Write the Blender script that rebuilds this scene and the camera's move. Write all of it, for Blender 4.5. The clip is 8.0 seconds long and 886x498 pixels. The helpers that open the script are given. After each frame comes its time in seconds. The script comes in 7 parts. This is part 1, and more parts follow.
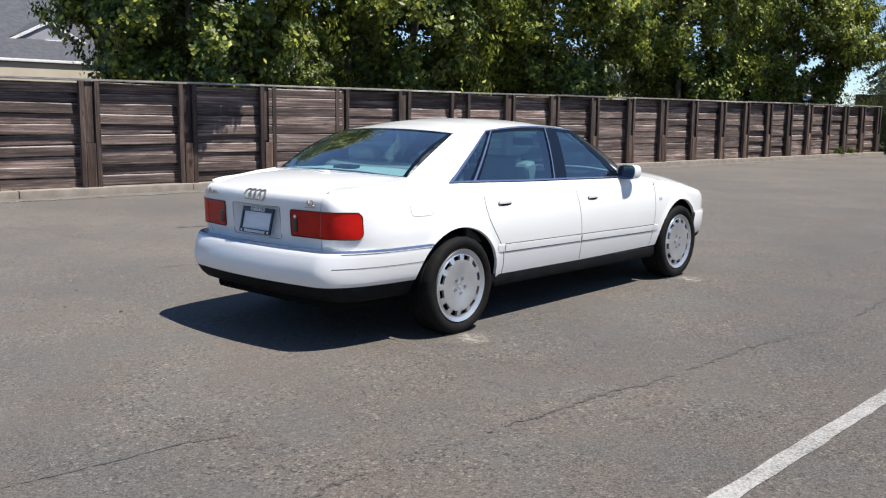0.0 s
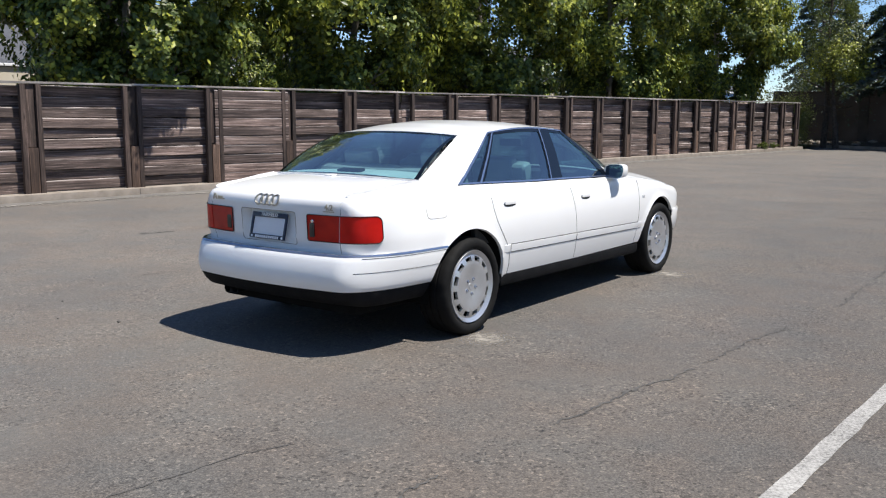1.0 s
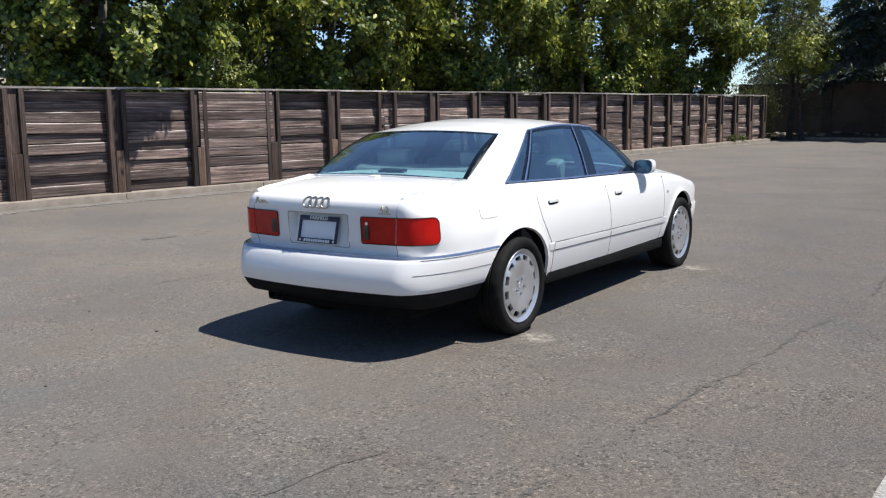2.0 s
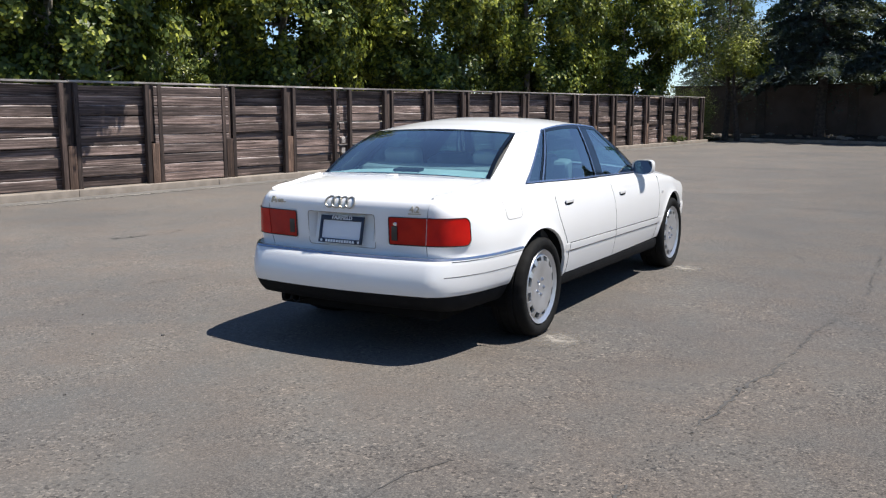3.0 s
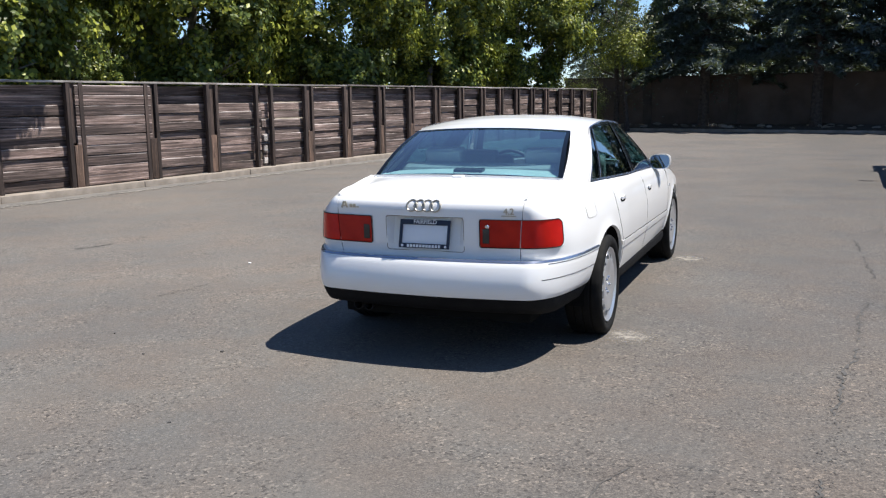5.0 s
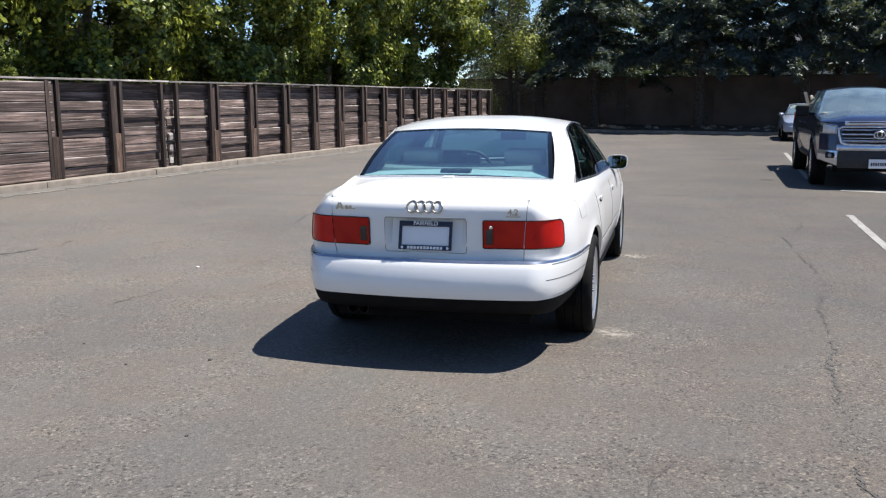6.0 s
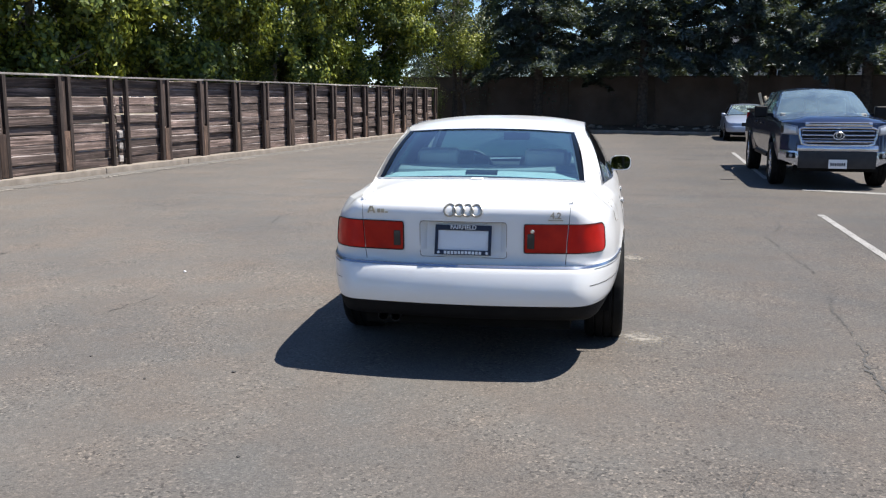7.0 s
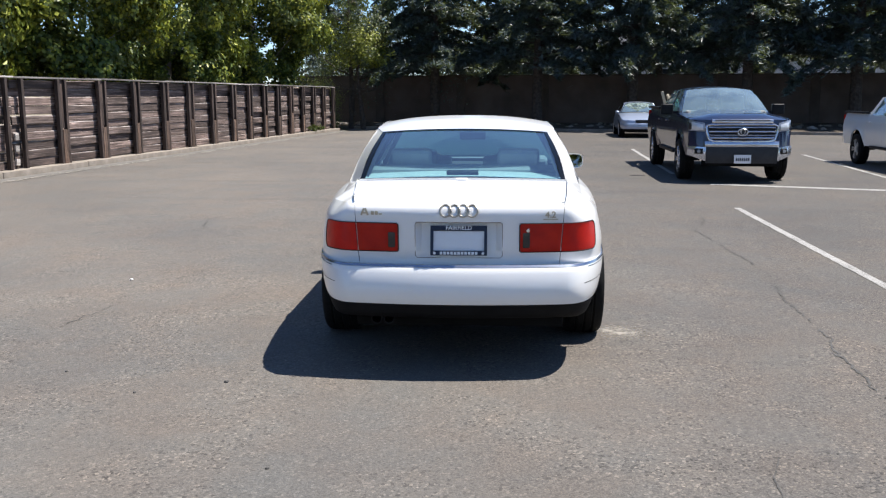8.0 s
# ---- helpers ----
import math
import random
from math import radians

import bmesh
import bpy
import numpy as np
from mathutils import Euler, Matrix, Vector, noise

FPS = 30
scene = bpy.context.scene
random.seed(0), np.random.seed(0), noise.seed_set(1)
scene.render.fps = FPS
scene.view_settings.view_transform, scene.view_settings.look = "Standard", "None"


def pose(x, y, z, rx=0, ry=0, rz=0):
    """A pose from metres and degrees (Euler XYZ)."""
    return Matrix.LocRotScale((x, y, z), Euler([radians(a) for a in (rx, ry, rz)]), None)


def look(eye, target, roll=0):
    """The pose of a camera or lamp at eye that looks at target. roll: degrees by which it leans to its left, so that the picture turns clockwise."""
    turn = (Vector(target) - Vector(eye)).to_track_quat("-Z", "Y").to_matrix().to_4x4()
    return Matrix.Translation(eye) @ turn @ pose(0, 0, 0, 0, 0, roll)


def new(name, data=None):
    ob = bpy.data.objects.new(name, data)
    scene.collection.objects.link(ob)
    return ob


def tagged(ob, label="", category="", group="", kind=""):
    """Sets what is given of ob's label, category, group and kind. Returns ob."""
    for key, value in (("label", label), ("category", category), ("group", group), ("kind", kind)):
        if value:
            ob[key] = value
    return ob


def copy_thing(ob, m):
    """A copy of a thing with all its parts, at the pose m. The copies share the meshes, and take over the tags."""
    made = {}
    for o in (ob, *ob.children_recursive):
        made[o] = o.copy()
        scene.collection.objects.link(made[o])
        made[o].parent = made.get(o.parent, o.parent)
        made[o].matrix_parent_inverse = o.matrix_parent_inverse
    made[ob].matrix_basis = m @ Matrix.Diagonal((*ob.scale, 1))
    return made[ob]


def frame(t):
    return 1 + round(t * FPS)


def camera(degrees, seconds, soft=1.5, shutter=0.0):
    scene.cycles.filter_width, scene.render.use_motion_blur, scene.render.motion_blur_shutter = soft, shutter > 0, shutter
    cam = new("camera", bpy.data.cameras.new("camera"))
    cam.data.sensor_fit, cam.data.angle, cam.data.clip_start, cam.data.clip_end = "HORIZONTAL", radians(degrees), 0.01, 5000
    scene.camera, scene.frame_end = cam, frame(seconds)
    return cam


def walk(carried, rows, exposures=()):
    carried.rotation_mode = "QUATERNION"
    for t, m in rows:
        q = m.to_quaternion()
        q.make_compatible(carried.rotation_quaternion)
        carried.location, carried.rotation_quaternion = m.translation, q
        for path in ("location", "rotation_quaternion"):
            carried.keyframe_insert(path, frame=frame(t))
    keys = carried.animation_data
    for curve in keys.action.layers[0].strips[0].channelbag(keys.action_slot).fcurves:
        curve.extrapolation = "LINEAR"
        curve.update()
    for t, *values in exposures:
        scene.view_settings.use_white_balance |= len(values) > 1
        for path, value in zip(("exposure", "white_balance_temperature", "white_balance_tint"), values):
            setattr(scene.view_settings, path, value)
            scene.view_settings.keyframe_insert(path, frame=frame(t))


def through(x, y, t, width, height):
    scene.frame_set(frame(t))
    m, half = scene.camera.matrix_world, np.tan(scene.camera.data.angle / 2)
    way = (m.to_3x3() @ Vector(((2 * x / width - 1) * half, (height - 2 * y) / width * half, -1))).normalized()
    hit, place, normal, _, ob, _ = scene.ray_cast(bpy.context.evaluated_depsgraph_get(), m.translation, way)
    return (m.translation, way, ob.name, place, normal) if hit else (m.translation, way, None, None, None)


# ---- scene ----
SUN_STRENGTH, SKY_STRENGTH = 5.4, 0.111
cam = camera(52.0, 8.0, 1.22)
EXPOSURES = [(0.0, 0.46), (2.5, 0.44), (4.0, 0.48), (5.5, 0.59), (7.0, 0.61), (8.0, 0.69)]
PATH = [
    (0, (4.693, -4.469, 1.438), (3.38, -2.99, 1.143), 0.7),
    (0.5, (4.486, -4.634, 1.44), (3.223, -3.112, 1.145), 0.8),
    (1, (4.261, -4.863, 1.457), (3.081, -3.276, 1.161), 0.2),
    (2.5, (3.483, -5.239, 1.465), (2.421, -3.571, 1.162), -0.6),
    (3, (3.207, -5.358, 1.47), (2.227, -3.641, 1.164), -0.1),
    (3.5, (2.913, -5.413, 1.477), (1.965, -3.679, 1.166), -0.2),
    (4, (2.626, -5.507, 1.481), (1.763, -3.73, 1.171), 0.0),
    (5.3, (1.852, -5.825, 1.522), (1.172, -3.972, 1.197), -0.8),
    (5.5, (1.727, -5.837, 1.521), (1.093, -3.968, 1.196), -0.6),
    (6, (1.373, -5.959, 1.529), (0.887, -4.047, 1.203), -0.3),
    (6.5, (1.06, -5.967, 1.527), (0.668, -4.034, 1.198), 0.1),
    (7, (0.751, -5.891, 1.535), (0.41, -3.948, 1.205), 0.1),
    (7.5, (0.468, -5.913, 1.538), (0.235, -3.955, 1.207), 0.2),
    (8, (0.158, -5.955, 1.548), (0.061, -3.986, 1.215), -0.1),
]
walk(cam, [(t, look(eye, target, roll)) for t, eye, target, roll in PATH], EXPOSURES)

# ---- world, sun ----
SUN_WAY = Vector((0.44, 0.17, 1.0)).normalized()
SUN_UP = math.asin(SUN_WAY.z)
SUN_ROUND = math.atan2(SUN_WAY.x, SUN_WAY.y)

world = bpy.data.worlds.new("sky")
world.use_nodes = True
scene.world = world
wn = world.node_tree.nodes
sky = wn.new("ShaderNodeTexSky")
sky.sky_type = "NISHITA"
sky.sun_disc = False
sky.sun_elevation = SUN_UP
sky.sun_rotation = SUN_ROUND
sky.altitude = 1500.0
sky.air_density = 0.9
sky.dust_density = 0.0
sky.ozone_density = 5.5
wn["Background"].inputs["Strength"].default_value = SKY_STRENGTH
world.node_tree.links.new(sky.outputs["Color"], wn["Background"].inputs["Color"])

sun_data = bpy.data.lights.new("sun", "SUN")
sun_data.energy = SUN_STRENGTH
sun_data.angle = radians(0.53)
sun_data.color = (1.0, 0.95, 0.88)
sun = new("sun", sun_data)
sun.matrix_world = look(SUN_WAY * 60, (0, 0, 0))


# ---- materials ----
def blank(name):
    m = bpy.data.materials.new(name)
    m.use_nodes = True
    return m, m.node_tree.nodes, m.node_tree.links, m.node_tree.nodes["Principled BSDF"]


def coords(nodes, links, scale=(1, 1, 1), space="Object"):
    tc = nodes.new("ShaderNodeTexCoord")
    mp = nodes.new("ShaderNodeMapping")
    mp.inputs["Scale"].default_value = scale
    links.new(tc.outputs[space], mp.inputs["Vector"])
    return mp.outputs["Vector"]


def tex_noise(nodes, links, vec, scale, detail=4.0, rough=0.55):
    n = nodes.new("ShaderNodeTexNoise")
    n.inputs["Scale"].default_value = scale
    n.inputs["Detail"].default_value = detail
    n.inputs["Roughness"].default_value = rough
    links.new(vec, n.inputs["Vector"])
    return n.outputs["Fac"]


def ramp(nodes, links, fac, stops):
    r = nodes.new("ShaderNodeValToRGB")
    els = r.color_ramp.elements
    while len(els) < len(stops):
        els.new(0.5)
    for el, (pos, col) in zip(els, stops):
        el.position = pos
        el.color = (*col, 1)
    links.new(fac, r.inputs["Fac"])
    return r.outputs["Color"]


def mix(nodes, links, fac, a, b, how="MIX"):
    m = nodes.new("ShaderNodeMix")
    m.data_type = "RGBA"
    m.blend_type = how
    for sock, val in ((m.inputs[0], fac), (m.inputs[6], a), (m.inputs[7], b)):
        if isinstance(val, (int, float)):
            sock.default_value = val
        elif isinstance(val, tuple):
            sock.default_value = (*val, 1)
        else:
            links.new(val, sock)
    return m.outputs[2]


def bump(nodes, links, bsdf, height, strength, distance=0.01):
    b = nodes.new("ShaderNodeBump")
    b.inputs["Strength"].default_value = strength
    b.inputs["Distance"].default_value = distance
    links.new(height, b.inputs["Height"])
    links.new(b.outputs["Normal"], bsdf.inputs["Normal"])


def surface(name, c1, c2, scale=8.0, rough=0.6, metal=0.0, bump_amount=0.2, fine=60.0, coat=0.0, distance=0.004, spec=0.5):
    """A mottled surface: two tones at a coarse scale, a fine grain that roughens it."""
    m, nodes, links, bsdf = blank(name)
    vec = coords(nodes, links)
    coarse = tex_noise(nodes, links, vec, scale)
    grain = tex_noise(nodes, links, vec, fine, 2.0)
    col = ramp(nodes, links, coarse, ((0.3, c1), (0.7, c2)))
    links.new(col, bsdf.inputs["Base Color"])
    bsdf.inputs["Roughness"].default_value = rough
    bsdf.inputs["Metallic"].default_value = metal
    bsdf.inputs["Coat Weight"].default_value = coat
    bsdf.inputs["Specular IOR Level"].default_value = spec
    bsdf.inputs["Coat Roughness"].default_value = 0.03
    if bump_amount:
        bump(nodes, links, bsdf, grain, bump_amount, distance)
    return m


def car_paint(name, c, metal=0.0, rough=0.35, dust=0.05):
    m, nodes, links, bsdf = blank(name)
    vec = coords(nodes, links)
    film = tex_noise(nodes, links, vec, 2.3, 5.0)
    col = mix(nodes, links, film, tuple(x * (1 - dust) for x in c), tuple(min(1, x * (1 + dust * 0.3)) for x in c))
    links.new(col, bsdf.inputs["Base Color"])
    bsdf.inputs["Metallic"].default_value = metal
    bsdf.inputs["Roughness"].default_value = rough
    bsdf.inputs["Coat Weight"].default_value = 0.8
    bsdf.inputs["Coat Roughness"].default_value = 0.06
    return m


def pane_material(name, tint, gloss=1.0, least=0.1, dust=0.0):
    """Thin glass: tinted see-through with a Fresnel reflection, under a thin film for dust and painted sky sheen."""
    m, nodes, links, bsdf = blank(name)
    nodes.remove(bsdf)
    clear = nodes.new("ShaderNodeBsdfTransparent")
    clear.inputs["Color"].default_value = (*tint, 1)
    shine = nodes.new("ShaderNodeBsdfGlossy")
    shine.inputs["Roughness"].default_value = 0.02
    shine.inputs["Color"].default_value = (gloss, gloss, gloss, 1)
    facing = nodes.new("ShaderNodeLayerWeight")
    facing.inputs["Blend"].default_value = 0.5
    fifth = nodes.new("ShaderNodeMath")
    fifth.operation = "POWER"
    fifth.inputs[1].default_value = 3.0
    links.new(facing.outputs["Facing"], fifth.inputs[0])
    rise = nodes.new("ShaderNodeMath")
    rise.operation = "MULTIPLY_ADD"
    rise.inputs[1].default_value = 0.98 - least
    rise.inputs[2].default_value = least
    links.new(fifth.outputs["Value"], rise.inputs[0])
    both = nodes.new("ShaderNodeMixShader")
    links.new(rise.outputs["Value"], both.inputs["Fac"])
    links.new(clear.outputs["BSDF"], both.inputs[1])
    links.new(shine.outputs["BSDF"], both.inputs[2])
    # teal film: some dust, and the sky's pale sheen put into its colour
    if dust:
        film = nodes.new("ShaderNodeBsdfDiffuse")
        film.inputs["Color"].default_value = (0.4, 0.54, 0.56, 1)
        speck = tex_noise(nodes, links, coords(nodes, links), 3.0, 5.0, 0.6)
        amount = nodes.new("ShaderNodeMath")
        amount.operation = "MULTIPLY"
        amount.inputs[1].default_value = dust * 2
        links.new(speck, amount.inputs[0])
        dusty = nodes.new("ShaderNodeMixShader")
        links.new(amount.outputs["Value"], dusty.inputs["Fac"])
        links.new(both.outputs["Shader"], dusty.inputs[1])
        links.new(film.outputs["BSDF"], dusty.inputs[2])
        both = dusty
    links.new(both.outputs["Shader"], nodes["Material Output"].inputs["Surface"])
    return m


def leaf_material(name, c1, c2, through):
    m, nodes, links, bsdf = blank(name)
    geo = nodes.new("ShaderNodeNewGeometry")
    col = ramp(nodes, links, geo.outputs["Random Per Island"], ((0.0, c1), (1.0, c2)))
    links.new(col, bsdf.inputs["Base Color"])
    bsdf.inputs["Roughness"].default_value = 0.42
    bsdf.inputs["Specular IOR Level"].default_value = 0.3
    tl = nodes.new("ShaderNodeBsdfTranslucent")
    warm = mix(nodes, links, 0.5, col, (0.35, 0.42, 0.05), "MIX")
    links.new(warm, tl.inputs["Color"])
    both = nodes.new("ShaderNodeMixShader")
    both.inputs["Fac"].default_value = through
    links.new(bsdf.outputs["BSDF"], both.inputs[1])
    links.new(tl.outputs["BSDF"], both.inputs[2])
    links.new(both.outputs["Shader"], nodes["Material Output"].inputs["Surface"])
    return m


def wood_material(name, dark, mid, light, along=1, upper=0.0):
    """Weathered boards: grain along the board, a tone of its own for each piece."""
    m, nodes, links, bsdf = blank(name)
    info = nodes.new("ShaderNodeObjectInfo")
    tc = nodes.new("ShaderNodeTexCoord")
    shift = nodes.new("ShaderNodeVectorMath")
    shift.operation = "ADD"
    jump = nodes.new("ShaderNodeVectorMath")
    jump.operation = "SCALE"
    jump.inputs[0].default_value = (17.0, 31.0, 13.0)
    links.new(info.outputs["Random"], jump.inputs["Scale"])
    links.new(tc.outputs["Object"], shift.inputs[0])
    links.new(jump.outputs["Vector"], shift.inputs[1])
    mp = nodes.new("ShaderNodeMapping")
    stretch = [38.0, 38.0, 38.0]
    stretch[along] = 1.1
    mp.inputs["Scale"].default_value = stretch
    links.new(shift.outputs["Vector"], mp.inputs["Vector"])
    grain = tex_noise(nodes, links, mp.outputs["Vector"], 1.0, 5.0, 0.65)
    mp2 = nodes.new("ShaderNodeMapping")
    stretch2 = [5.0, 5.0, 5.0]
    stretch2[along] = 0.9
    mp2.inputs["Scale"].default_value = stretch2
    links.new(shift.outputs["Vector"], mp2.inputs["Vector"])
    patch = tex_noise(nodes, links, mp2.outputs["Vector"], 1.0, 3.0, 0.6)
    base = ramp(nodes, links, grain, ((0.36, dark), (0.5, mid), (0.64, light)))
    aged = mix(nodes, links, patch, mid, light)
    col = mix(nodes, links, 0.3, base, aged)
    mp3 = nodes.new("ShaderNodeMapping")
    stretch3 = [60.0, 60.0, 60.0]
    stretch3[along] = 2.2
    mp3.inputs["Scale"].default_value = stretch3
    links.new(shift.outputs["Vector"], mp3.inputs["Vector"])
    worn = tex_noise(nodes, links, mp3.outputs["Vector"], 1.0, 4.0, 0.7)
    silver = ramp(nodes, links, worn, ((0.57, (0, 0, 0)), (0.7, (0.75, 0.75, 0.75))))
    col = mix(nodes, links, silver, col, tuple(min(0.6, x * 1.75) for x in light))
    checks = ramp(nodes, links, worn, ((0.3, (0.3, 0.28, 0.27)), (0.4, (1, 1, 1))))
    col = mix(nodes, links, 1.0, col, checks, "MULTIPLY")
    # broad bleached and damp stretches, knots
    mp4 = nodes.new("ShaderNodeMapping")
    stretch4 = [9.0, 9.0, 9.0]
    stretch4[along] = 1.6
    mp4.inputs["Scale"].default_value = stretch4
    links.new(shift.outputs["Vector"], mp4.inputs["Vector"])
    broad = tex_noise(nodes, links, mp4.outputs["Vector"], 1.0, 5.0, 0.7)
    stretchy = ramp(nodes, links, broad, ((0.3, (0.5, 0.47, 0.46)), (0.48, (0.95, 0.95, 0.95)), (0.62, (1.5, 1.48, 1.47)), (0.72, (2.1, 2.1, 2.1))))
    col = mix(nodes, links, 1.0, col, stretchy, "MULTIPLY")
    knots = nodes.new("ShaderNodeTexVoronoi")
    mp5 = nodes.new("ShaderNodeMapping")
    stretch5 = [7.0, 7.0, 7.0]
    stretch5[along] = 2.6
    mp5.inputs["Scale"].default_value = stretch5
    links.new(shift.outputs["Vector"], mp5.inputs["Vector"])
    links.new(mp5.outputs["Vector"], knots.inputs["Vector"])
    knots.inputs["Scale"].default_value = 1.0
    eyes = ramp(nodes, links, knots.outputs["Distance"], ((0.05, (0.3, 0.25, 0.22)), (0.13, (1, 1, 1))))
    col = mix(nodes, links, 0.8, col, eyes, "MULTIPLY")
    tone = ramp(nodes, links, info.outputs["Random"], ((0.0, (0.45, 0.43, 0.43)), (0.5, (0.85, 0.85, 0.85)), (0.85, (1.15, 1.13, 1.12)), (1.0, (1.45, 1.42, 1.4))))
    col = mix(nodes, links, 1.0, col, tone, "MULTIPLY")
    if upper:
        # pale upper edge: sunlight on the board's top painted in, broken up by noise
        apart = nodes.new("ShaderNodeSeparateXYZ")
        links.new(tc.outputs["Object"], apart.inputs["Vector"])
        near = nodes.new("ShaderNodeMapRange")
        near.inputs["From Min"].default_value = upper - 0.028
        near.inputs["From Max"].default_value = upper
        links.new(apart.outputs["Z"], near.inputs["Value"])
        lit_edge = nodes.new("ShaderNodeMath")
        lit_edge.operation = "MULTIPLY"
        links.new(near.outputs["Result"], lit_edge.inputs[0])
        links.new(ramp(nodes, links, broad, ((0.42, (0, 0, 0)), (0.6, (1, 1, 1)))), lit_edge.inputs[1])
        col = mix(nodes, links, lit_edge.outputs["Value"], col, (0.46, 0.41, 0.385))
    links.new(col, bsdf.inputs["Base Color"])
    bsdf.inputs["Roughness"].default_value = 0.85
    bump(nodes, links, bsdf, grain, 0.6, 0.006)
    return m


def asphalt_material():
    """Worn asphalt: chips and pits where the film has gone, smooth dusty patches, a darker lane."""
    m, nodes, links, bsdf = blank("asphalt")
    vec = coords(nodes, links)
    chips = nodes.new("ShaderNodeTexVoronoi")
    chips.inputs["Scale"].default_value = 105.0
    links.new(vec, chips.inputs["Vector"])
    stone = ramp(nodes, links, chips.outputs["Color"], ((0.0, (0.06, 0.057, 0.054)), (0.4, (0.102, 0.096, 0.09)), (0.8, (0.15, 0.139, 0.128)), (1.0, (0.26, 0.24, 0.218))))
    fine = tex_noise(nodes, links, vec, 260.0, 2.0)
    mid = tex_noise(nodes, links, vec, 9.0, 6.0, 0.7)
    film = tex_noise(nodes, links, vec, 0.75, 5.0, 0.62)
    cover = ramp(nodes, links, film, ((0.36, (0.4, 0.4, 0.4)), (0.64, (0.9, 0.9, 0.9))))
    cover = mix(nodes, links, 0.35, cover, mid)
    col = mix(nodes, links, cover, stone, (0.104, 0.097, 0.09))
    wide = tex_noise(nodes, links, vec, 0.33, 5.0, 0.6)
    worn = ramp(nodes, links, wide, ((0.3, (0.84, 0.845, 0.86)), (0.5, (1.0, 0.99, 0.975)), (0.72, (1.16, 1.13, 1.09))))
    col = mix(nodes, links, 1.0, col, worn, "MULTIPLY")
    hue = tex_noise(nodes, links, vec, 1.7, 4.0, 0.6)
    tint = ramp(nodes, links, hue, ((0.35, (0.965, 1.0, 1.02)), (0.65, (1.04, 0.996, 0.962))))
    col = mix(nodes, links, 1.0, col, tint, "MULTIPLY")
    # tar-dark streaks that cross the lot
    streak_vec = coords(nodes, links, (0.18, 1.1, 1.0))
    streak = tex_noise(nodes, links, streak_vec, 0.8, 6.0, 0.62)
    dark = ramp(nodes, links, streak, ((0.58, (1, 1, 1)), (0.72, (0.8, 0.8, 0.81))))
    col = mix(nodes, links, 1.0, col, dark, "MULTIPLY")
    # the bays are dirtier than the open drive
    sep = nodes.new("ShaderNodeSeparateXYZ")
    links.new(vec, sep.inputs["Vector"])
    span = nodes.new("ShaderNodeMapRange")
    span.inputs["From Min"].default_value = -5.0
    span.inputs["From Max"].default_value = 4.5
    links.new(sep.outputs["X"], span.inputs["Value"])
    edge = nodes.new("ShaderNodeMath")
    edge.operation = "MULTIPLY_ADD"
    edge.inputs[1].default_value = 0.3
    links.new(wide, edge.inputs[0])
    links.new(span.outputs["Result"], edge.inputs[2])
    lane = ramp(nodes, links, edge.outputs["Value"], ((0.2, (1.15, 1.15, 1.15)), (0.65, (1.04, 1.04, 1.04)), (1.0, (0.84, 0.84, 0.84))))
    col = mix(nodes, links, 1.0, col, lane, "MULTIPLY")
    # bare patches, where stones stand out with dark pits between them
    patchy = tex_noise(nodes, links, vec, 0.9, 4.0, 0.6)
    reach = nodes.new("ShaderNodeMath")
    reach.operation = "MULTIPLY_ADD"
    reach.inputs[1].default_value = 0.42
    links.new(span.outputs["Result"], reach.inputs[0])
    links.new(patchy, reach.inputs[2])
    bare = ramp(nodes, links, reach.outputs["Value"], ((0.64, (0.06, 0.06, 0.06)), (0.95, (0.8, 0.8, 0.8))))
    gravel = nodes.new("ShaderNodeTexVoronoi")
    gravel.inputs["Scale"].default_value = 118.0
    gravel.inputs["Randomness"].default_value = 1.0
    links.new(vec, gravel.inputs["Vector"])
    pits = ramp(nodes, links, gravel.outputs["Distance"], ((0.1, (1.42, 1.39, 1.36)), (0.42, (1.08, 1.08, 1.08)), (0.72, (0.52, 0.52, 0.53))))
    loose = tex_noise(nodes, links, vec, 58.0, 3.0, 0.7)
    pock = ramp(nodes, links, loose, ((0.33, (0.45, 0.44, 0.44)), (0.43, (1, 1, 1)), (0.66, (1.16, 1.15, 1.14))))
    pits = mix(nodes, links, 1.0, pits, pock, "MULTIPLY")
    col = mix(nodes, links, bare, col, mix(nodes, links, 1.0, col, pits, "MULTIPLY"))
    # single stones and holes, crowded where the binder has worn off
    grit = nodes.new("ShaderNodeTexVoronoi")
    grit.inputs["Scale"].default_value = 72.0
    links.new(vec, grit.inputs["Vector"])
    single = ramp(nodes, links, grit.outputs["Color"], ((0.2, (0.42, 0.42, 0.43)), (0.27, (1, 1, 1)), (0.76, (1, 1, 1)), (0.84, (1.75, 1.7, 1.62))))
    spread = tex_noise(nodes, links, vec, 1.15, 5.0, 0.68)
    crowd = ramp(nodes, links, spread, ((0.4, (0.12, 0.12, 0.12)), (0.6, (0.9, 0.9, 0.9))))
    col = mix(nodes, links, crowd, col, mix(nodes, links, 1.0, col, single, "MULTIPLY"))
    # warm dust over the open drive
    dusty = tex_noise(nodes, links, vec, 0.55, 5.0, 0.65)
    film_warm = ramp(nodes, links, dusty, ((0.4, (1.0, 1.0, 1.0)), (0.62, (1.15, 1.105, 1.06))))
    col = mix(nodes, links, 1.0, col, film_warm, "MULTIPLY")
    links.new(col, bsdf.inputs["Base Color"])
    bsdf.inputs["Roughness"].default_value = 0.86
    bsdf.inputs["Specular IOR Level"].default_value = 0.4
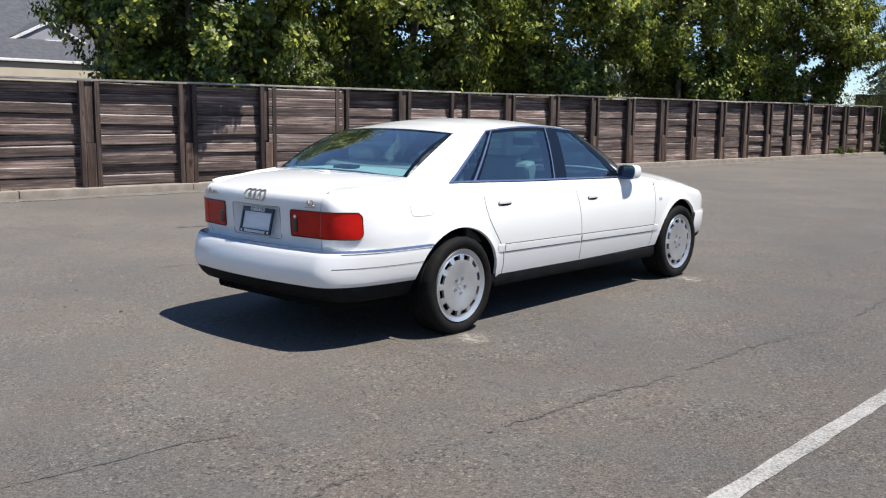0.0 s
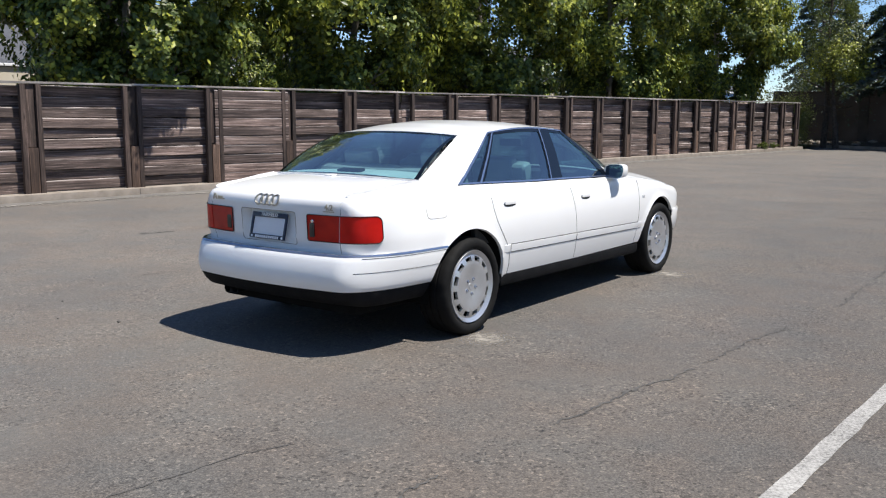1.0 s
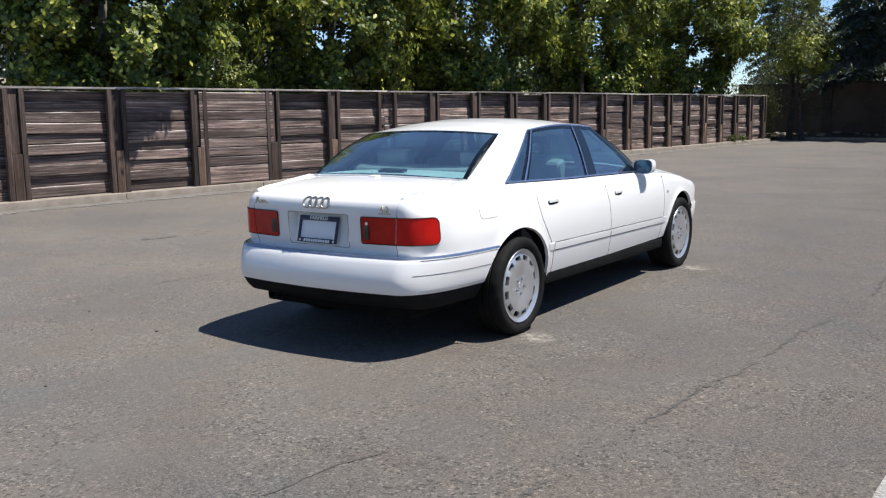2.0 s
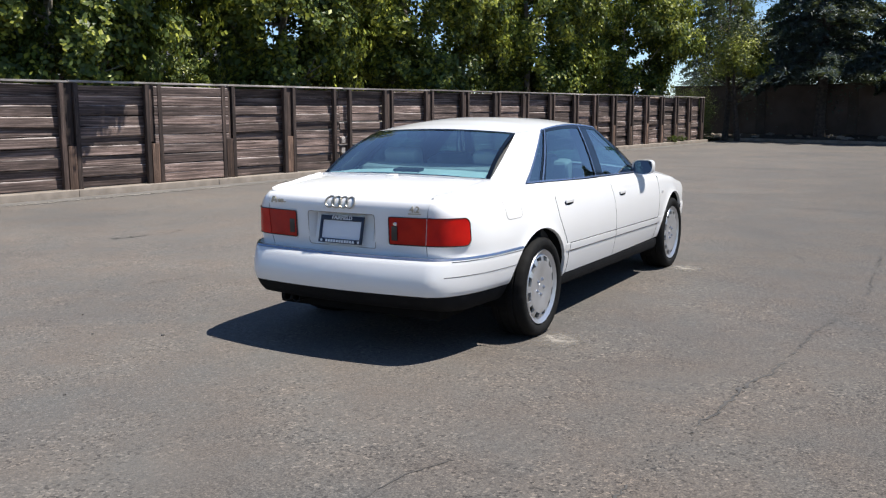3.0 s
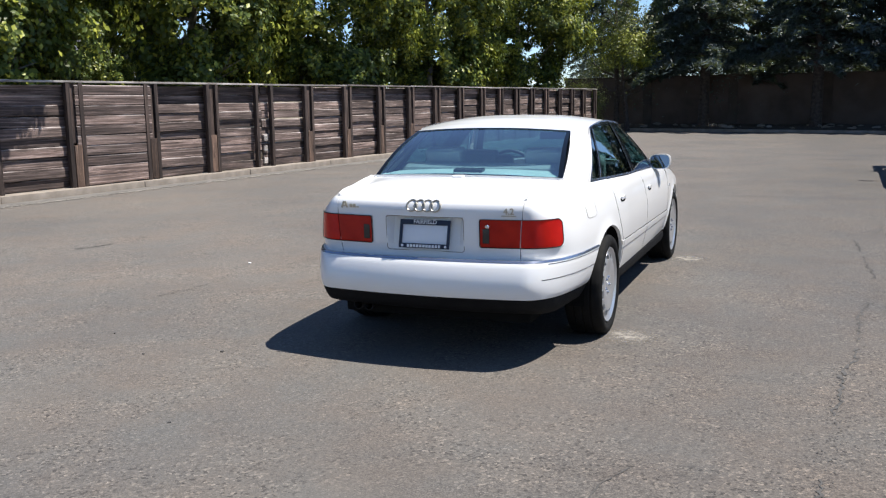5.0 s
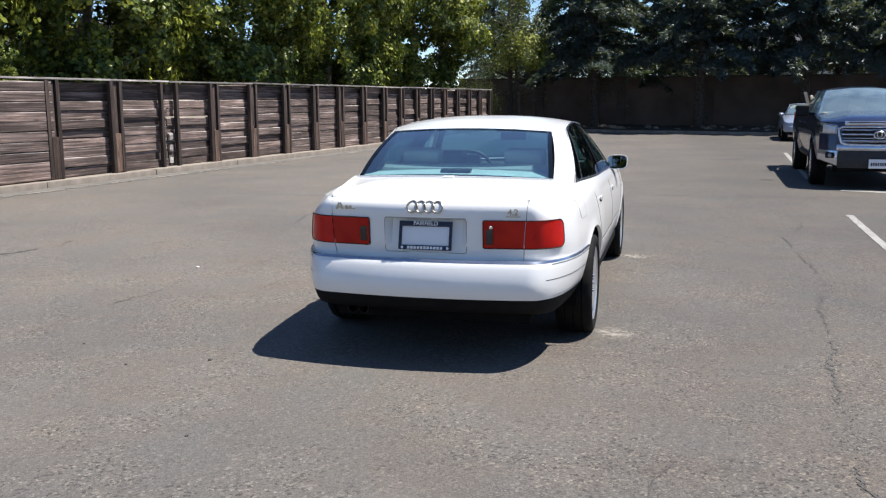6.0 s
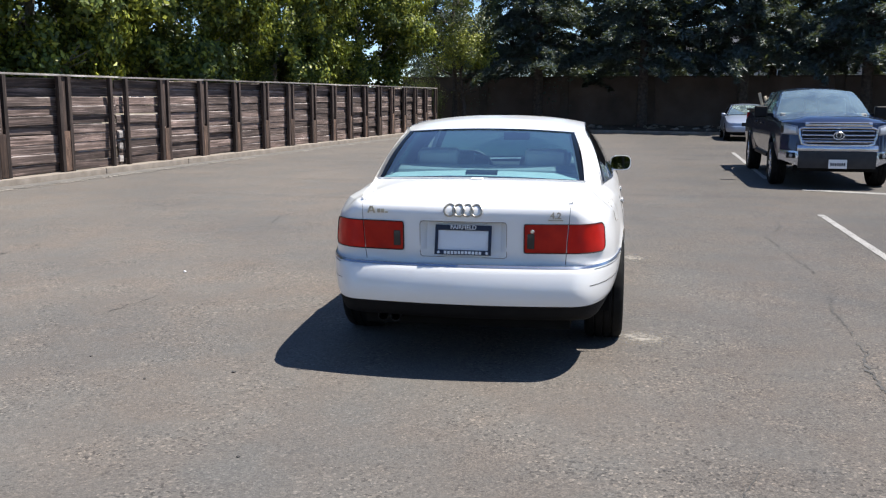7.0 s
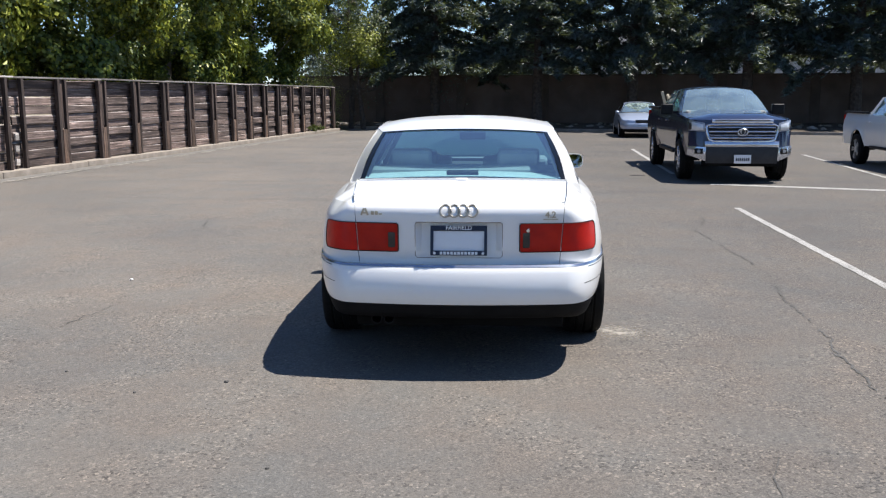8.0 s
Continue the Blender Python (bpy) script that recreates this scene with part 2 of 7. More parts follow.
    h = mix(nodes, links, 0.35, gravel.outputs["Distance"], fine)
    bump(nodes, links, bsdf, h, 0.6, 0.006)
    return m


def dust_film(name, c1, c2, radius):
    """A thin patch of dust that thins out towards its ragged edge."""
    m, nodes, links, bsdf = blank(name)
    vec = coords(nodes, links)
    n = tex_noise(nodes, links, vec, 13.0, 6.0, 0.7)
    col = ramp(nodes, links, n, ((0.3, c1), (0.7, c2)))
    links.new(col, bsdf.inputs["Base Color"])
    bsdf.inputs["Roughness"].default_value = 0.95
    far = nodes.new("ShaderNodeVectorMath")
    far.operation = "LENGTH"
    links.new(vec, far.inputs[0])
    fade = nodes.new("ShaderNodeMapRange")
    fade.inputs["From Min"].default_value = 0.0
    fade.inputs["From Max"].default_value = radius
    fade.inputs["To Min"].default_value = 1.5
    fade.inputs["To Max"].default_value = -0.1
    links.new(far.outputs["Value"], fade.inputs["Value"])
    amount = nodes.new("ShaderNodeMath")
    amount.operation = "MULTIPLY"
    amount.use_clamp = True
    links.new(fade.outputs["Result"], amount.inputs[0])
    thick = ramp(nodes, links, n, ((0.36, (0.2, 0.2, 0.2)), (0.6, (0.92, 0.92, 0.92))))
    links.new(thick, amount.inputs[1])
    bsdf.inputs["Alpha"].default_value = 1.0
    links.new(amount.outputs["Value"], bsdf.inputs["Alpha"])
    return m


def faded_paint():
    """Road paint worn through to the asphalt in specks."""
    m, nodes, links, bsdf = blank("line_paint")
    vec = coords(nodes, links)
    wear = tex_noise(nodes, links, vec, 75.0, 4.0, 0.7)
    broad = tex_noise(nodes, links, vec, 2.2, 3.0)
    both = mix(nodes, links, 0.3, wear, broad)
    col = ramp(nodes, links, both, ((0.38, (0.11, 0.105, 0.097)), (0.45, (0.235, 0.228, 0.215)), (0.62, (0.41, 0.4, 0.375))))
    links.new(col, bsdf.inputs["Base Color"])
    bsdf.inputs["Roughness"].default_value = 0.8
    bump(nodes, links, bsdf, wear, 0.4, 0.003)
    return m


M_ASPHALT = asphalt_material()
M_LINE = faded_paint()
M_CRACK = surface("crack_tar", (0.052, 0.05, 0.047), (0.094, 0.089, 0.083), 20, 0.9, 0, 0.3)
M_DUST = dust_film("pale_scuff", (0.16, 0.148, 0.13), (0.27, 0.247, 0.215), 0.24)
M_CONCRETE = surface("concrete", (0.185, 0.157, 0.128), (0.32, 0.277, 0.232), 3.5, 0.85, 0, 0.4, 90)
M_GUTTER = surface("gutter_concrete", (0.112, 0.105, 0.096), (0.168, 0.157, 0.142), 2.5, 0.88, 0, 0.4, 90)
M_EDGE = surface("pale_edge", (0.24, 0.22, 0.195), (0.36, 0.335, 0.3), 6, 0.9, 0, 0.4, 90)
M_SOIL = surface("soil", (0.03, 0.022, 0.015), (0.085, 0.065, 0.045), 5, 0.95, 0, 0.8, 30, 0, 0.03)
M_BOARD = wood_material("weathered_board", (0.012, 0.0082, 0.007), (0.078, 0.053, 0.0445), (0.275, 0.213, 0.19), 1, 0.083)
M_POST = wood_material("weathered_post", (0.014, 0.009, 0.008), (0.045, 0.03, 0.025), (0.1, 0.072, 0.06), 2)
M_STUB = wood_material("raw_post", (0.03, 0.018, 0.012), (0.092, 0.057, 0.041), (0.18, 0.118, 0.086), 2)
M_CAPWOOD = wood_material("grey_cap", (0.12, 0.105, 0.095), (0.26, 0.24, 0.22), (0.4, 0.38, 0.36))
M_WALL = surface("brown_wall", (0.075, 0.055, 0.045), (0.135, 0.102, 0.084), 0.9, 0.9, 0, 0.5, 40)
M_PILASTER = surface("brown_pilaster", (0.06, 0.045, 0.037), (0.1, 0.078, 0.064), 1.5, 0.9, 0, 0.5, 40)
M_BARK = surface("bark", (0.035, 0.027, 0.022), (0.1, 0.08, 0.066), 9, 0.9, 0, 0.9, 40, 0, 0.02)
M_PALEBARK = surface("pale_bark", (0.13, 0.115, 0.09), (0.34, 0.31, 0.26), 7, 0.85, 0, 0.7, 40, 0, 0.015)
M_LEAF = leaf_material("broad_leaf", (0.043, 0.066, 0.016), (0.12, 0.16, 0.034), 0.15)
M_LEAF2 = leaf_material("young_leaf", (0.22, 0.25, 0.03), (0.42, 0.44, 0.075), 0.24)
M_NEEDLE = leaf_material("conifer_needle", (0.032, 0.05, 0.055), (0.082, 0.11, 0.108), 0.18)
M_HEDGE = leaf_material("grey_leaf", (0.08, 0.1, 0.03), (0.22, 0.23, 0.08), 0.3)

M_WHITE = car_paint("white_paint", (0.81, 0.81, 0.805))
M_NAVY = car_paint("navy_paint", (0.012, 0.021, 0.062), 0.25, 0.25)
M_SILVER = car_paint("silver_paint", (0.36, 0.42, 0.55), 0.35, 0.35)
M_PLAINWHITE = car_paint("truck_white", (0.74, 0.75, 0.76))
M_BLACK = surface("black_trim", (0.012, 0.012, 0.013), (0.022, 0.022, 0.023), 12, 0.5, 0, 0.1, 300, spec=0.12)
M_GLOSSBLACK = surface("gloss_black", (0.003, 0.004, 0.006), (0.005, 0.006, 0.008), 12, 0.08, 0, 0, spec=0.5)
M_VALANCE = surface("grey_black_plastic", (0.008, 0.0083, 0.0095), (0.015, 0.0153, 0.0165), 6, 0.7, 0, 0.2, 300, spec=0.08)
M_INNER = surface("dark_liner", (0.006, 0.006, 0.006), (0.012, 0.012, 0.012), 6, 0.9, 0, 0, spec=0.05)
M_RUBBER = surface("tyre_rubber", (0.006, 0.006, 0.006), (0.012, 0.0118, 0.0115), 14, 0.75, 0, 0.3, 120, spec=0.15)
M_ALLOY = surface("alloy", (0.5, 0.51, 0.53), (0.62, 0.63, 0.65), 6, 0.33, 0.75, 0.03, 200)
M_DARKALLOY = surface("dark_alloy", (0.02, 0.02, 0.022), (0.04, 0.04, 0.042), 6, 0.4, 0.6, 0)
M_CHROME = surface("chrome", (0.72, 0.73, 0.75), (0.82, 0.83, 0.85), 6, 0.12, 1.0, 0)
M_STRIP = surface("bright_strip", (0.34, 0.375, 0.45), (0.46, 0.495, 0.57), 6, 0.25, 0.9, 0)
M_GOLDEN = surface("aged_chrome", (0.36, 0.33, 0.27), (0.52, 0.49, 0.42), 20, 0.3, 0.85, 0)


def lens_material(name, c1, c2):
    """Red plastic over moulded ribs."""
    m = surface(name, c1, c2, 9, 0.2, 0, 0, 160, 0.0, 0.002, 0.22)
    nodes, links = m.node_tree.nodes, m.node_tree.links
    vec = coords(nodes, links, (1, 1, 1))
    rib = nodes.new("ShaderNodeTexWave")
    rib.bands_direction = "Z"
    rib.inputs["Scale"].default_value = 55.0
    links.new(vec, rib.inputs["Vector"])
    bump(nodes, links, nodes["Principled BSDF"], rib.outputs["Fac"], 0.25, 0.002)
    return m


M_RED = lens_material("red_lens", (0.44, 0.006, 0.004), (0.62, 0.014, 0.007))
M_REDDARK = lens_material("dark_red_lens", (0.34, 0.008, 0.004), (0.5, 0.016, 0.006))
M_SMOKE = surface("smoked_lens", (0.02, 0.018, 0.018), (0.035, 0.03, 0.03), 5, 0.2, 0, 0)
M_LAMP = surface("clear_lamp", (0.55, 0.57, 0.6), (0.75, 0.77, 0.8), 12, 0.15, 0.3, 0.2, 60)
M_TRUCKLAMP = surface("truck_lamp", (0.22, 0.24, 0.27), (0.4, 0.42, 0.46), 14, 0.12, 0.4, 0.2, 60)
M_PLATE = surface("white_plate", (0.74, 0.75, 0.78), (0.8, 0.81, 0.83), 4, 0.5, 0, 0.05)
M_PLATEFRAME = surface("dark_blue_frame", (0.008, 0.012, 0.03), (0.014, 0.018, 0.045), 8, 0.35, 0, 0)
M_LETTER = surface("white_letter", (0.75, 0.75, 0.76), (0.8, 0.8, 0.8), 8, 0.5, 0, 0)
M_LEATHER = surface("grey_leather", (0.26, 0.262, 0.256), (0.35, 0.352, 0.344), 5, 0.55, 0, 0.15, 120)
M_DASH = surface("dark_dash", (0.03, 0.032, 0.034), (0.05, 0.05, 0.052), 6, 0.6, 0, 0.2, 200)
M_SHELF = surface("pale_shelf", (0.46, 0.48, 0.46), (0.56, 0.57, 0.55), 6, 0.8, 0, 0.2, 200)
M_GLASS = pane_material("green_glass", (0.38, 0.73, 0.8), 1.0, 0.33, 0.006)
M_SIDEGLASS = pane_material("side_glass", (0.24, 0.52, 0.56), 1.0, 0.17)
M_TRUCKGLASS = pane_material("truck_glass", (0.75, 0.9, 0.9), 1.0, 0.35, 0.2)
M_MIRROR = surface("mirror", (0.26, 0.27, 0.3), (0.26, 0.27, 0.3), 1, 0.02, 1.0, 0)
M_ROOFTILE = surface("roof_shingle", (0.05, 0.053, 0.064), (0.085, 0.089, 0.102), 6, 0.85, 0, 0.5, 50)
M_BEIGE = surface("beige_siding", (0.42, 0.37, 0.29), (0.5, 0.45, 0.36), 1.2, 0.8, 0, 0.2, 60)
M_GREYSIDING = surface("grey_siding", (0.28, 0.29, 0.32), (0.36, 0.37, 0.4), 1.5, 0.8, 0, 0.2, 60)
M_BRIGHT = surface("bright_metal", (0.56, 0.59, 0.66), (0.7, 0.73, 0.79), 6, 0.2, 0.85, 0)
M_BUMPER = surface("slate_plastic", (0.022, 0.024, 0.029), (0.034, 0.036, 0.042), 7, 0.5, 0, 0.1, 200, spec=0.35)
M_CABIN = surface("grey_cabin", (0.2, 0.21, 0.21), (0.28, 0.29, 0.28), 6, 0.7, 0, 0.2, 120)
M_TRIM = surface("white_trim", (0.74, 0.74, 0.73), (0.82, 0.82, 0.81), 5, 0.5, 0, 0.1)
M_BLUE = surface("blue_siding", (0.2, 0.38, 0.6), (0.28, 0.46, 0.68), 2, 0.7, 0, 0.2, 40)
M_WINDOW = pane_material("house_pane", (0.15, 0.17, 0.2))
M_TOOL = surface("raw_timber", (0.46, 0.38, 0.28), (0.6, 0.52, 0.4), 10, 0.7, 0, 0.2)
M_GREENBAG = surface("green_plastic", (0.1, 0.4, 0.33), (0.16, 0.5, 0.42), 10, 0.5, 0, 0.2)


# ---- building tools ----
from mathutils.bvhtree import BVHTree


def link_mesh(name, bm, material, parent=None, label="", smooth=True, sharp=35):
    me = bpy.data.meshes.new(name)
    bmesh.ops.recalc_face_normals(bm, faces=bm.faces) if sharp == 0 else None
    bm.normal_update()
    if smooth:
        for f in bm.faces:
            f.smooth = True
        limit = radians(sharp or 35)
        for e in bm.edges:
            if len(e.link_faces) == 2 and e.calc_face_angle(0.0) > limit:
                e.smooth = False
    bm.to_mesh(me)
    bm.free()
    me.materials.append(material)
    ob = new(name, me)
    if parent:
        ob.parent = parent
    if label:
        ob["label"] = label
    return ob


def part(name, bm, material, parent, label=""):
    return link_mesh(name, bm, material, parent, label)


def empty(name, m=None):
    ob = new(name)
    ob.empty_display_size = 0.2
    if m is not None:
        ob.matrix_world = m
    return ob


def bm_box(size, at=(0, 0, 0), turn=None, bevel=0.0, bm=None, segments=2):
    """A box with bevelled edges; turn: a 4x4 applied before moving it."""
    own = bmesh.new()
    bmesh.ops.create_cube(own, size=1.0, matrix=Matrix.Diagonal((*size, 1)))
    if bevel:
        bmesh.ops.bevel(own, geom=own.edges[:], offset=bevel, segments=segments, affect="EDGES", profile=0.7)
    m = Matrix.Translation(at) @ (turn if turn is not None else Matrix.Identity(4))
    bmesh.ops.transform(own, matrix=m, verts=own.verts)
    if bm is None:
        return own
    tmp = bpy.data.meshes.new("tmp")
    own.to_mesh(tmp)
    own.free()
    bm.from_mesh(tmp)
    bpy.data.meshes.remove(tmp)
    return bm


def bm_grid(rows, bm=None, close_u=False, close_v=False):
    """A quad sheet through rows of points (all rows of one length)."""
    bm = bm or bmesh.new()
    vs = [[bm.verts.new(p) for p in row] for row in rows]
    nr, nc = len(vs), len(vs[0])
    for i in range(nr if close_v else nr - 1):
        for j in range(nc if close_u else nc - 1):
            q = (vs[i][j], vs[i][(j + 1) % nc], vs[(i + 1) % nr][(j + 1) % nc], vs[(i + 1) % nr][j])
            if len({tuple(round(c, 6) for c in v.co) for v in q}) == 4:
                bm.faces.new(q)
            else:
                seen, keep = set(), []
                for v in q:
                    k = tuple(round(c, 6) for c in v.co)
                    if k not in seen:
                        seen.add(k)
                        keep.append(v)
                if len(keep) == 3:
                    bm.faces.new(keep)
    return bm


def bm_lathe(profile, n=40, axis="X", bm=None, at=(0, 0, 0)):
    """Turns a profile of (along, radius) round an axis through at."""
    rows = []
    for k in range(n):
        a = 2 * math.pi * k / n
        c, s = math.cos(a), math.sin(a)
        if axis == "X":
            rows.append([(at[0] + h, at[1] + r * c, at[2] + r * s) for h, r in profile])
        elif axis == "Y":
            rows.append([(at[0] + r * c, at[1] + h, at[2] + r * s) for h, r in profile])
        else:
            rows.append([(at[0] + r * c, at[1] + r * s, at[2] + h) for h, r in profile])
    return bm_grid(rows, bm, close_v=True)


def bm_tube(points, radius, n=8, bm=None, caps=True):
    """A tapered tube along points; radius: one number or one for each point."""
    bm = bm or bmesh.new()
    pts = [Vector(p) for p in points]
    rad = radius if isinstance(radius, (list, tuple)) else [radius] * len(pts)
    rings = []
    side = None
    for i, p in enumerate(pts):
        way = (pts[min(i + 1, len(pts) - 1)] - pts[max(i - 1, 0)]).normalized()
        if side is None:
            side = way.orthogonal().normalized()
        side = (side - way * side.dot(way)).normalized()
        other = way.cross(side)
        rings.append([bm.verts.new(p + (side * math.cos(2 * math.pi * k / n) + other * math.sin(2 * math.pi * k / n)) * rad[i]) for k in range(n)])
    for a, b in zip(rings, rings[1:]):
        for k in range(n):
            bm.faces.new((a[k], a[(k + 1) % n], b[(k + 1) % n], b[k]))
    if caps:
        bm.faces.new(rings[0][::-1])
        bm.faces.new(rings[-1])
    return bm


def bm_prism(outline, lo, hi, axis="X", bevel=0.0):
    """A closed outline of (a, b) pushed along an axis from lo to hi."""
    bm = bmesh.new()

    def at(p, h):
        return {"X": (h, p[0], p[1]), "Y": (p[0], h, p[1]), "Z": (p[0], p[1], h)}[axis]

    a = [bm.verts.new(at(p, lo)) for p in outline]
    b = [bm.verts.new(at(p, hi)) for p in outline]
    n = len(a)
    for k in range(n):
        bm.faces.new((a[k], a[(k + 1) % n], b[(k + 1) % n], b[k]))
    bm.faces.new(a[::-1])
    bm.faces.new(b)
    bmesh.ops.recalc_face_normals(bm, faces=bm.faces)
    if bevel:
        bmesh.ops.bevel(bm, geom=bm.edges[:], offset=bevel, segments=2, affect="EDGES", profile=0.7)
    return bm


def bm_mirror(bm):
    """The same mesh on the other side of x = 0."""
    out = bm.copy()
    for v in out.verts:
        v.co.x = -v.co.x
    bmesh.ops.reverse_faces(out, faces=out.faces)
    return out


def bm_join(*parts):
    out = bmesh.new()
    for p in parts:
        tmp = bpy.data.meshes.new("tmp")
        p.to_mesh(tmp)
        p.free()
        out.from_mesh(tmp)
        bpy.data.meshes.remove(tmp)
    return out


def bm_take(bm, test):
    """A new mesh of the faces whose centre passes the test."""
    out = bmesh.new()
    made = {}
    for f in bm.faces:
        if test(f.calc_center_median()):
            vs = []
            for v in f.verts:
                if v not in made:
                    made[v] = out.verts.new(v.co)
                vs.append(made[v])
            out.faces.new(vs)
    return out


def bm_cut(bm, at, way):
    bmesh.ops.bisect_plane(bm, geom=bm.verts[:] + bm.edges[:] + bm.faces[:], dist=1e-5, plane_co=at, plane_no=way)


def bm_edge_gap(bm, gap=0.0025, depth=0.018, test=None):
    """Draws a panel's rim back from its neighbours and folds it inwards."""
    bm.normal_update()
    rim = [e for e in bm.edges if len(e.link_faces) == 1 and (test is None or test((e.verts[0].co + e.verts[1].co) / 2))]
    push, norm = {}, {}
    for e in rim:
        f = e.link_faces[0]
        way = f.normal.cross(e.verts[1].co - e.verts[0].co)
        mid = (e.verts[0].co + e.verts[1].co) / 2
        if way.dot(f.calc_center_median() - mid) < 0:
            way = -way
        if way.length > 0:
            way.normalize()
        for v in e.verts:
            push[v] = push.get(v, Vector()) + way
            norm[v] = v.normal.copy()
    for v, way in push.items():
        if way.length > 0:
            v.co += way.normalized() * gap
    old = {v: norm[v] for v in push}
    ret = bmesh.ops.extrude_edge_only(bm, edges=rim)
    for v in [g for g in ret["geom"] if isinstance(g, bmesh.types.BMVert)]:
        best = min(old, key=lambda o: (o.co - v.co).length_squared) if len(old) < 4 else None
        near = None
        for e in v.link_edges:
            o = e.other_vert(v)
            if o in old:
                near = o
                break
        way = old[near] if near else (old[best] if best else Vector((0, 0, 1)))
        v.co -= way * depth
    return bm


def bm_shell(bm, depth):
    """Gives an open sheet a thickness behind its face."""
    bm.normal_update()
    bmesh.ops.solidify(bm, geom=bm.faces[:], thickness=depth)
    return bm


def smooth_curve(points, n):
    """n points on a Catmull-Rom curve through the points given, evenly in length."""
    pts = [Vector(p) for p in points]
    fine = []
    for i in range(len(pts) - 1):
        p0, p1, p2, p3 = pts[max(i - 1, 0)], pts[i], pts[i + 1], pts[min(i + 2, len(pts) - 1)]
        for k in range(16):
            t = k / 16
            fine.append(0.5 * (2 * p1 + (p2 - p0) * t + (2 * p0 - 5 * p1 + 4 * p2 - p3) * t * t + (3 * p1 - p0 - 3 * p2 + p3) * t ** 3))
    fine.append(pts[-1])
    run = [0.0]
    for a, b in zip(fine, fine[1:]):
        run.append(run[-1] + (b - a).length)
    out = []
    j = 0
    for k in range(n):
        want = run[-1] * k / (n - 1)
        while j < len(run) - 2 and run[j + 1] < want:
            j += 1
        span = run[j + 1] - run[j]
        out.append(fine[j].lerp(fine[j + 1], 0 if span == 0 else (want - run[j]) / span))
    return out


def lerp_table(table, v):
    """Straight steps through a table of (at, value)."""
    if v <= table[0][0]:
        return table[0][1]
    for (a, x), (b, y) in zip(table, table[1:]):
        if v <= b:
            t = (v - a) / (b - a)
            t = t * t * (3 - 2 * t) * 0.35 + t * 0.65
            return x + (y - x) * t
    return table[-1][1]


def ruled(c0, c1, m, lift=0.0):
    """Rows between two curves, bowed out along the mean normal."""
    rows = []
    for k in range(m + 1):
        t = k / m
        row = [a.lerp(b, t) for a, b in zip(c0, c1)]
        if lift:
            mid = len(c0) // 2
            way = (c1[mid] - c0[mid]).cross(c0[-1] - c0[0])
            way.normalize()
            row = [p + way * lift * math.sin(math.pi * t) for p in row]
        rows.append(row)
    return rows


def text_part(name, words, size, m, material, parent, depth=0.001):
    """Letters from the built-in font, as a mesh of their own."""
    cu = bpy.data.curves.new(name, "FONT")
    cu.body, cu.size, cu.extrude, cu.align_x, cu.align_y = words, size, depth, "CENTER", "CENTER"
    cu.bevel_depth, cu.bevel_resolution = size * 0.022, 1
    tmp = new("tmp_text", cu)
    dg = bpy.context.evaluated_depsgraph_get()
    me = bpy.data.meshes.new_from_object(tmp.evaluated_get(dg))
    bpy.data.objects.remove(tmp)
    bpy.data.curves.remove(cu)
    me.transform(m)
    me.materials.clear()
    me.materials.append(material)
    ob = new(name, me)
    ob.parent = parent
    return ob


# ---- the lot ----
rng = random.Random(7)
FENCE_FROM = Vector((-9.862, 4.839, 0))
ALONG = Vector((0.10609, 0.99436, 0)).normalized()
OUT = Vector((ALONG.y, -ALONG.x, 0))          # from the fence towards the lot
FENCE_TURN = math.degrees(math.atan2(-ALONG.x, ALONG.y))


def by_fence(s, out=0.0, z=0.0):
    return FENCE_FROM + ALONG * s + OUT * out + Vector((0, 0, z))


def fence_pose(s, out=0.0, z=0.0):
    p = by_fence(s, out, z)
    return pose(p.x, p.y, p.z, 0, 0, FENCE_TURN)


def build_ground():
    bm = bmesh.new()
    reach = 420.0
    steps = [-reach, -120, -40, -16, -8, 0, 8, 16, 40, 120, reach]
    bm_grid([[(x, y, 0) for x in steps] for y in steps], bm)
    return tagged(link_mesh("ground", bm, M_ASPHALT), "worn grey asphalt of an open parking lot", "parking lot", kind="structure")


def ribbon(points, widths, z, wobble, seed):
    """A ragged, broken flat crack along ground points, with crumbs beside it."""
    r = random.Random(seed)
    pts = smooth_curve([(x, y, 0) for x, y in points], max(12, int(sum((Vector(b) - Vector(a)).length for a, b in zip(points, points[1:])) / 0.03)))
    bm = bmesh.new()
    rows, drift = [], 0.0
    for i, p in enumerate(pts):
        way = (pts[min(i + 1, len(pts) - 1)] - pts[max(i - 1, 0)]).normalized()
        side = Vector((-way.y, way.x, 0))
        drift = drift * 0.7 + r.uniform(-wobble, wobble) * 1.1
        strong = 0.78 + 0.5 * math.sin(i * 0.11 + seed) + 0.35 * math.sin(i * 0.043 + seed * 2) + r.uniform(-0.45, 0.45)
        mid = p + side * drift
        if strong < 0.5:
            if len(rows) > 1:
                bm_grid(rows, bm)
            rows = []
        else:
            w = widths * strong * r.uniform(0.25, 1.5)
            rows.append([(*(mid + side * w / 2).xy, z), (*(mid - side * w / 2).xy, z)])
        for _ in range(4):
            if r.random() < 0.5:
                c = p + side * (drift + r.gauss(0, widths * 1.8)) + way * r.uniform(-0.02, 0.02)
                s = widths * r.uniform(0.15, 0.6)
                a = r.uniform(0, 3)
                bm.faces.new([bm.verts.new((c.x + s * math.cos(a + k * 2.1), c.y + s * math.sin(a + k * 2.1), z)) for k in range(3)])
    if len(rows) > 1:
        bm_grid(rows, bm)
    return bm


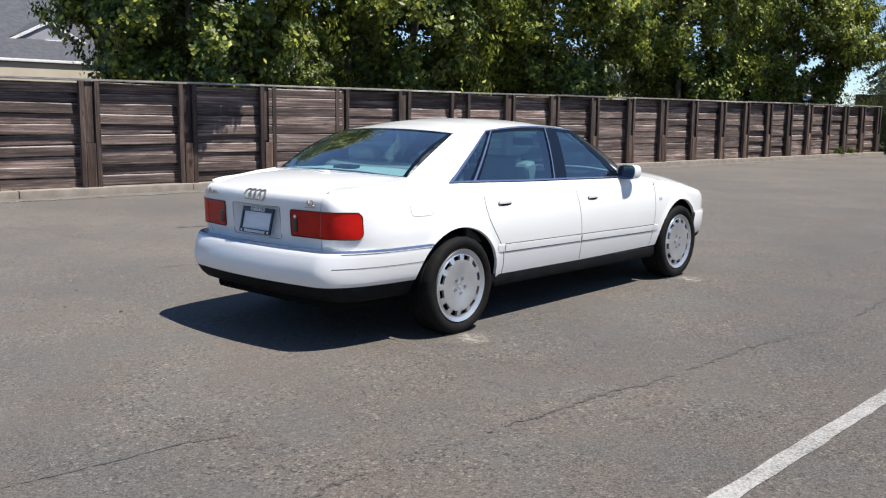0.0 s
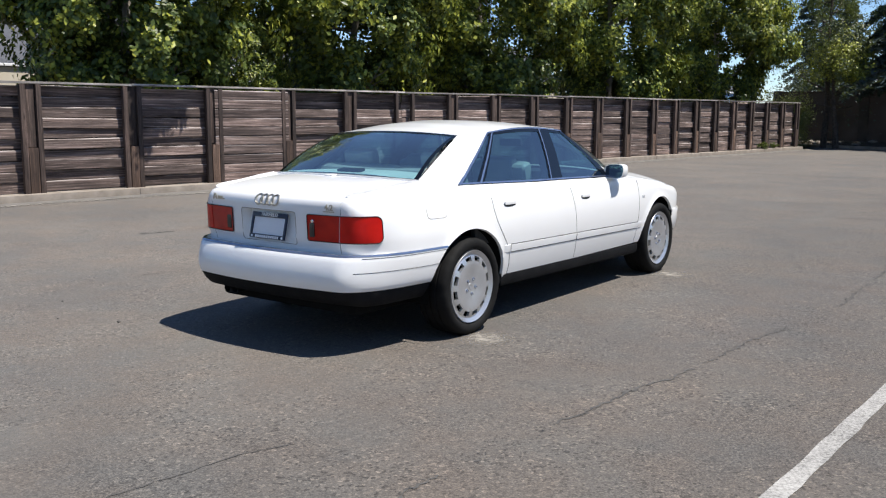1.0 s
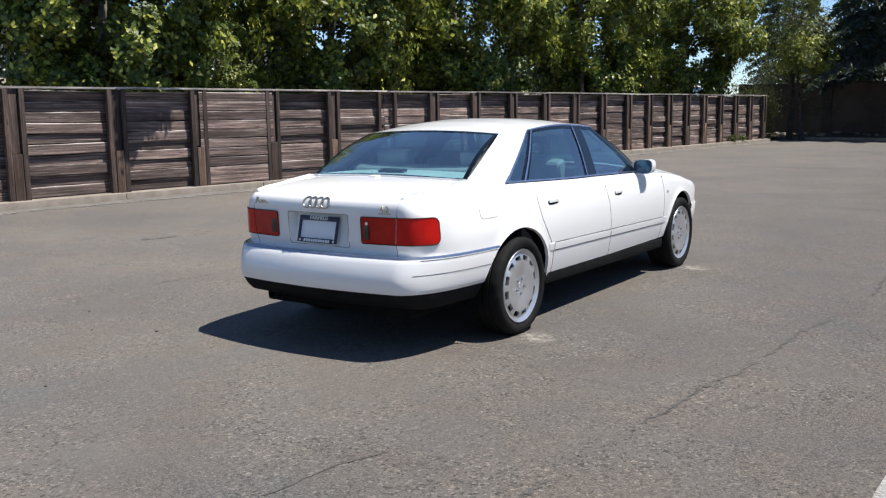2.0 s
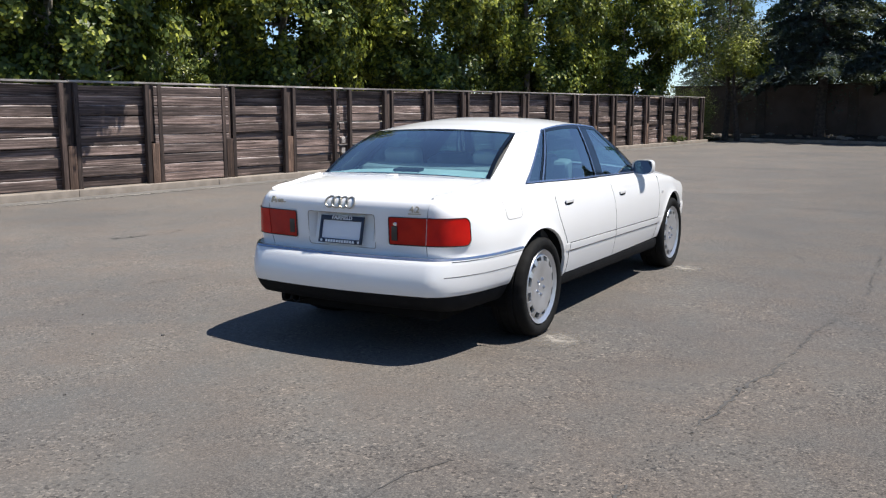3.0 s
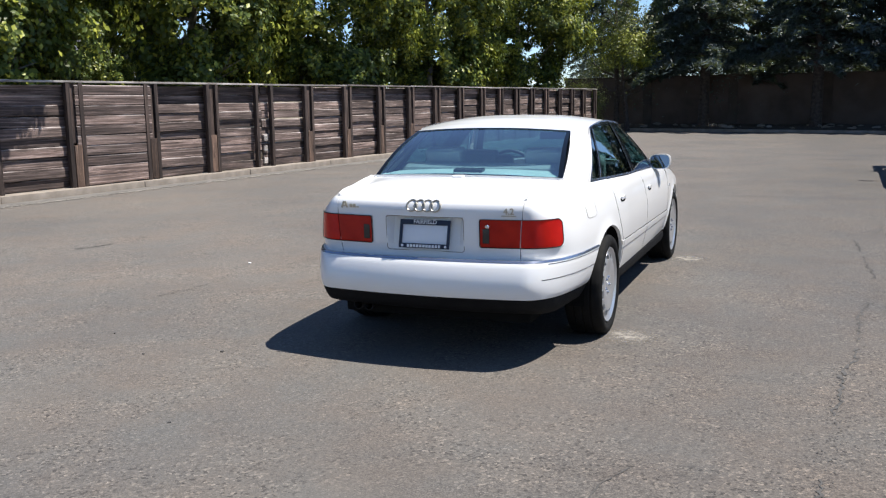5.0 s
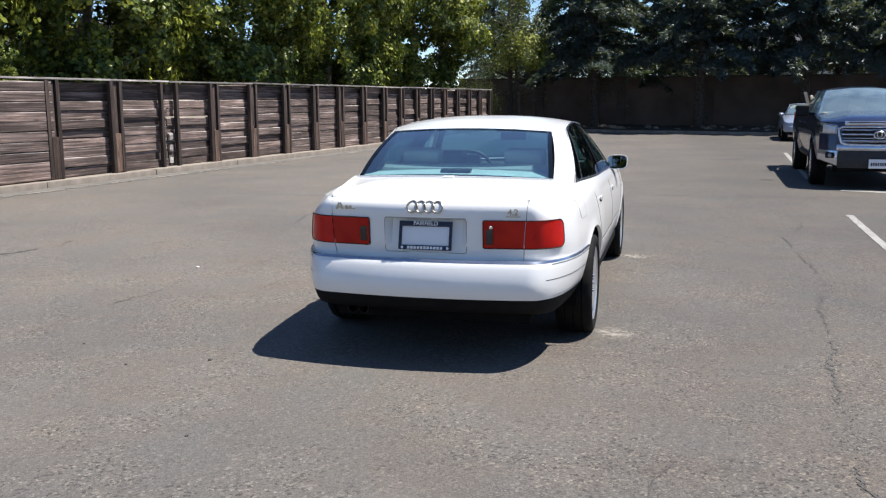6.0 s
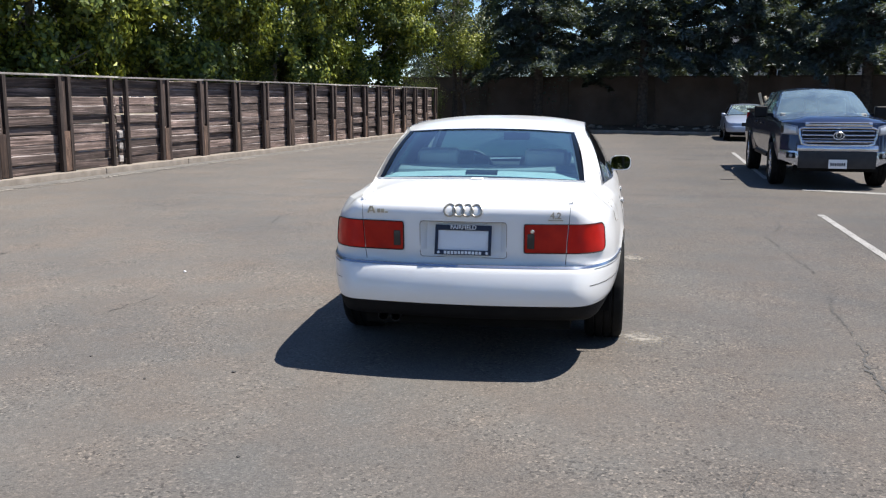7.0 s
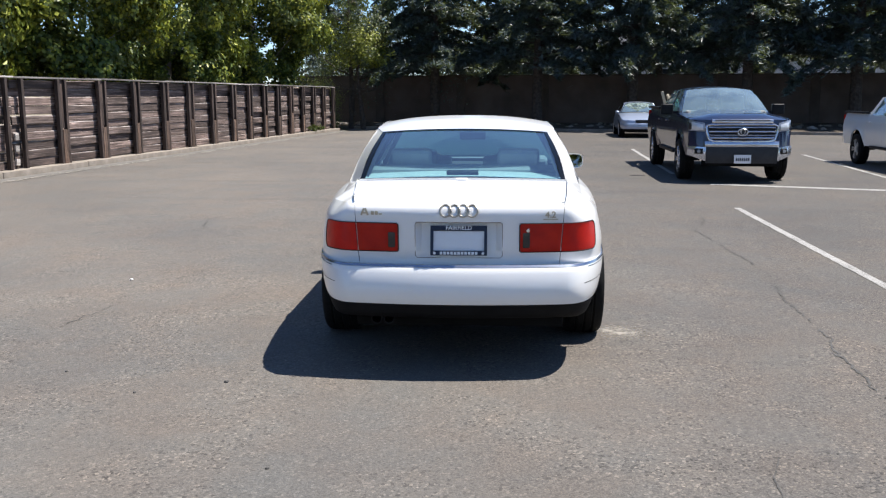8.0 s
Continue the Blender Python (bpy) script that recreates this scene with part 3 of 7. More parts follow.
def painted_line(name, a, b, width, label):
    a, b = Vector((*a, 0)), Vector((*b, 0))
    way = (b - a).normalized()
    side = Vector((-way.y, way.x, 0))
    n = max(4, int((b - a).length / 0.12))
    r = random.Random(n)
    rows = []
    for i in range(n + 1):
        p = a.lerp(b, i / n)
        w1, w2 = width / 2 + r.uniform(-0.006, 0.004), width / 2 + r.uniform(-0.006, 0.004)
        rows.append([(*(p + side * w1).xy, 0.004), (*(p - side * w2).xy, 0.004)])
    return tagged(link_mesh(name, bm_grid(rows), M_LINE), label, "parking line", kind="structure")


ground = build_ground()
painted_line("parking_line", (3.27, -2.6), (3.62, 6.77), 0.09, "worn white painted line on grey asphalt")
painted_line("parking_line", (4.08, 10.2), (11.0, 7.6), 0.24, "worn white painted cross line on asphalt")
painted_line("parking_line", (3.84, 12.3), (4.36, 20.9), 0.1, "worn white bay line beside the dark pickup")
painted_line("parking_line", (7.5, 9.8), (8.42, 18.4), 0.1, "worn white bay line beside the white pickup")

CRACKS = (
    (((2.12, -3.2), (2.15, -2.2), (2.21, -1.6), (2.25, -0.9), (2.33, -0.3), (2.41, 0.25), (2.45, 1.0), (2.6, 2.0), (2.62, 3.3), (2.55, 4.6)), 0.014, 0.016),
    (((1.2, -3.4), (1.3, -2.75), (1.34, -2.4), (1.43, -2.15)), 0.007, 0.006),
    (((-2.75, -0.1), (-2.6, 0.7), (-2.47, 1.3), (-2.45, 2.0)), 0.005, 0.012),
    (((-5.2, 1.7), (-5.0, 2.2), (-5.1, 2.7)), 0.035, 0.01),
    (((-3.4, 3.6), (-3.2, 4.4), (-3.35, 5.3), (-3.1, 6.3)), 0.008, 0.015),
    (((2.5, 4.6), (2.9, 5.6), (2.8, 7.0)), 0.008, 0.015),
)
for k, (pts, w, wob) in enumerate(CRACKS):
    tagged(link_mesh("asphalt_crack", ribbon(pts, w, 0.003, wob, 30 + k), M_CRACK), "dark ragged crack in the asphalt", "crack", kind="structure")


def pale_scuff(at, size, seed):
    """A dusty smudge where a tyre was turned on the spot."""
    r = random.Random(seed)
    bm = bmesh.new()
    rows = []
    for k in (0.02, 0.35, 0.7, 1.0):
        rows.append([(size * k * (1 + 0.25 * math.sin(3 * a + seed)) * math.cos(a), size * k * 1.25 * math.sin(a), 0.003) for a in np.linspace(0, 2 * math.pi, 24, endpoint=False)])
    bm_grid(rows, bm, close_u=True)
    ob = link_mesh("tyre_scuff", bm, M_DUST)
    ob.location = (at[0], at[1], 0)
    return tagged(ob, "pale dusty tyre scuff on the asphalt", "scuff", kind="structure")


pale_scuff((1.02, -0.06), 0.24, 1)
pale_scuff((1.03, 2.97), 0.24, 2)


def pebble(at, r, seed):
    bm = bmesh.new()
    bmesh.ops.create_icosphere(bm, subdivisions=2, radius=r)
    rr = random.Random(seed)
    for v in bm.verts:
        v.co *= rr.uniform(0.75, 1.15)
        v.co.z *= 0.6
    ob = link_mesh("pebble", bm, M_CRACK)
    ob.location = (*at, r * 0.4)
    return tagged(ob, "small dark stone lying on the asphalt", "stone", group="loose stones")


for k, at in enumerate(((-1.264, -1.232), (-1.7, -1.43), (-2.23, -1.08), (-0.76, -2.38))):
    pebble(at, 0.009 if k else 0.013, k)
chip = pebble((-2.87, 1.5), 0.016, 9)
chip.data.materials[0] = M_LETTER
tagged(chip, "small white stone chip lying on the asphalt", "stone")


def build_kerb():
    """Kerb stones along the fence, each a bevelled block, and the gutter before them."""
    kerb = tagged(empty("kerb"), "pale concrete kerb along the foot of the fence", "kerb", kind="structure")
    length = 3.0
    block = bm_box((0.52, length - 0.012, 0.24), (0, 0, 0), None, 0.018)
    stone = link_mesh("kerb_stone", block, M_CONCRETE, kerb)
    stone.matrix_world = fence_pose(-7.5, -0.01, 0.005)
    k = 1
    while -7.5 + k * length < 29.5:
        o = stone.copy()
        scene.collection.objects.link(o)
        r = random.Random(k)
        o.matrix_world = fence_pose(-7.5 + k * length, -0.01 + r.uniform(-0.008, 0.008), 0.005 + r.uniform(-0.004, 0.004))
        k += 1
    rows = []
    for i in range(55):
        s = -9 + i * 0.72
        rows.append([by_fence(s, 0.24, 0.012), by_fence(s, 0.62 + 0.02 * math.sin(i * 1.7), 0.005)])
    tagged(link_mesh("gutter", bm_grid(rows), M_GUTTER), "flat concrete gutter strip beside the kerb", "gutter", kind="structure")
    tagged(link_mesh("gutter_edge", ribbon([tuple(by_fence(s, 0.63).xy) for s in np.linspace(-6, 29, 26)], 0.055, 0.009, 0.004, 77), M_EDGE), "worn pale edge of the concrete gutter", "gutter", kind="structure")


build_kerb()


def build_fence():
    """Horizontal weathered boards behind pairs of posts, with a cap that overhangs."""
    fence = tagged(empty("fence"), "tall weathered dark brown wooden board fence", "fence")
    mid = [-9.9, -8.3, -6.7, -5.05, -3.4, -1.75, 0.03, 1.7, 3.45, 5.12, 6.8, 8.45, 10.1, 11.72, 13.32, 14.9, 16.5, 18.1, 19.55, 21.0, 22.42, 23.88, 25.33, 26.78, 28.25, 29.7]
    wide = {6.8: 0.52}
    foot, top = 0.12, 1.9
    post_bm = bm_box((0.085, 0.085, top - foot + 0.0), (0, 0, (top + foot) / 2), None, 0.008)
    post0 = link_mesh("post", post_bm, M_POST, fence)
    post0.matrix_world = fence_pose(mid[0] - 0.13, 0.0425)
    stub0 = link_mesh("post_foot", bm_box((0.07, 0.155, 0.75), (0, 0, 0.115 + 0.375), None, 0.008), M_STUB, fence)
    stub0.matrix_world = fence_pose(mid[0], 0.05)
    core0 = link_mesh("post_core", bm_box((0.04, 0.15, 1.02), (0, 0, 0.88 + 0.51), None, 0.005), M_POST, fence)
    core0.matrix_world = fence_pose(mid[0], 0.016)

    def again(ob, m):
        o = ob.copy()
        scene.collection.objects.link(o)
        o.matrix_world = m
        return o

    r = random.Random(3)
    for i, s in enumerate(mid):
        half = wide.get(s, 0.26) / 2
        if i:
            again(post0, fence_pose(s - half, 0.0425 + r.uniform(-0.008, 0.008)))
            if s not in wide:
                again(stub0, fence_pose(s, 0.05 + r.uniform(-0.01, 0.008), r.uniform(-0.06, 0.03)))
                again(core0, fence_pose(s, 0.016))
        again(post0, fence_pose(s + half, 0.0425 + r.uniform(-0.008, 0.008)))
    # boards, one mesh for each kind of edge, each a piece of its own
    count = 10
    tall = (top - foot - 0.03) / count
    kinds = []
    for k in range(6):
        rr = random.Random(50 + k)
        n = 9
        lo = [rr.uniform(-0.004, 0.003) for _ in range(n)]
        hi = [rr.uniform(-0.004, 0.003) for _ in range(n)]
        front, back = [], []
        rows = []
        for j in range(n):
            y = -0.5 + j / (n - 1)
            rows.append([(0.012, y, -tall * 0.495 + lo[j]), (0.019, y, -tall * 0.495 + lo[j] + 0.008), (0.019, y, tall / 2 + hi[j] - 0.016), (0.004, y, tall / 2 + hi[j] - 0.004), (-0.012, y, tall / 2 + hi[j] - 0.004), (-0.012, y, -tall * 0.495 + lo[j])])
        bm = bm_grid(rows, close_u=True)
        kinds.append(bm)
    meshes = []
    for bm in kinds:
        bmesh.ops.recalc_face_normals(bm, faces=bm.faces)
        me = bpy.data.meshes.new("board")
        bm.to_mesh(me)
        bm.free()
        me.materials.append(M_BOARD)
        meshes.append(me)
    for i in range(len(mid) - 1):
        a, b = mid[i], mid[i + 1]
        bay = b - a
        for k in range(count):
            o = new("board", meshes[r.randrange(6)])
            o.parent = fence
            z = foot + 0.015 + tall * (k + 0.5) + r.uniform(-0.012, 0.008)
            out = -0.078 + (0.014 if (k + i) % 2 else -0.012) + r.uniform(-0.018, 0.018)
            if k > 7:
                out -= 0.03
            if r.random() < 0.22 or (i in (9, 10) and k in (3, 4, 6)):
                out += 0.02
            if abs(a - 1.7) < 0.01:
                out = 0.055
            if abs(a - mid[10]) < 0.01 and k in (2, 5):
                z -= 0.018
            tip = r.uniform(-0.4, 0.4) if r.random() < 0.7 else r.uniform(-1.0, 1.0)
            lean = r.uniform(-4.5, 1.5)
            m = fence_pose((a + b) / 2, out, z) @ pose(0, 0, 0, tip, lean, 0)
            o.matrix_world = m @ Matrix.Diagonal((1, bay - 0.015, 1, 1))
        # dark sheet added behind the boards to keep daylight out of the open joints
        if i not in (9, 10):
            o = link_mesh("back_board", bm_box((0.02, bay - 0.02, top - foot - 0.08), (0, 0, 0), None, 0.004), M_POST, fence)
            o.matrix_world = fence_pose((a + b) / 2, -0.135, (top + foot) / 2)
    for k, z in enumerate((0.26, 0.52, 0.76)):
        ob = link_mesh("spacer_block", bm_box((0.04, 0.12, 0.13), (0, 0, 0), None, 0.006), M_CAPWOOD, fence)
        ob.matrix_world = fence_pose(6.86 + 0.01 * k, -0.015, z) @ pose(0, 0, 0, 4 * (k - 1), 0, 0)
    # the cap: long boards laid flat, in lengths
    s = mid[0] - 0.2
    for k, i in enumerate(range(0, len(mid) - 1, 2)):
        e = mid[min(i + 2, len(mid) - 1)] + (0.2 if i + 2 >= len(mid) - 1 else 0)
        bm = bm_box((0.155, e - s - 0.006, 0.036), (0, 0, 0), None, 0.005)
        ob = link_mesh("cap_board", bm, M_CAPWOOD, fence)
        ob.matrix_world = fence_pose((s + e) / 2, -0.002, top + 0.02 + r.uniform(0, 0.012)) @ pose(0, 0, 0, r.uniform(-0.3, 0.3), 0, 0)
        s = e
    return fence


WALL_A, WALL_B = Vector((-9.2, 40.2, 0)), Vector((31.0, 34.0, 0))


def build_wall():
    """The brown wall across the far end, with its piers and coping."""
    wall = tagged(empty("wall_back"), "brown masonry wall shaded by tall conifers", "wall", kind="structure")
    way = (WALL_B - WALL_A)
    length = way.length
    turn = math.degrees(math.atan2(way.y, way.x))
    base = pose(WALL_A.x, WALL_A.y, 0, 0, 0, turn)
    bays = 10
    step = length / bays
    for k in range(bays):
        panel = link_mesh("wall_panel", bm_box((step - 0.02, 0.18, 2.45), (step * (k + 0.5), 0, 1.225), None, 0.01), M_WALL, wall)
        panel.matrix_world = base
        pier = link_mesh("pier", bm_box((0.42, 0.3, 2.55), (step * k, 0, 1.275), None, 0.015), M_PILASTER, wall)
        pier.matrix_world = base
        cap = link_mesh("coping", bm_box((step - 0.43, 0.26, 0.07), (step * (k + 0.5), 0, 2.486), None, 0.012), M_PILASTER, wall)
        cap.matrix_world = base
    return wall


def build_planter():
    """A strip of bare soil under the conifers, with a low kerb."""
    rows = []
    r = random.Random(9)
    for i in range(40):
        t = i / 39
        a = Vector((-7.2, 38.1, 0)).lerp(Vector((30.0, 24.3, 0)), t)
        b = WALL_A.lerp(WALL_B, t)
        row = []
        for j in range(9):
            p = a.lerp(b, j / 8)
            row.append((p.x, p.y, 0.03 + (0.08 + r.uniform(-0.03, 0.06)) * min(1, j) + 0.018 * j))
        rows.append(row)
    tagged(link_mesh("planting_strip", bm_grid(rows), M_SOIL), "bare dark soil strip under the conifers", "soil", kind="structure")
    kerb = tagged(empty("kerb_back"), "low concrete kerb before the planted strip", "kerb", kind="structure")
    a, b = Vector((-7.2, 38.0, 0)), Vector((30.0, 24.2, 0))
    way = b - a
    n = 12
    turn = math.degrees(math.atan2(way.y, way.x))
    for k in range(n):
        p = a.lerp(b, (k + 0.5) / n)
        ob = link_mesh("kerb_stone", bm_box((way.length / n - 0.012, 0.16, 0.2), (0, 0, 0.02), None, 0.015), M_CONCRETE, kerb)
        ob.matrix_world = pose(p.x, p.y, 0, 0, 0, turn)
    # soil behind the fence
    rows = [[by_fence(s, -0.28, 0.1), by_fence(s, -3.2, 0.22), by_fence(s, -7, 0.25)] for s in (-14, -6, 2, 10, 18, 26, 34, 42)]
    tagged(link_mesh("yard_soil", bm_grid(rows), M_SOIL), "bare soil behind the wooden fence", "soil", kind="structure")


build_wall()
build_planter()


# ---- trees ----
def leaf_mesh(name, places, ways, sizes, material, slim=0.62, fold=0.25):
    """Many folded leaves as one mesh: each a pointed leaf of four triangles."""
    n = len(places)
    up = np.array(ways, dtype=float)
    up /= np.linalg.norm(up, axis=1)[:, None]
    rs = np.random.RandomState(11)
    side = np.cross(up, rs.normal(size=(n, 3)))
    side /= np.linalg.norm(side, axis=1)[:, None]
    other = np.cross(up, side)
    p = np.array(places, dtype=float)
    s = np.array(sizes, dtype=float)[:, None]
    tip, base = p + other * s * 0.5, p - other * s * 0.5
    left = p + side * s * slim * 0.5 + up * s * fold * 0.5
    right = p - side * s * slim * 0.5 + up * s * fold * 0.5
    verts = np.stack([base, left, tip, right], axis=1).reshape(-1, 3)
    me = bpy.data.meshes.new(name)
    me.vertices.add(4 * n)
    me.vertices.foreach_set("co", verts.ravel())
    idx = np.arange(n)[:, None] * 4
    tri = np.concatenate([idx + np.array([[0, 2, 1]]), idx + np.array([[0, 3, 2]])], axis=1).ravel()
    me.loops.add(6 * n)
    me.loops.foreach_set("vertex_index", tri.astype(np.int32))
    me.polygons.add(2 * n)
    me.polygons.foreach_set("loop_start", np.arange(0, 6 * n, 3, dtype=np.int32))
    me.polygons.foreach_set("loop_total", np.full(2 * n, 3, dtype=np.int32))
    me.update(calc_edges=True)
    me.materials.append(material)
    return me


def tree_skeleton(seed, height, spread, first, limbs=11):
    """Trunk and limbs as one mesh."""
    r = random.Random(seed)
    bm = bmesh.new()
    lean = Vector((r.uniform(-0.04, 0.04), r.uniform(-0.04, 0.04), 0))
    trunk = [Vector((0, 0, -0.1)) + lean * z * 2 + Vector((math.sin(z * 1.3 + seed) * 0.05, math.cos(z * 1.1) * 0.05, z)) for z in np.linspace(0, height * 0.86, 12)]
    bm_tube(trunk, [0.13 * (1 - 0.85 * i / 11) + 0.012 for i in range(12)], 9, bm)
    for k in range(limbs):
        f = first + (0.9 - first) * (k + r.random() * 0.6) / limbs
        at = trunk[min(11, int(f * 11))].lerp(trunk[min(11, int(f * 11) + 1)], (f * 11) % 1)
        a = k * 2.4 + r.uniform(-0.5, 0.5)
        reach = spread * (1.0 - 0.55 * abs(f - 0.35) / 0.6) * r.uniform(0.75, 1.1)
        rise = reach * r.uniform(0.25, 0.75)
        pts = [at + Vector((math.cos(a) * reach * t, math.sin(a) * reach * t, rise * t ** 1.4 + 0.08 * math.sin(t * 5 + k))) for t in np.linspace(0, 1, 6)]
        w = 0.05 * (1 - 0.6 * f) + 0.008
        bm_tube(pts, [w * (1 - 0.8 * i / 5) for i in range(6)], 6, bm)
        for j in range(3):
            b = a + r.uniform(-1.1, 1.1)
            q0 = pts[2 + j]
            ln = reach * r.uniform(0.25, 0.45)
            q = [q0 + Vector((math.cos(b) * ln * t, math.sin(b) * ln * t, ln * 0.35 * t)) for t in (0, 0.5, 1)]
            bm_tube(q, [w * 0.4, w * 0.28, w * 0.12], 5, bm)
    return bm


def broadleaf(seed, height, spread, first, leaves, low, leaf=0.11, sparse=0.0, fresh=0.38, mats=None, bark=None):
    """A leafy tree: one tapered skeleton, an upright crown of upswept sprigs with gaps between them."""
    tree = empty("tree")
    bm = tree_skeleton(seed, height, spread * 0.85, first)
    part("trunk", bm, bark or M_PALEBARK, tree)
    rs = np.random.RandomState(seed)
    old, young_mat = mats or (M_LEAF, M_LEAF2)
    shape = ((0.0, 0.56), (0.1, 0.74), (0.22, 0.88), (0.42, 1.0), (0.7, 0.86), (0.9, 0.5), (1.0, 0.15))
    clumps = []
    for k in range(int(170 * (spread / 3.1) ** 2 * (1 - sparse))):
        f, a = rs.random() ** 1.1, k * 2.399 + rs.uniform(-0.5, 0.5)
        reach = spread * lerp_table(shape, f) * rs.uniform(0.78, 1.06)
        clumps.append((np.array([math.cos(a) * reach, math.sin(a) * reach, low + 0.2 + (height - low - 0.4) * f]), rs.uniform(0.36, 0.6), rs.uniform(0.35, 1.65)))
    count = int(1020 * (spread / 3.1) * (1 - sparse))
    per = int(leaves / count)
    pts, ways, sizes, tips = [], [], [], []
    for k in range(count):
        c, rad, mood = clumps[k % len(clumps)]
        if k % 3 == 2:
            # the dim inside of the crown: fewer pale leaves put its shade into the colour
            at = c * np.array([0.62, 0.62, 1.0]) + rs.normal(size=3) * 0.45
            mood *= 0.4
        else:
            at = c + rs.normal(size=3) * rad * np.array([0.55, 0.55, 0.65])
        out = np.array([c[0], c[1], 0.0]) / (math.hypot(c[0], c[1]) + 1e-6)
        size = rs.uniform(0.7, 1.25)
        # a sprig: leaves round a short shoot that rises outwards
        shoot = out * 0.5 + np.array([0, 0, 0.7]) + rs.normal(size=3) * 0.35
        shoot /= np.linalg.norm(shoot)
        u = rs.uniform(-0.5, 0.5, per)
        q = shoot[None, :] * (u * 0.6 * size)[:, None] + rs.normal(size=(per, 3)) * (0.13 * size * (1.1 - np.abs(u)))[:, None]
        place_ = at + q
        place_[:, 2] = np.maximum(place_[:, 2], low - 0.12 + rs.uniform(0, 0.35, per))
        pts.append(place_)
        ways.append(out * 0.85 + np.array([0, 0, 0.3]) + (at - c) * 0.6 + q * 1.2 + rs.normal(size=(per, 3)) * 0.4)
        sizes.append(rs.uniform(0.66, 1.3, per) * leaf)
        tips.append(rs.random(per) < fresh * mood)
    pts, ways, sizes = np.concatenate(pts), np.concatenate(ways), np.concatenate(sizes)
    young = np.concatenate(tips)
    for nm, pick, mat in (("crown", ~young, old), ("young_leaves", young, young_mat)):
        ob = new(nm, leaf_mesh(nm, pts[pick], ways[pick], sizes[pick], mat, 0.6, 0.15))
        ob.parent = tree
    return tree


def conifer(seed, height, spread, low, needles):
    """A dark conifer with layered, drooping sprays."""
    tree = empty("conifer")
    r = random.Random(seed)
    rs = np.random.RandomState(seed)
    bm = bmesh.new()
    bm_tube([(0, 0, -0.1), (0.03, 0, height * 0.3), (0.0, 0.04, height * 0.7), (0, 0, height)], [0.26, 0.2, 0.1, 0.02], 10, bm)
    pts, ways, sizes = [], [], []
    branches = int(height * 9)
    for k in range(branches):
        f = (k + r.random()) / branches
        z = low + (height - low) * f
        a = k * 2.399 + r.uniform(-0.4, 0.4)
        reach = spread * (1 - f) ** 0.75 * r.uniform(0.55, 1.12) + 0.25
        droop = reach * r.uniform(0.12, 0.42)
        per = int(needles / branches * reach / (0.57 * spread))
        path = [Vector((math.cos(a) * reach * t, math.sin(a) * reach * t, z + 0.12 * reach * math.sin(t * 2.2) - droop * t * t)) for t in (0, 0.3, 0.6, 0.85, 1)]
        bm_tube(path, [0.035, 0.028, 0.02, 0.012, 0.005], 4, bm, caps=False)
        t = rs.uniform(0.12, 1.0, per) ** 0.7
        side = rs.normal(size=per) * 0.22 * reach * (1.05 - t)
        c, s = math.cos(a), math.sin(a)
        x = c * reach * t - s * side
        y = s * reach * t + c * side
        zz = z + 0.12 * reach * np.sin(t * 2.2) - droop * t * t - np.abs(side) * 0.35 + rs.normal(size=per) * 0.06 - rs.uniform(0, 0.12, per)
        pts.append(np.stack([x, y, zz], axis=1))
        ways.append(rs.normal(size=(per, 3)) * 0.5 + np.array([c * 0.2, s * 0.2, 0.9]))
        sizes.append(rs.uniform(0.16, 0.42, per))
    part("trunk", bm, M_BARK, tree)
    me = leaf_mesh("foliage", np.concatenate(pts), np.concatenate(ways), np.concatenate(sizes), M_NEEDLE, 0.24, 0.1)
    ob = new("foliage", me)
    ob.parent = tree
    return tree


def plant(proto, places, label, category, group):
    first = True
    for x, y, turn, size in places:
        m = pose(x, y, 0, 0, 0, turn) @ Matrix.Scale(size, 4)
        if first:
            proto.matrix_basis = m
            ob = proto
            first = False
        else:
            ob = copy_thing(proto, pose(x, y, 0, 0, 0, turn))
            ob.scale = (size, size, size)
        tagged(ob, label, category, group)


def tree_at(s, off, turn, size):
    p = by_fence(s, off)
    return (p.x, p.y, turn, size)


LEAFY = "leafy green broadleaf tree behind the wooden fence"
LEAFY_A = broadleaf(1, 9.0, 2.85, 0.17, 97000, 1.9, 0.14)
LEAFY_B = broadleaf(2, 9.4, 2.85, 0.18, 97000, 1.85, 0.14)
LEAFY_C = broadleaf(3, 9.8, 2.8, 0.2, 97000, 1.9, 0.14)
plant(LEAFY_A, [tree_at(1.65, -3.0, 0, 1.0), tree_at(4.3, -3.1, 215, 0.42), tree_at(13.6, -3.2, 130, 1.0)], LEAFY, "tree", "trees along the fence")
plant(LEAFY_B, [tree_at(7.6, -3.1, 0, 1.0), tree_at(28.6, -3.1, 70, 1.03)], LEAFY, "tree", "trees along the fence")
plant(LEAFY_C, [tree_at(20.7, -3.2, 0, 1.02)], LEAFY, "tree", "trees along the fence")


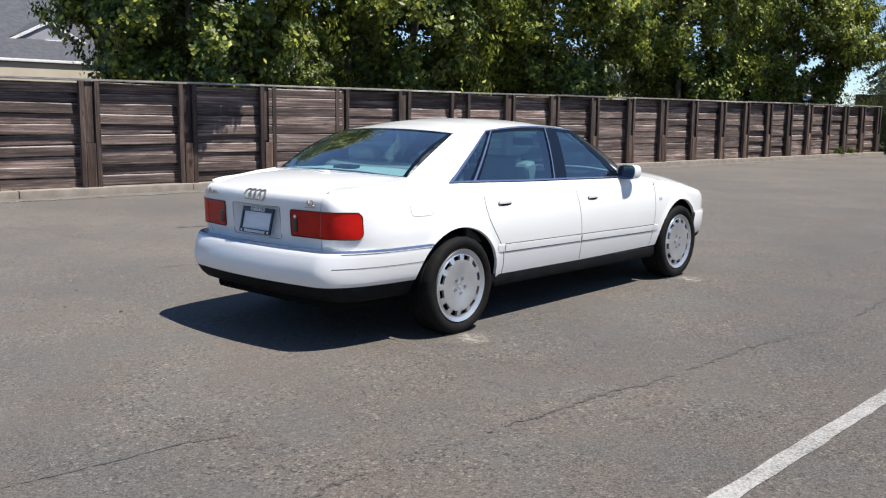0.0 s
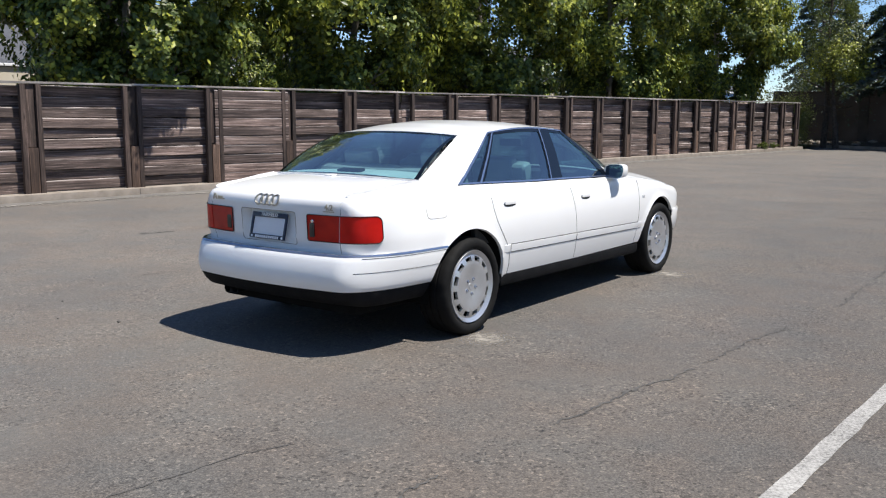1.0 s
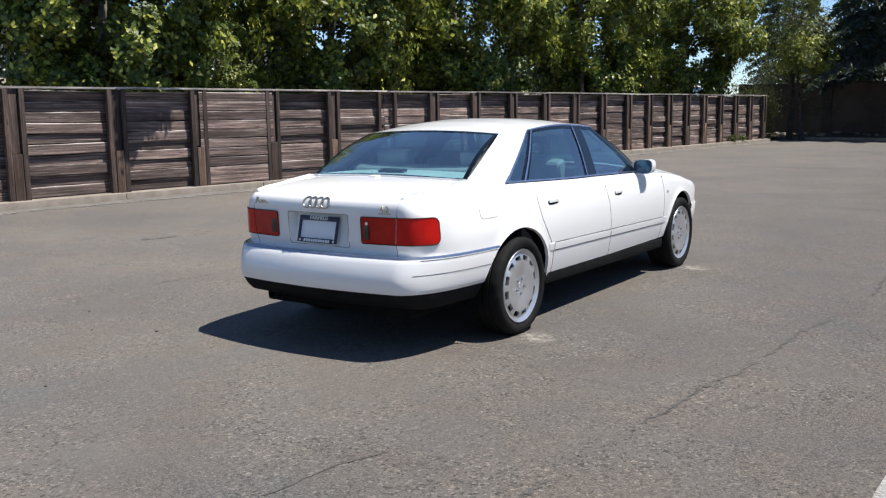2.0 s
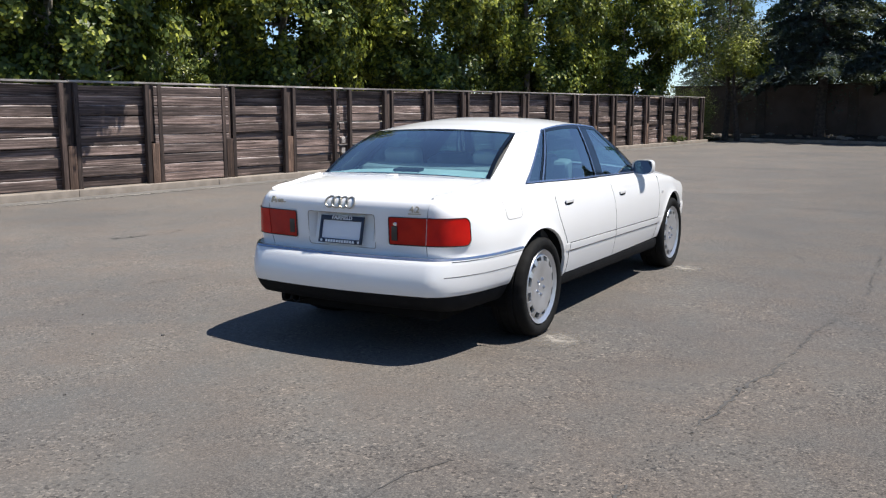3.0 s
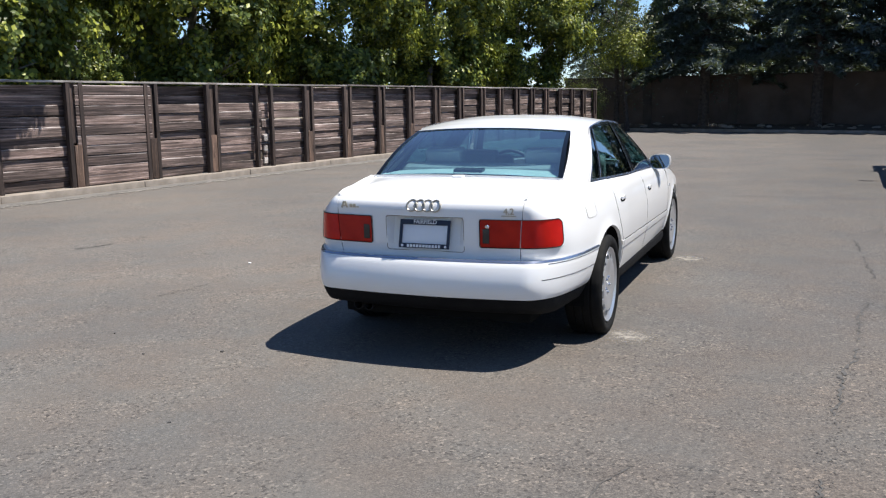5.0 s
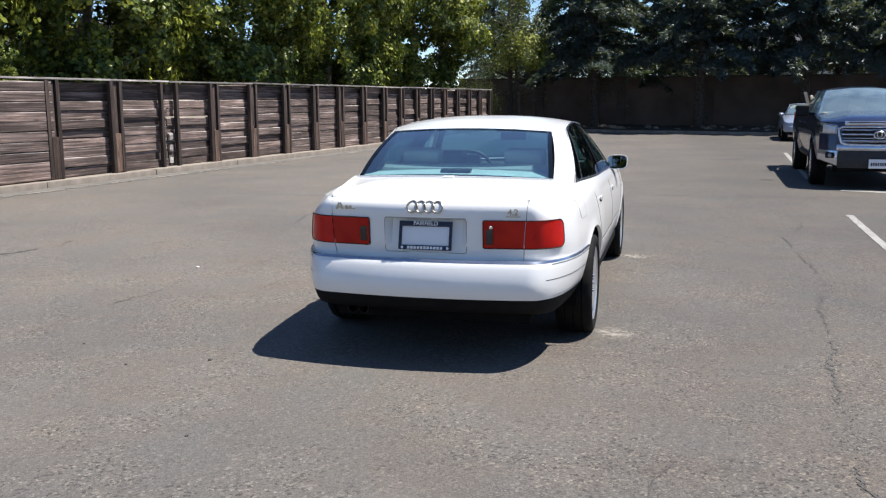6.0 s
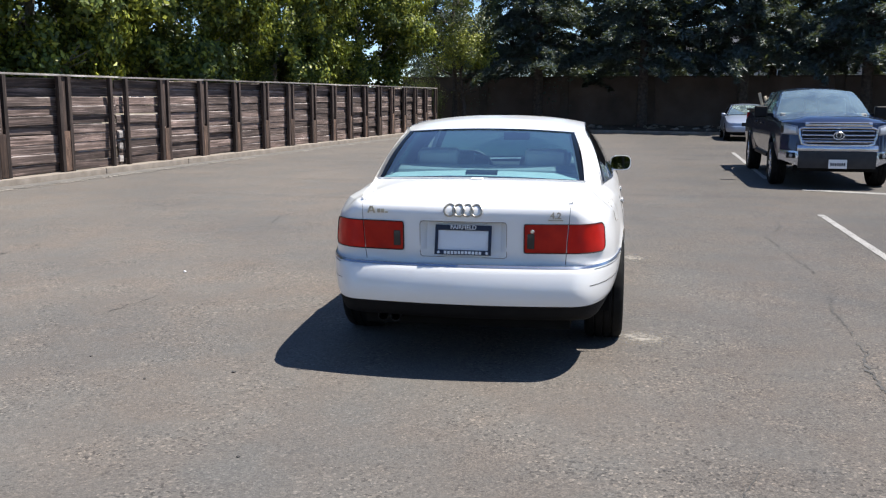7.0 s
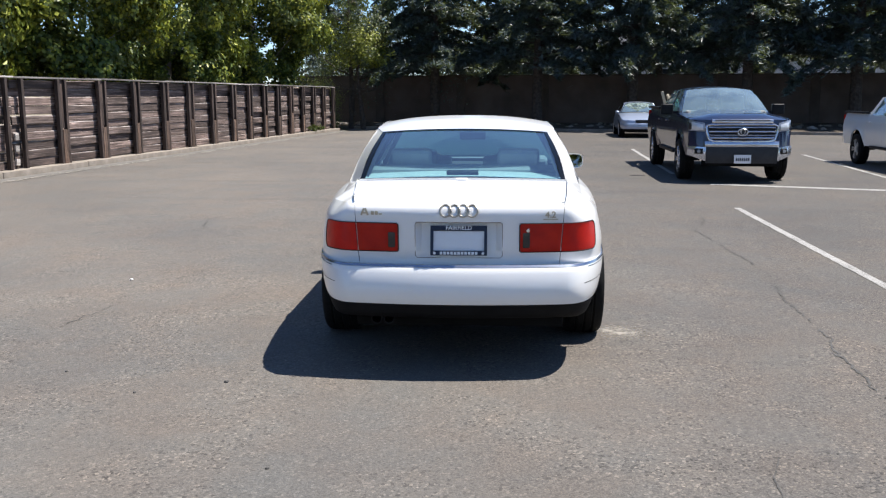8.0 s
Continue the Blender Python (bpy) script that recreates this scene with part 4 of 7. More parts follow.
def overhang(tree, at, seed):
    """A limb that reaches out over the fence, with leaves hanging in strands."""
    p0 = by_fence(*at)
    r = random.Random(seed)
    rs = np.random.RandomState(seed)
    bm = bmesh.new()

    def near(s, out, z):
        return by_fence(at[0] - 0.4 + s, out, z) - p0

    limb = smooth_curve([near(0.0, at[1], 3.6), near(0.1, -1.2, 4.9), near(0.0, 0.4, 5.7), near(-0.2, 1.75, 5.7)], 12)
    bm_tube(limb, [0.06 - 0.0045 * k for k in range(len(limb))], 6, bm)
    places = []
    for k, (s, low_z, high_z) in enumerate(((-0.3, 4.4, 5.6), (-0.22, 4.6, 5.65), (-0.12, 4.7, 5.7), (-0.02, 4.85, 5.7), (0.1, 5.0, 5.7), (0.25, 5.05, 5.7), (0.45, 5.2, 5.7), (0.7, 5.25, 5.7))):
        out = 1.6 + r.uniform(-0.08, 0.08)
        top_ = near(s, out, high_z)
        bm_tube([limb[-2], top_, near(s - 0.03, out, low_z)], [0.012, 0.009, 0.003], 4, bm)
        for _ in range(int((high_z - low_z) * 230)):
            f = r.random()
            places.append(top_.lerp(near(s - 0.03, out, low_z), f) + Vector((r.gauss(0, 0.06), r.gauss(0, 0.06), r.gauss(0, 0.05))))
    side_limb = smooth_curve([near(-0.1, -2.2, 1.75), near(0.35, -1.9, 2.05), near(0.8, -1.6, 2.5), near(1.15, -1.35, 3.3), near(1.3, -1.3, 4.2)], 16)
    bm_tube(side_limb, [0.07 - 0.0025 * k for k in range(len(side_limb))], 8, bm)
    part("overhanging_limb", bm, M_PALEBARK, tree)
    me = leaf_mesh("hanging_leaves", [tuple(q) for q in places], rs.normal(size=(len(places), 3)), rs.uniform(0.08, 0.13, len(places)), M_LEAF)
    ob = new("hanging_leaves", me)
    ob.parent = tree


overhang(LEAFY_A, (1.65, -3.0), 4)

DARK = "tall dark green conifer beside the brown wall"
plant(conifer(5, 10.5, 3.7, 2.7, 30000), [(-2.4, 38.0, 0, 1.0), (6.7, 36.3, 80, 1.05), (16.0, 34.6, 200, 1.1), (26.5, 32.8, 10, 1.0)], DARK, "conifer", "conifers at the back")
plant(conifer(6, 9.8, 3.6, 2.8, 30000), [(2.4, 36.6, 0, 1.02), (11.6, 35.4, 140, 1.1), (21.3, 33.6, 60, 1.05)], DARK, "conifer", "conifers at the back")
plant(conifer(8, 11.5, 3.6, 3.5, 24500), [(-3.0, 43.5, 0, 0.95), (-7.0, 43.6, 40, 0.6), (-8.7, 45.6, 150, 0.8), (0.6, 44.0, 20, 0.8), (4.6, 42.8, 80, 0.95), (9.0, 42.4, 200, 0.85), (13.6, 41.5, 30, 0.95), (18.5, 41, 120, 0.85), (23.5, 40, 200, 0.9), (29, 39, 60, 0.9), (-6.5, 52, 0, 0.7), (2.5, 48, 180, 0.72), (12, 47, 120, 0.7), (35, 42, 10, 1.1)], DARK, "conifer", "conifers at the back")


# ---- the sedan: rear axle at y = 0, nose towards +y ----
AXLE_F, HUB_Z, ARCH_R = 3.012, 0.322, 0.385
Z_TOP = ((-0.94, 0.957), (-0.75, 0.946), (-0.5, 0.942), (-0.2, 0.968), (0.02, 0.982), (1.1, 0.957), (2.1, 0.935), (2.6, 0.9), (3.0, 0.852), (3.4, 0.775), (3.75, 0.69), (4.0, 0.66))


def side_x(y, z):
    """Half-width of the body at a height, drawn in towards both ends."""
    x = 0.910 - (0.72 if z > 0.66 else 0.48) * (z - 0.66) ** 2
    if y < 0.6:
        x *= 1 - 0.062 * (0.6 - y) ** 1.7
    if y > 2.4:
        x *= 1 - 0.05 * (y - 2.4) ** 1.8
    return x


def roll_in(y):
    """How far the shoulder turns in at its top; most over the rear wheel."""
    t = min(1.0, max(0.0, (1.0 - y) / 0.9))
    return 0.02 + 0.042 * t * t * (3 - 2 * t)


def bezier(p0, p1, p2, p3, t):
    s = 1 - t
    return p0 * s ** 3 + p1 * 3 * s * s * t + p2 * 3 * s * t * t + p3 * t ** 3


def outline(z, tail, nose, wide=0.0, first=None, last=None, step=0.03, count=None):
    """The plan of the right half at a height, from the tail's middle round to the nose's middle.
    first, last: where on the side to begin or end instead."""
    pts = []
    ys, yf = -0.5, 3.42
    if first is None:
        x0 = 0.60
        for k in range(21):
            x = x0 * k / 20
            pts.append(Vector((x, tail + 0.142 * x * x, z)))
        p0 = pts[-1]
        p3 = Vector((side_x(ys, z) + wide, ys, z))
        p1 = p0 + Vector((0.14, 0.024, 0))
        p2 = p3 + Vector((-0.022, -0.22, 0))
        for k in range(1, 15):
            pts.append(bezier(p0, p1, p2, p3, k / 15))
    a = ys if first is None else first
    b = yf if last is None else last
    n = count or max(2, round((b - a) / step))
    for k in range(n + 1):
        y = a + (b - a) * k / n
        pts.append(Vector((side_x(y, z) + wide, y, z)))
    if last is None:
        x0 = 0.56
        q0 = Vector((x0, nose - 0.16 * x0 * x0, z))
        p0 = pts[-1]
        for k in range(1, 13):
            pts.append(bezier(p0, p0 + Vector((-0.02, 0.2, 0)), q0 + Vector((0.16, -0.03, 0)), q0, k / 12))
        for k in range(1, 15):
            x = x0 * (1 - k / 14)
            pts.append(Vector((x, nose - 0.16 * x * x, z)))
    return pts


def tail_y(z):
    return lerp_table(((0.55, -0.945), (0.62, -0.955), (0.7, -0.976), (0.85, -0.982), (0.895, -0.982), (0.918, -0.977), (0.936, -0.966), (0.948, -0.952), (0.957, -0.93)), z)


def body_side():
    """The right side, tail and nose as one fine sheet, wheel arches cut out and rounded."""
    steps = [k / 22 for k in range(20)] + [0.888, 0.91, 0.93, 0.95, 0.967, 0.98, 0.99, 1.0]
    rows = len(steps) - 1
    low = outline(0.33, -0.95, 3.84)
    cols = len(low)
    grid = []
    for i in range(rows + 1):
        v = steps[i]
        row = []
        for j in range(cols):
            top = lerp_table(Z_TOP, low[j].y)
            z = 0.325 + v * (top - 0.325)
            row.append((j, z))
        grid.append(row)
    cache = {}

    def spot(j, z):
        key = round(z, 4)
        if key not in cache:
            cache[key] = outline(z, tail_y(z), 3.86 - 0.25 * max(0.0, z - 0.5) ** 1.5)
        return cache[key][j]

    points = [[spot(j, z).copy() for j, z in row] for row in grid]
    # the shoulder rolls in over its last centimetres
    for i, row in enumerate(points):
        roll = max(0.0, (steps[i] - 0.86) / 0.14)
        for p in row:
            if p.y > -0.6:
                p.x -= roll_in(p.y) * roll ** 2.4 * min(1.0, (p.y + 0.6) / 0.15)
    # over the lamps the corner draws in to the lid
    for i, row in enumerate(points):
        roll = max(0.0, (steps[i] - 0.835) / 0.165) ** 1.5
        for p in row:
            if p.y < -0.5 and p.x > 0.61:
                near = min(1.0, (-0.5 - p.y) / 0.3) * min(1.0, (p.x - 0.61) / 0.14)
                p.x -= 0.075 * roll * near
                p.y += 0.02 * roll * near * min(1.0, max(0.0, (-0.6 - p.y) / 0.2))
    top_edge = [p.copy() for p in points[-1]]
    bm = bm_grid(points)
    for yc in (0.0, AXLE_F):
        hub = Vector((0, yc, HUB_Z))

        def far(p):
            return math.hypot(p.y - yc, p.z - HUB_Z)

        gone = [f for f in bm.faces if far(f.calc_center_median()) < ARCH_R and f.calc_center_median().x > 0.5]
        bmesh.ops.delete(bm, geom=gone, context="FACES")
        for v in [v for v in bm.verts if v.is_boundary and far(v.co) < ARCH_R * 1.12 and v.co.x > 0.5 and v.co.z > 0.33]:
            d = far(v.co)
            if d > 0:
                v.co.y = yc + (v.co.y - yc) * ARCH_R / d
                v.co.z = HUB_Z + (v.co.z - HUB_Z) * ARCH_R / d
                v.co.x += 0.012
        # a soft flare round the arch
        for v in bm.verts:
            d = far(v.co)
            if ARCH_R * 1.01 < d < ARCH_R + 0.07 and v.co.x > 0.5:
                v.co.x += 0.012 * (1 - (d - ARCH_R) / 0.07) ** 2
    bmesh.ops.delete(bm, geom=[v for v in bm.verts if not v.link_faces], context="VERTS")
    return bm, top_edge


DOOR_EDGE = ((0.2, 0.465), (0.42, 0.46), (0.49, 0.443), (0.55, 0.41), (0.61, 0.365), (0.67, 0.32), (0.74, 0.277), (0.82, 0.256), (1.1, 0.25))


def rear_door_edge(z):
    for (a, x), (b, y) in zip(DOOR_EDGE, DOOR_EDGE[1:]):
        if z <= b:
            return x + (y - x) * (z - a) / (b - a)
    return DOOR_EDGE[-1][1]


FENDER_GAP = 2.53


def door_split(z):
    return 1.335 + (0.91 - z) * 0.18


def deck(outer, inner, rows, power, crown=0.0, edge_power=None):
    """A lid between an inner edge and the body's outer edge; flat first, then rolling down,
    sooner towards its sides where edge_power says so."""
    edge_power = edge_power or power
    out = []
    for k in range(rows + 1):
        t = k / rows
        row = []
        for a, b in zip(inner, outer):
            p = a.lerp(b, t)
            f = min(1.0, max(0.0, (a.x - 0.3) / 0.34))
            p.z = a.z + (b.z - a.z) * t ** (power + (edge_power - power) * min(1.0, max(0.0, (a.x - 0.6) / 0.1))) + crown * (1 - f) * math.sin(math.pi * t)
            row.append(p)
        out.append(row)
    return out


def resample(pts, n):
    run = [0.0]
    for a, b in zip(pts, pts[1:]):
        run.append(run[-1] + (b - a).length)
    out, j = [], 0
    for k in range(n):
        want = run[-1] * k / (n - 1)
        while j < len(run) - 2 and run[j + 1] < want:
            j += 1
        d = run[j + 1] - run[j]
        out.append(pts[j].lerp(pts[j + 1], 0 if d == 0 else (want - run[j]) / d))
    return out


GLASS_BR, GLASS_TR = Vector((0.645, -0.28, 1.02)), Vector((0.558, 0.275, 1.302))
Q_TIP, Q_TOP = Vector((0.755, 0.02, 0.985)), Vector((0.622, 0.545, 1.318))
A_FOOT, A_TOP = Vector((0.826, 2.09, 0.938)), Vector((0.605, 1.63, 1.318))
W_FOOT, W_TOP = Vector((0.79, 2.2, 0.955)), Vector((0.545, 1.62, 1.338))


def belt(y):
    z = lerp_table(Z_TOP, y)
    return Vector((side_x(y, z) - roll_in(y) - 0.001, y, z + 0.002))


def rail(y):
    """Upper edge of the side windows."""
    z = 1.318 + 0.028 * math.sin(math.pi * min(1, max(0, (y - 0.545) / (1.63 - 0.545))))
    x = 0.622 - 0.017 * (y - 0.545) / (1.63 - 0.545) - 0.008 * math.sin(math.pi * min(1, max(0, (y - 0.545) / 1.085)))
    return Vector((x, y, z))


def side_glass_sheet(yb, yt, n=8, m=6, out=0.0, w0=0.0, w1=1.0):
    """Between the belt and the rail: yb, yt give the fore and aft limits below and above."""
    way = Vector((0.85, 0, 0.52))
    rows = []
    for k in range(m + 1):
        w = w0 + (w1 - w0) * k / m
        row = []
        for i in range(n + 1):
            a = belt(yb[0] + (yb[1] - yb[0]) * i / n)
            b = rail(yt[0] + (yt[1] - yt[0]) * i / n)
            row.append(a.lerp(b, w) + way * (out + 0.012 * math.sin(math.pi * w)))
        rows.append(row)
    return rows


def full(rows):
    """Rows over the right half, the middle first, opened out to both sides."""
    return [[Vector((-p.x, p.y, p.z)) for p in row[:0:-1]] + list(row) for row in rows]


def bowed(half_x, y_edge, y_mid, z_edge, z_mid, n=14, power=2.0):
    """A cross curve from the middle to the right edge."""
    pts = []
    for k in range(n + 1):
        t = k / n
        pts.append(Vector((half_x * t, y_mid + (y_edge - y_mid) * t ** 2, z_mid + (z_edge - z_mid) * t ** power)))
    return pts


def sedan_wheel(thing, x, y, flip):
    """Twelve-window disc wheel with five bolts; built facing +x."""
    m = pose(x, y, HUB_Z, rng.uniform(0, 360), 0, 180 if flip else 0)
    wheel = link_mesh("wheel", bm_lathe([(-0.11, 0.225), (-0.02, 0.215), (0.0, 0.206), (0.012, 0.228), (0.02, 0.24), (0.008, 0.246), (-0.19, 0.24), (-0.19, 0.225), (-0.11, 0.225)], 56), M_ALLOY, thing)
    wheel.matrix_basis = m
    # the disc, with its ring of windows
    radii = [0.02, 0.035, 0.06, 0.1, 0.14, 0.16, 0.17, 0.203, 0.212, 0.216]
    depth = [0.004, 0.004, 0.006, 0.012, 0.016, 0.017, 0.016, 0.009, 0.004, 0.0]
    n = 12 * 10
    rows = []
    for k in range(n):
        a = 2 * math.pi * k / n
        rows.append([(d, r * math.cos(a), r * math.sin(a)) for r, d in zip(radii, depth)])
    bm = bm_grid(rows, close_v=True)
    gone = []
    for f in bm.faces:
        c = f.calc_center_median()
        r = math.hypot(c.y, c.z)
        a = (math.atan2(c.z, c.y) / (2 * math.pi) * 12) % 1
        if 0.17 < r < 0.203 and 0.2 < a < 0.8:
            gone.append(f)
    bmesh.ops.delete(bm, geom=gone, context="FACES")
    bmesh.ops.delete(bm, geom=[v for v in bm.verts if not v.link_faces], context="VERTS")
    rim = [e for e in bm.edges if e.is_boundary]
    ret = bmesh.ops.extrude_edge_only(bm, edges=rim)
    for g in ret["geom"]:
        if isinstance(g, bmesh.types.BMVert):
            g.co.x -= 0.02
    part("disc", bm, M_ALLOY, wheel, "silver disc with a ring of small windows")
    part("barrel", bm_lathe([(-0.05, 0.0), (-0.05, 0.23)], 24), M_INNER, wheel)
    part("hub_cap", bm_lathe([(0.003, 0.0), (0.007, 0.012), (0.006, 0.021), (0.0, 0.024)], 20), M_ALLOY, wheel)
    for k in range(5):
        a = 2 * math.pi * k / 5 + 0.3
        at = (0.0, 0.052 * math.cos(a), 0.052 * math.sin(a))
        part("bolt", bm_lathe([(0.0165, 0.0), (0.0165, 0.007), (0.009, 0.0085), (0.0085, 0.012), (0.0, 0.013)], 10, "X", None, at), M_STRIP, wheel)
    tyre = [(-0.02, 0.24), (0.012, 0.247), (0.026, 0.262), (0.03, 0.285), (0.026, 0.306), (0.012, 0.32), (-0.008, 0.3255), (-0.03, 0.327), (-0.034, 0.319), (-0.042, 0.319), (-0.046, 0.3275), (-0.082, 0.328), (-0.086, 0.32), (-0.094, 0.32), (-0.098, 0.328), (-0.135, 0.3275), (-0.139, 0.319), (-0.147, 0.319), (-0.151, 0.327), (-0.175, 0.325), (-0.192, 0.318), (-0.205, 0.3), (-0.208, 0.28), (-0.2, 0.25), (-0.19, 0.24)]
    bm = bm_lathe(tyre, 72)
    for v in bm.verts:
        # shoulder blocks
        r = math.hypot(v.co.y, v.co.z)
        if r > 0.3 and v.co.x > -0.02:
            a = int(round(math.atan2(v.co.z, v.co.y) / (2 * math.pi) * 72))
            if a % 3 == 0:
                v.co.y *= 0.988
                v.co.z *= 0.988
    part("tyre", bm, M_RUBBER, wheel, "black rubber tyre with block shoulders")
    return wheel


def build_sedan(name, paint, badges=True, glass=None, trim=None):
    glass, trim = glass or M_GLASS, trim or M_BLACK
    car = empty(name)
    side, top_edge = body_side()
    # cuts along the shut lines
    for at, way in (((0, FENDER_GAP, 0), (0, 1, 0.0)), ((0, door_split(0.6), 0.6), (0, 1, 0.18)),
                    *(((0, y0, z0), (0, z1 - z0, y0 - y1)) for (z0, y0), (z1, y1) in zip(DOOR_EDGE, DOOR_EDGE[1:])),
                    ((0, 0, 0.612), (0, 0, 1)), ((0.563, 0, 0.61), (1, 0, -0.07)), ((0, 0, 0.688), (0, 0, 1)), ((0, 0, 0.849), (0, 0, 1)),
                    ((0.337, 0, 0), (1, 0, 0)), ((0, -0.772, 0), (0, 1, 0)), ((0.243, 0, 0), (1, 0, 0)), ((0, 0, 0.652), (0, 0, 1)),
                    ((0, 0, 0.858), (0, 0, 1)), ((0, 3.5, 0), (0, 1, 0)), ((0, 0, 0.56), (0, 0, 1))):
        bm_cut(side, at, way)

    def lid_x(z):
        return 0.563 + (z - 0.61) * 0.07

    def lid_top_x(y):
        return 0.587 + (y + 0.95) * 0.095

    def is_tail(c):
        return c.y < -0.5 and c.z > 0.612

    def lamp(c):
        return is_tail(c) and 0.688 < c.z < 0.849 and c.x > 0.337 and c.y < -0.772

    def lid_face(c):
        return is_tail(c) and c.x < lid_x(c.z) and c.y < -0.85 and not lamp(c)

    def niche(c):
        return lid_face(c) and c.x < 0.243 and 0.652 < c.z < 0.858

    def quarter(c):
        return c.z > 0.612 and c.y < rear_door_edge(c.z) and not lamp(c) and not lid_face(c) or (c.z <= 0.612 and -0.3 < c.y < rear_door_edge(c.z))

    def rear_door(c):
        return rear_door_edge(c.z) < c.y < door_split(c.z)

    def front_door(c):
        return door_split(c.z) < c.y < FENDER_GAP

    def fender(c):
        return FENDER_GAP < c.y and not (c.y > 3.3 and c.z < 0.56) and not (c.y > 3.5)

    def nose(c):
        return c.y > 3.5 and c.z > 0.56

    def pair(piece, name, material, label=""):
        made = []
        for mirrored in (False, True):
            bm = bm_mirror(piece) if mirrored else piece.copy()
            made.append(part(name, bm, material, car, label))
        piece.free()
        return made

    # trunk lid: its flat top and the upright tail between the lamps
    outer_s = [p for p in top_edge if p.y < 0.035]
    lid_line = bowed(GLASS_BR.x, GLASS_BR.y, -0.36, GLASS_BR.z, 1.037, 30)
    count = len(outer_s)
    turn_at = min(range(count), key=lambda i: abs(outer_s[i].y + 0.42) + (10 if outer_s[i].x < 0.7 else 0))

    def follow(line, many, guide):
        run = [0.0]
        for a, b in zip(guide, guide[1:]):
            run.append(run[-1] + (b - a).length)
        fine = resample(line, 400)
        return [fine[round(399 * r / run[-1])] for r in run]

    inner_s = follow(lid_line, turn_at + 1, outer_s[:turn_at + 1]) + follow([GLASS_BR, Q_TIP], count - turn_at, outer_s[turn_at:])[1:]
    top = bm_grid(deck(outer_s, inner_s, 14, 1.7, 0.006, 1.45))
    bm_cut(top, (0.587, -0.95, 0), (1, -0.095, 0))
    lid_top = bm_take(top, lambda c: c.x < lid_top_x(c.y) and c.y < -0.25)
    shoulder = bm_take(top, lambda c: not (c.x < lid_top_x(c.y) and c.y < -0.25))
    tree = BVHTree.FromBMesh(top)
    lid_gap = []
    for y in np.linspace(-0.3, -0.87, 26):
        hit = tree.ray_cast(Vector((lid_top_x(y), y, 2.0)), Vector((0, 0, -1)))[0]
        if hit:
            lid_gap.append(hit)
    for z in np.linspace(0.945, 0.625, 18):
        lid_gap.append(Vector((lid_x(z), tail_y(z) + 0.142 * lid_x(z) ** 2, z)))
    top.free()
    lid_gap = resample(lid_gap, 60)
    for _ in range(3):
        lid_gap = lid_gap[:1] + [a * 0.25 + b * 0.5 + c * 0.25 for a, b, c in zip(lid_gap, lid_gap[1:], lid_gap[2:])] + lid_gap[-1:]
    lid_gap = [q + Vector((0, 0.004, -0.004)) if q.y < -0.84 and q.z > 0.925 else q for q in lid_gap]
    tail = bm_take(side, lambda c: lid_face(c) and not niche(c))
    well = bm_take(side, niche)
    for v in well.verts:
        v.co.y += 0.012 + 0.26 * (v.co.z - 0.66) if (v.co.x < 0.235 and 0.66 < v.co.z < 0.85) else 0.0
    half = bm_join(lid_top, tail, well)
    lid = bm_join(half.copy(), bm_mirror(half))
    half.free()
    bmesh.ops.remove_doubles(lid, verts=lid.verts, dist=0.0008)
    bm_edge_gap(lid, 0.0016, 0.012)
    trunk = part("trunk_lid", lid, paint, car)
    for sgn in (1, -1):
        part("lid_seal", bm_tube([Vector((sgn * p.x, p.y + 0.0016, p.z - 0.0018)) for p in lid_gap], 0.0024, 6), M_BLACK, trunk)
    ring = []
    for cx, cz, a0 in ((0.225, 0.838, 0), (-0.225, 0.838, 90), (-0.225, 0.672, 180), (0.225, 0.672, 270)):
        for k in range(5):
            a = radians(a0 + 22.5 * k)
            x, z = cx + 0.018 * math.cos(a), cz + 0.018 * math.sin(a)
            ring.append(Vector((x, tail_y(z) + 0.142 * x * x - 0.0022, z)))
    part("niche_edge", bm_tube(ring + ring[:1], 0.002, 6, None, False), M_CONCRETE, trunk)

    q = bm_join(bm_take(side, quarter), shoulder)
    bmesh.ops.remove_doubles(q, verts=q.verts, dist=0.0012)
    bm_edge_gap(q, 0.0012, 0.02, lambda c: not (c.z > 0.975 and -0.3 < c.y < 0.03 and c.x > 0.62))
    pair(q, "quarter_panel", paint)
    doors = []
    for test, nm in ((rear_door, "rear_door"), (front_door, "front_door")):
        bm = bm_take(side, test)
        bm_edge_gap(bm, 0.0028, 0.02)
        doors.append(pair(bm, nm, paint))
    bm = bm_take(side, fender)
    bm_edge_gap(bm, 0.0025, 0.02)
    pair(bm, "front_fender", paint)
    bm = bm_take(side, nose)
    both = bm_join(bm.copy(), bm_mirror(bm))
    bm.free()
    part("front_panel", both, paint, car)

    # dark seals in the door joints
    def seal(fn, z0, z1, owner, r=0.0036):
        for k in (0, 1):
            sgn = -1 if k else 1
            line = [Vector((sgn * (side_x(fn(z), z) - 0.0015), fn(z), z)) for z in np.linspace(z0, z1, 22)]
            part("door_seal", bm_tube(line, r, 6), M_BLACK, owner[k])

    seal(rear_door_edge, 0.335, 0.89, doors[0], 0.0032)
    seal(door_split, 0.335, 0.89, doors[1], 0.0026)
    seal(lambda z: FENDER_GAP, 0.33, 0.88, doors[1], 0.0026)

    # tail lamps: an inner piece on the lid, an outer one on the wing
    LAMP_LOW, LAMP_HIGH, LAMP_END, LAMP_IN = 0.688, 0.849, -0.772, 0.338
    for nm in ("inner", "outer"):
        pair(bm_take(side, lambda c: lamp(c) and (c.x < lid_x(c.z)) == (nm == "inner")), "lamp_base", paint)

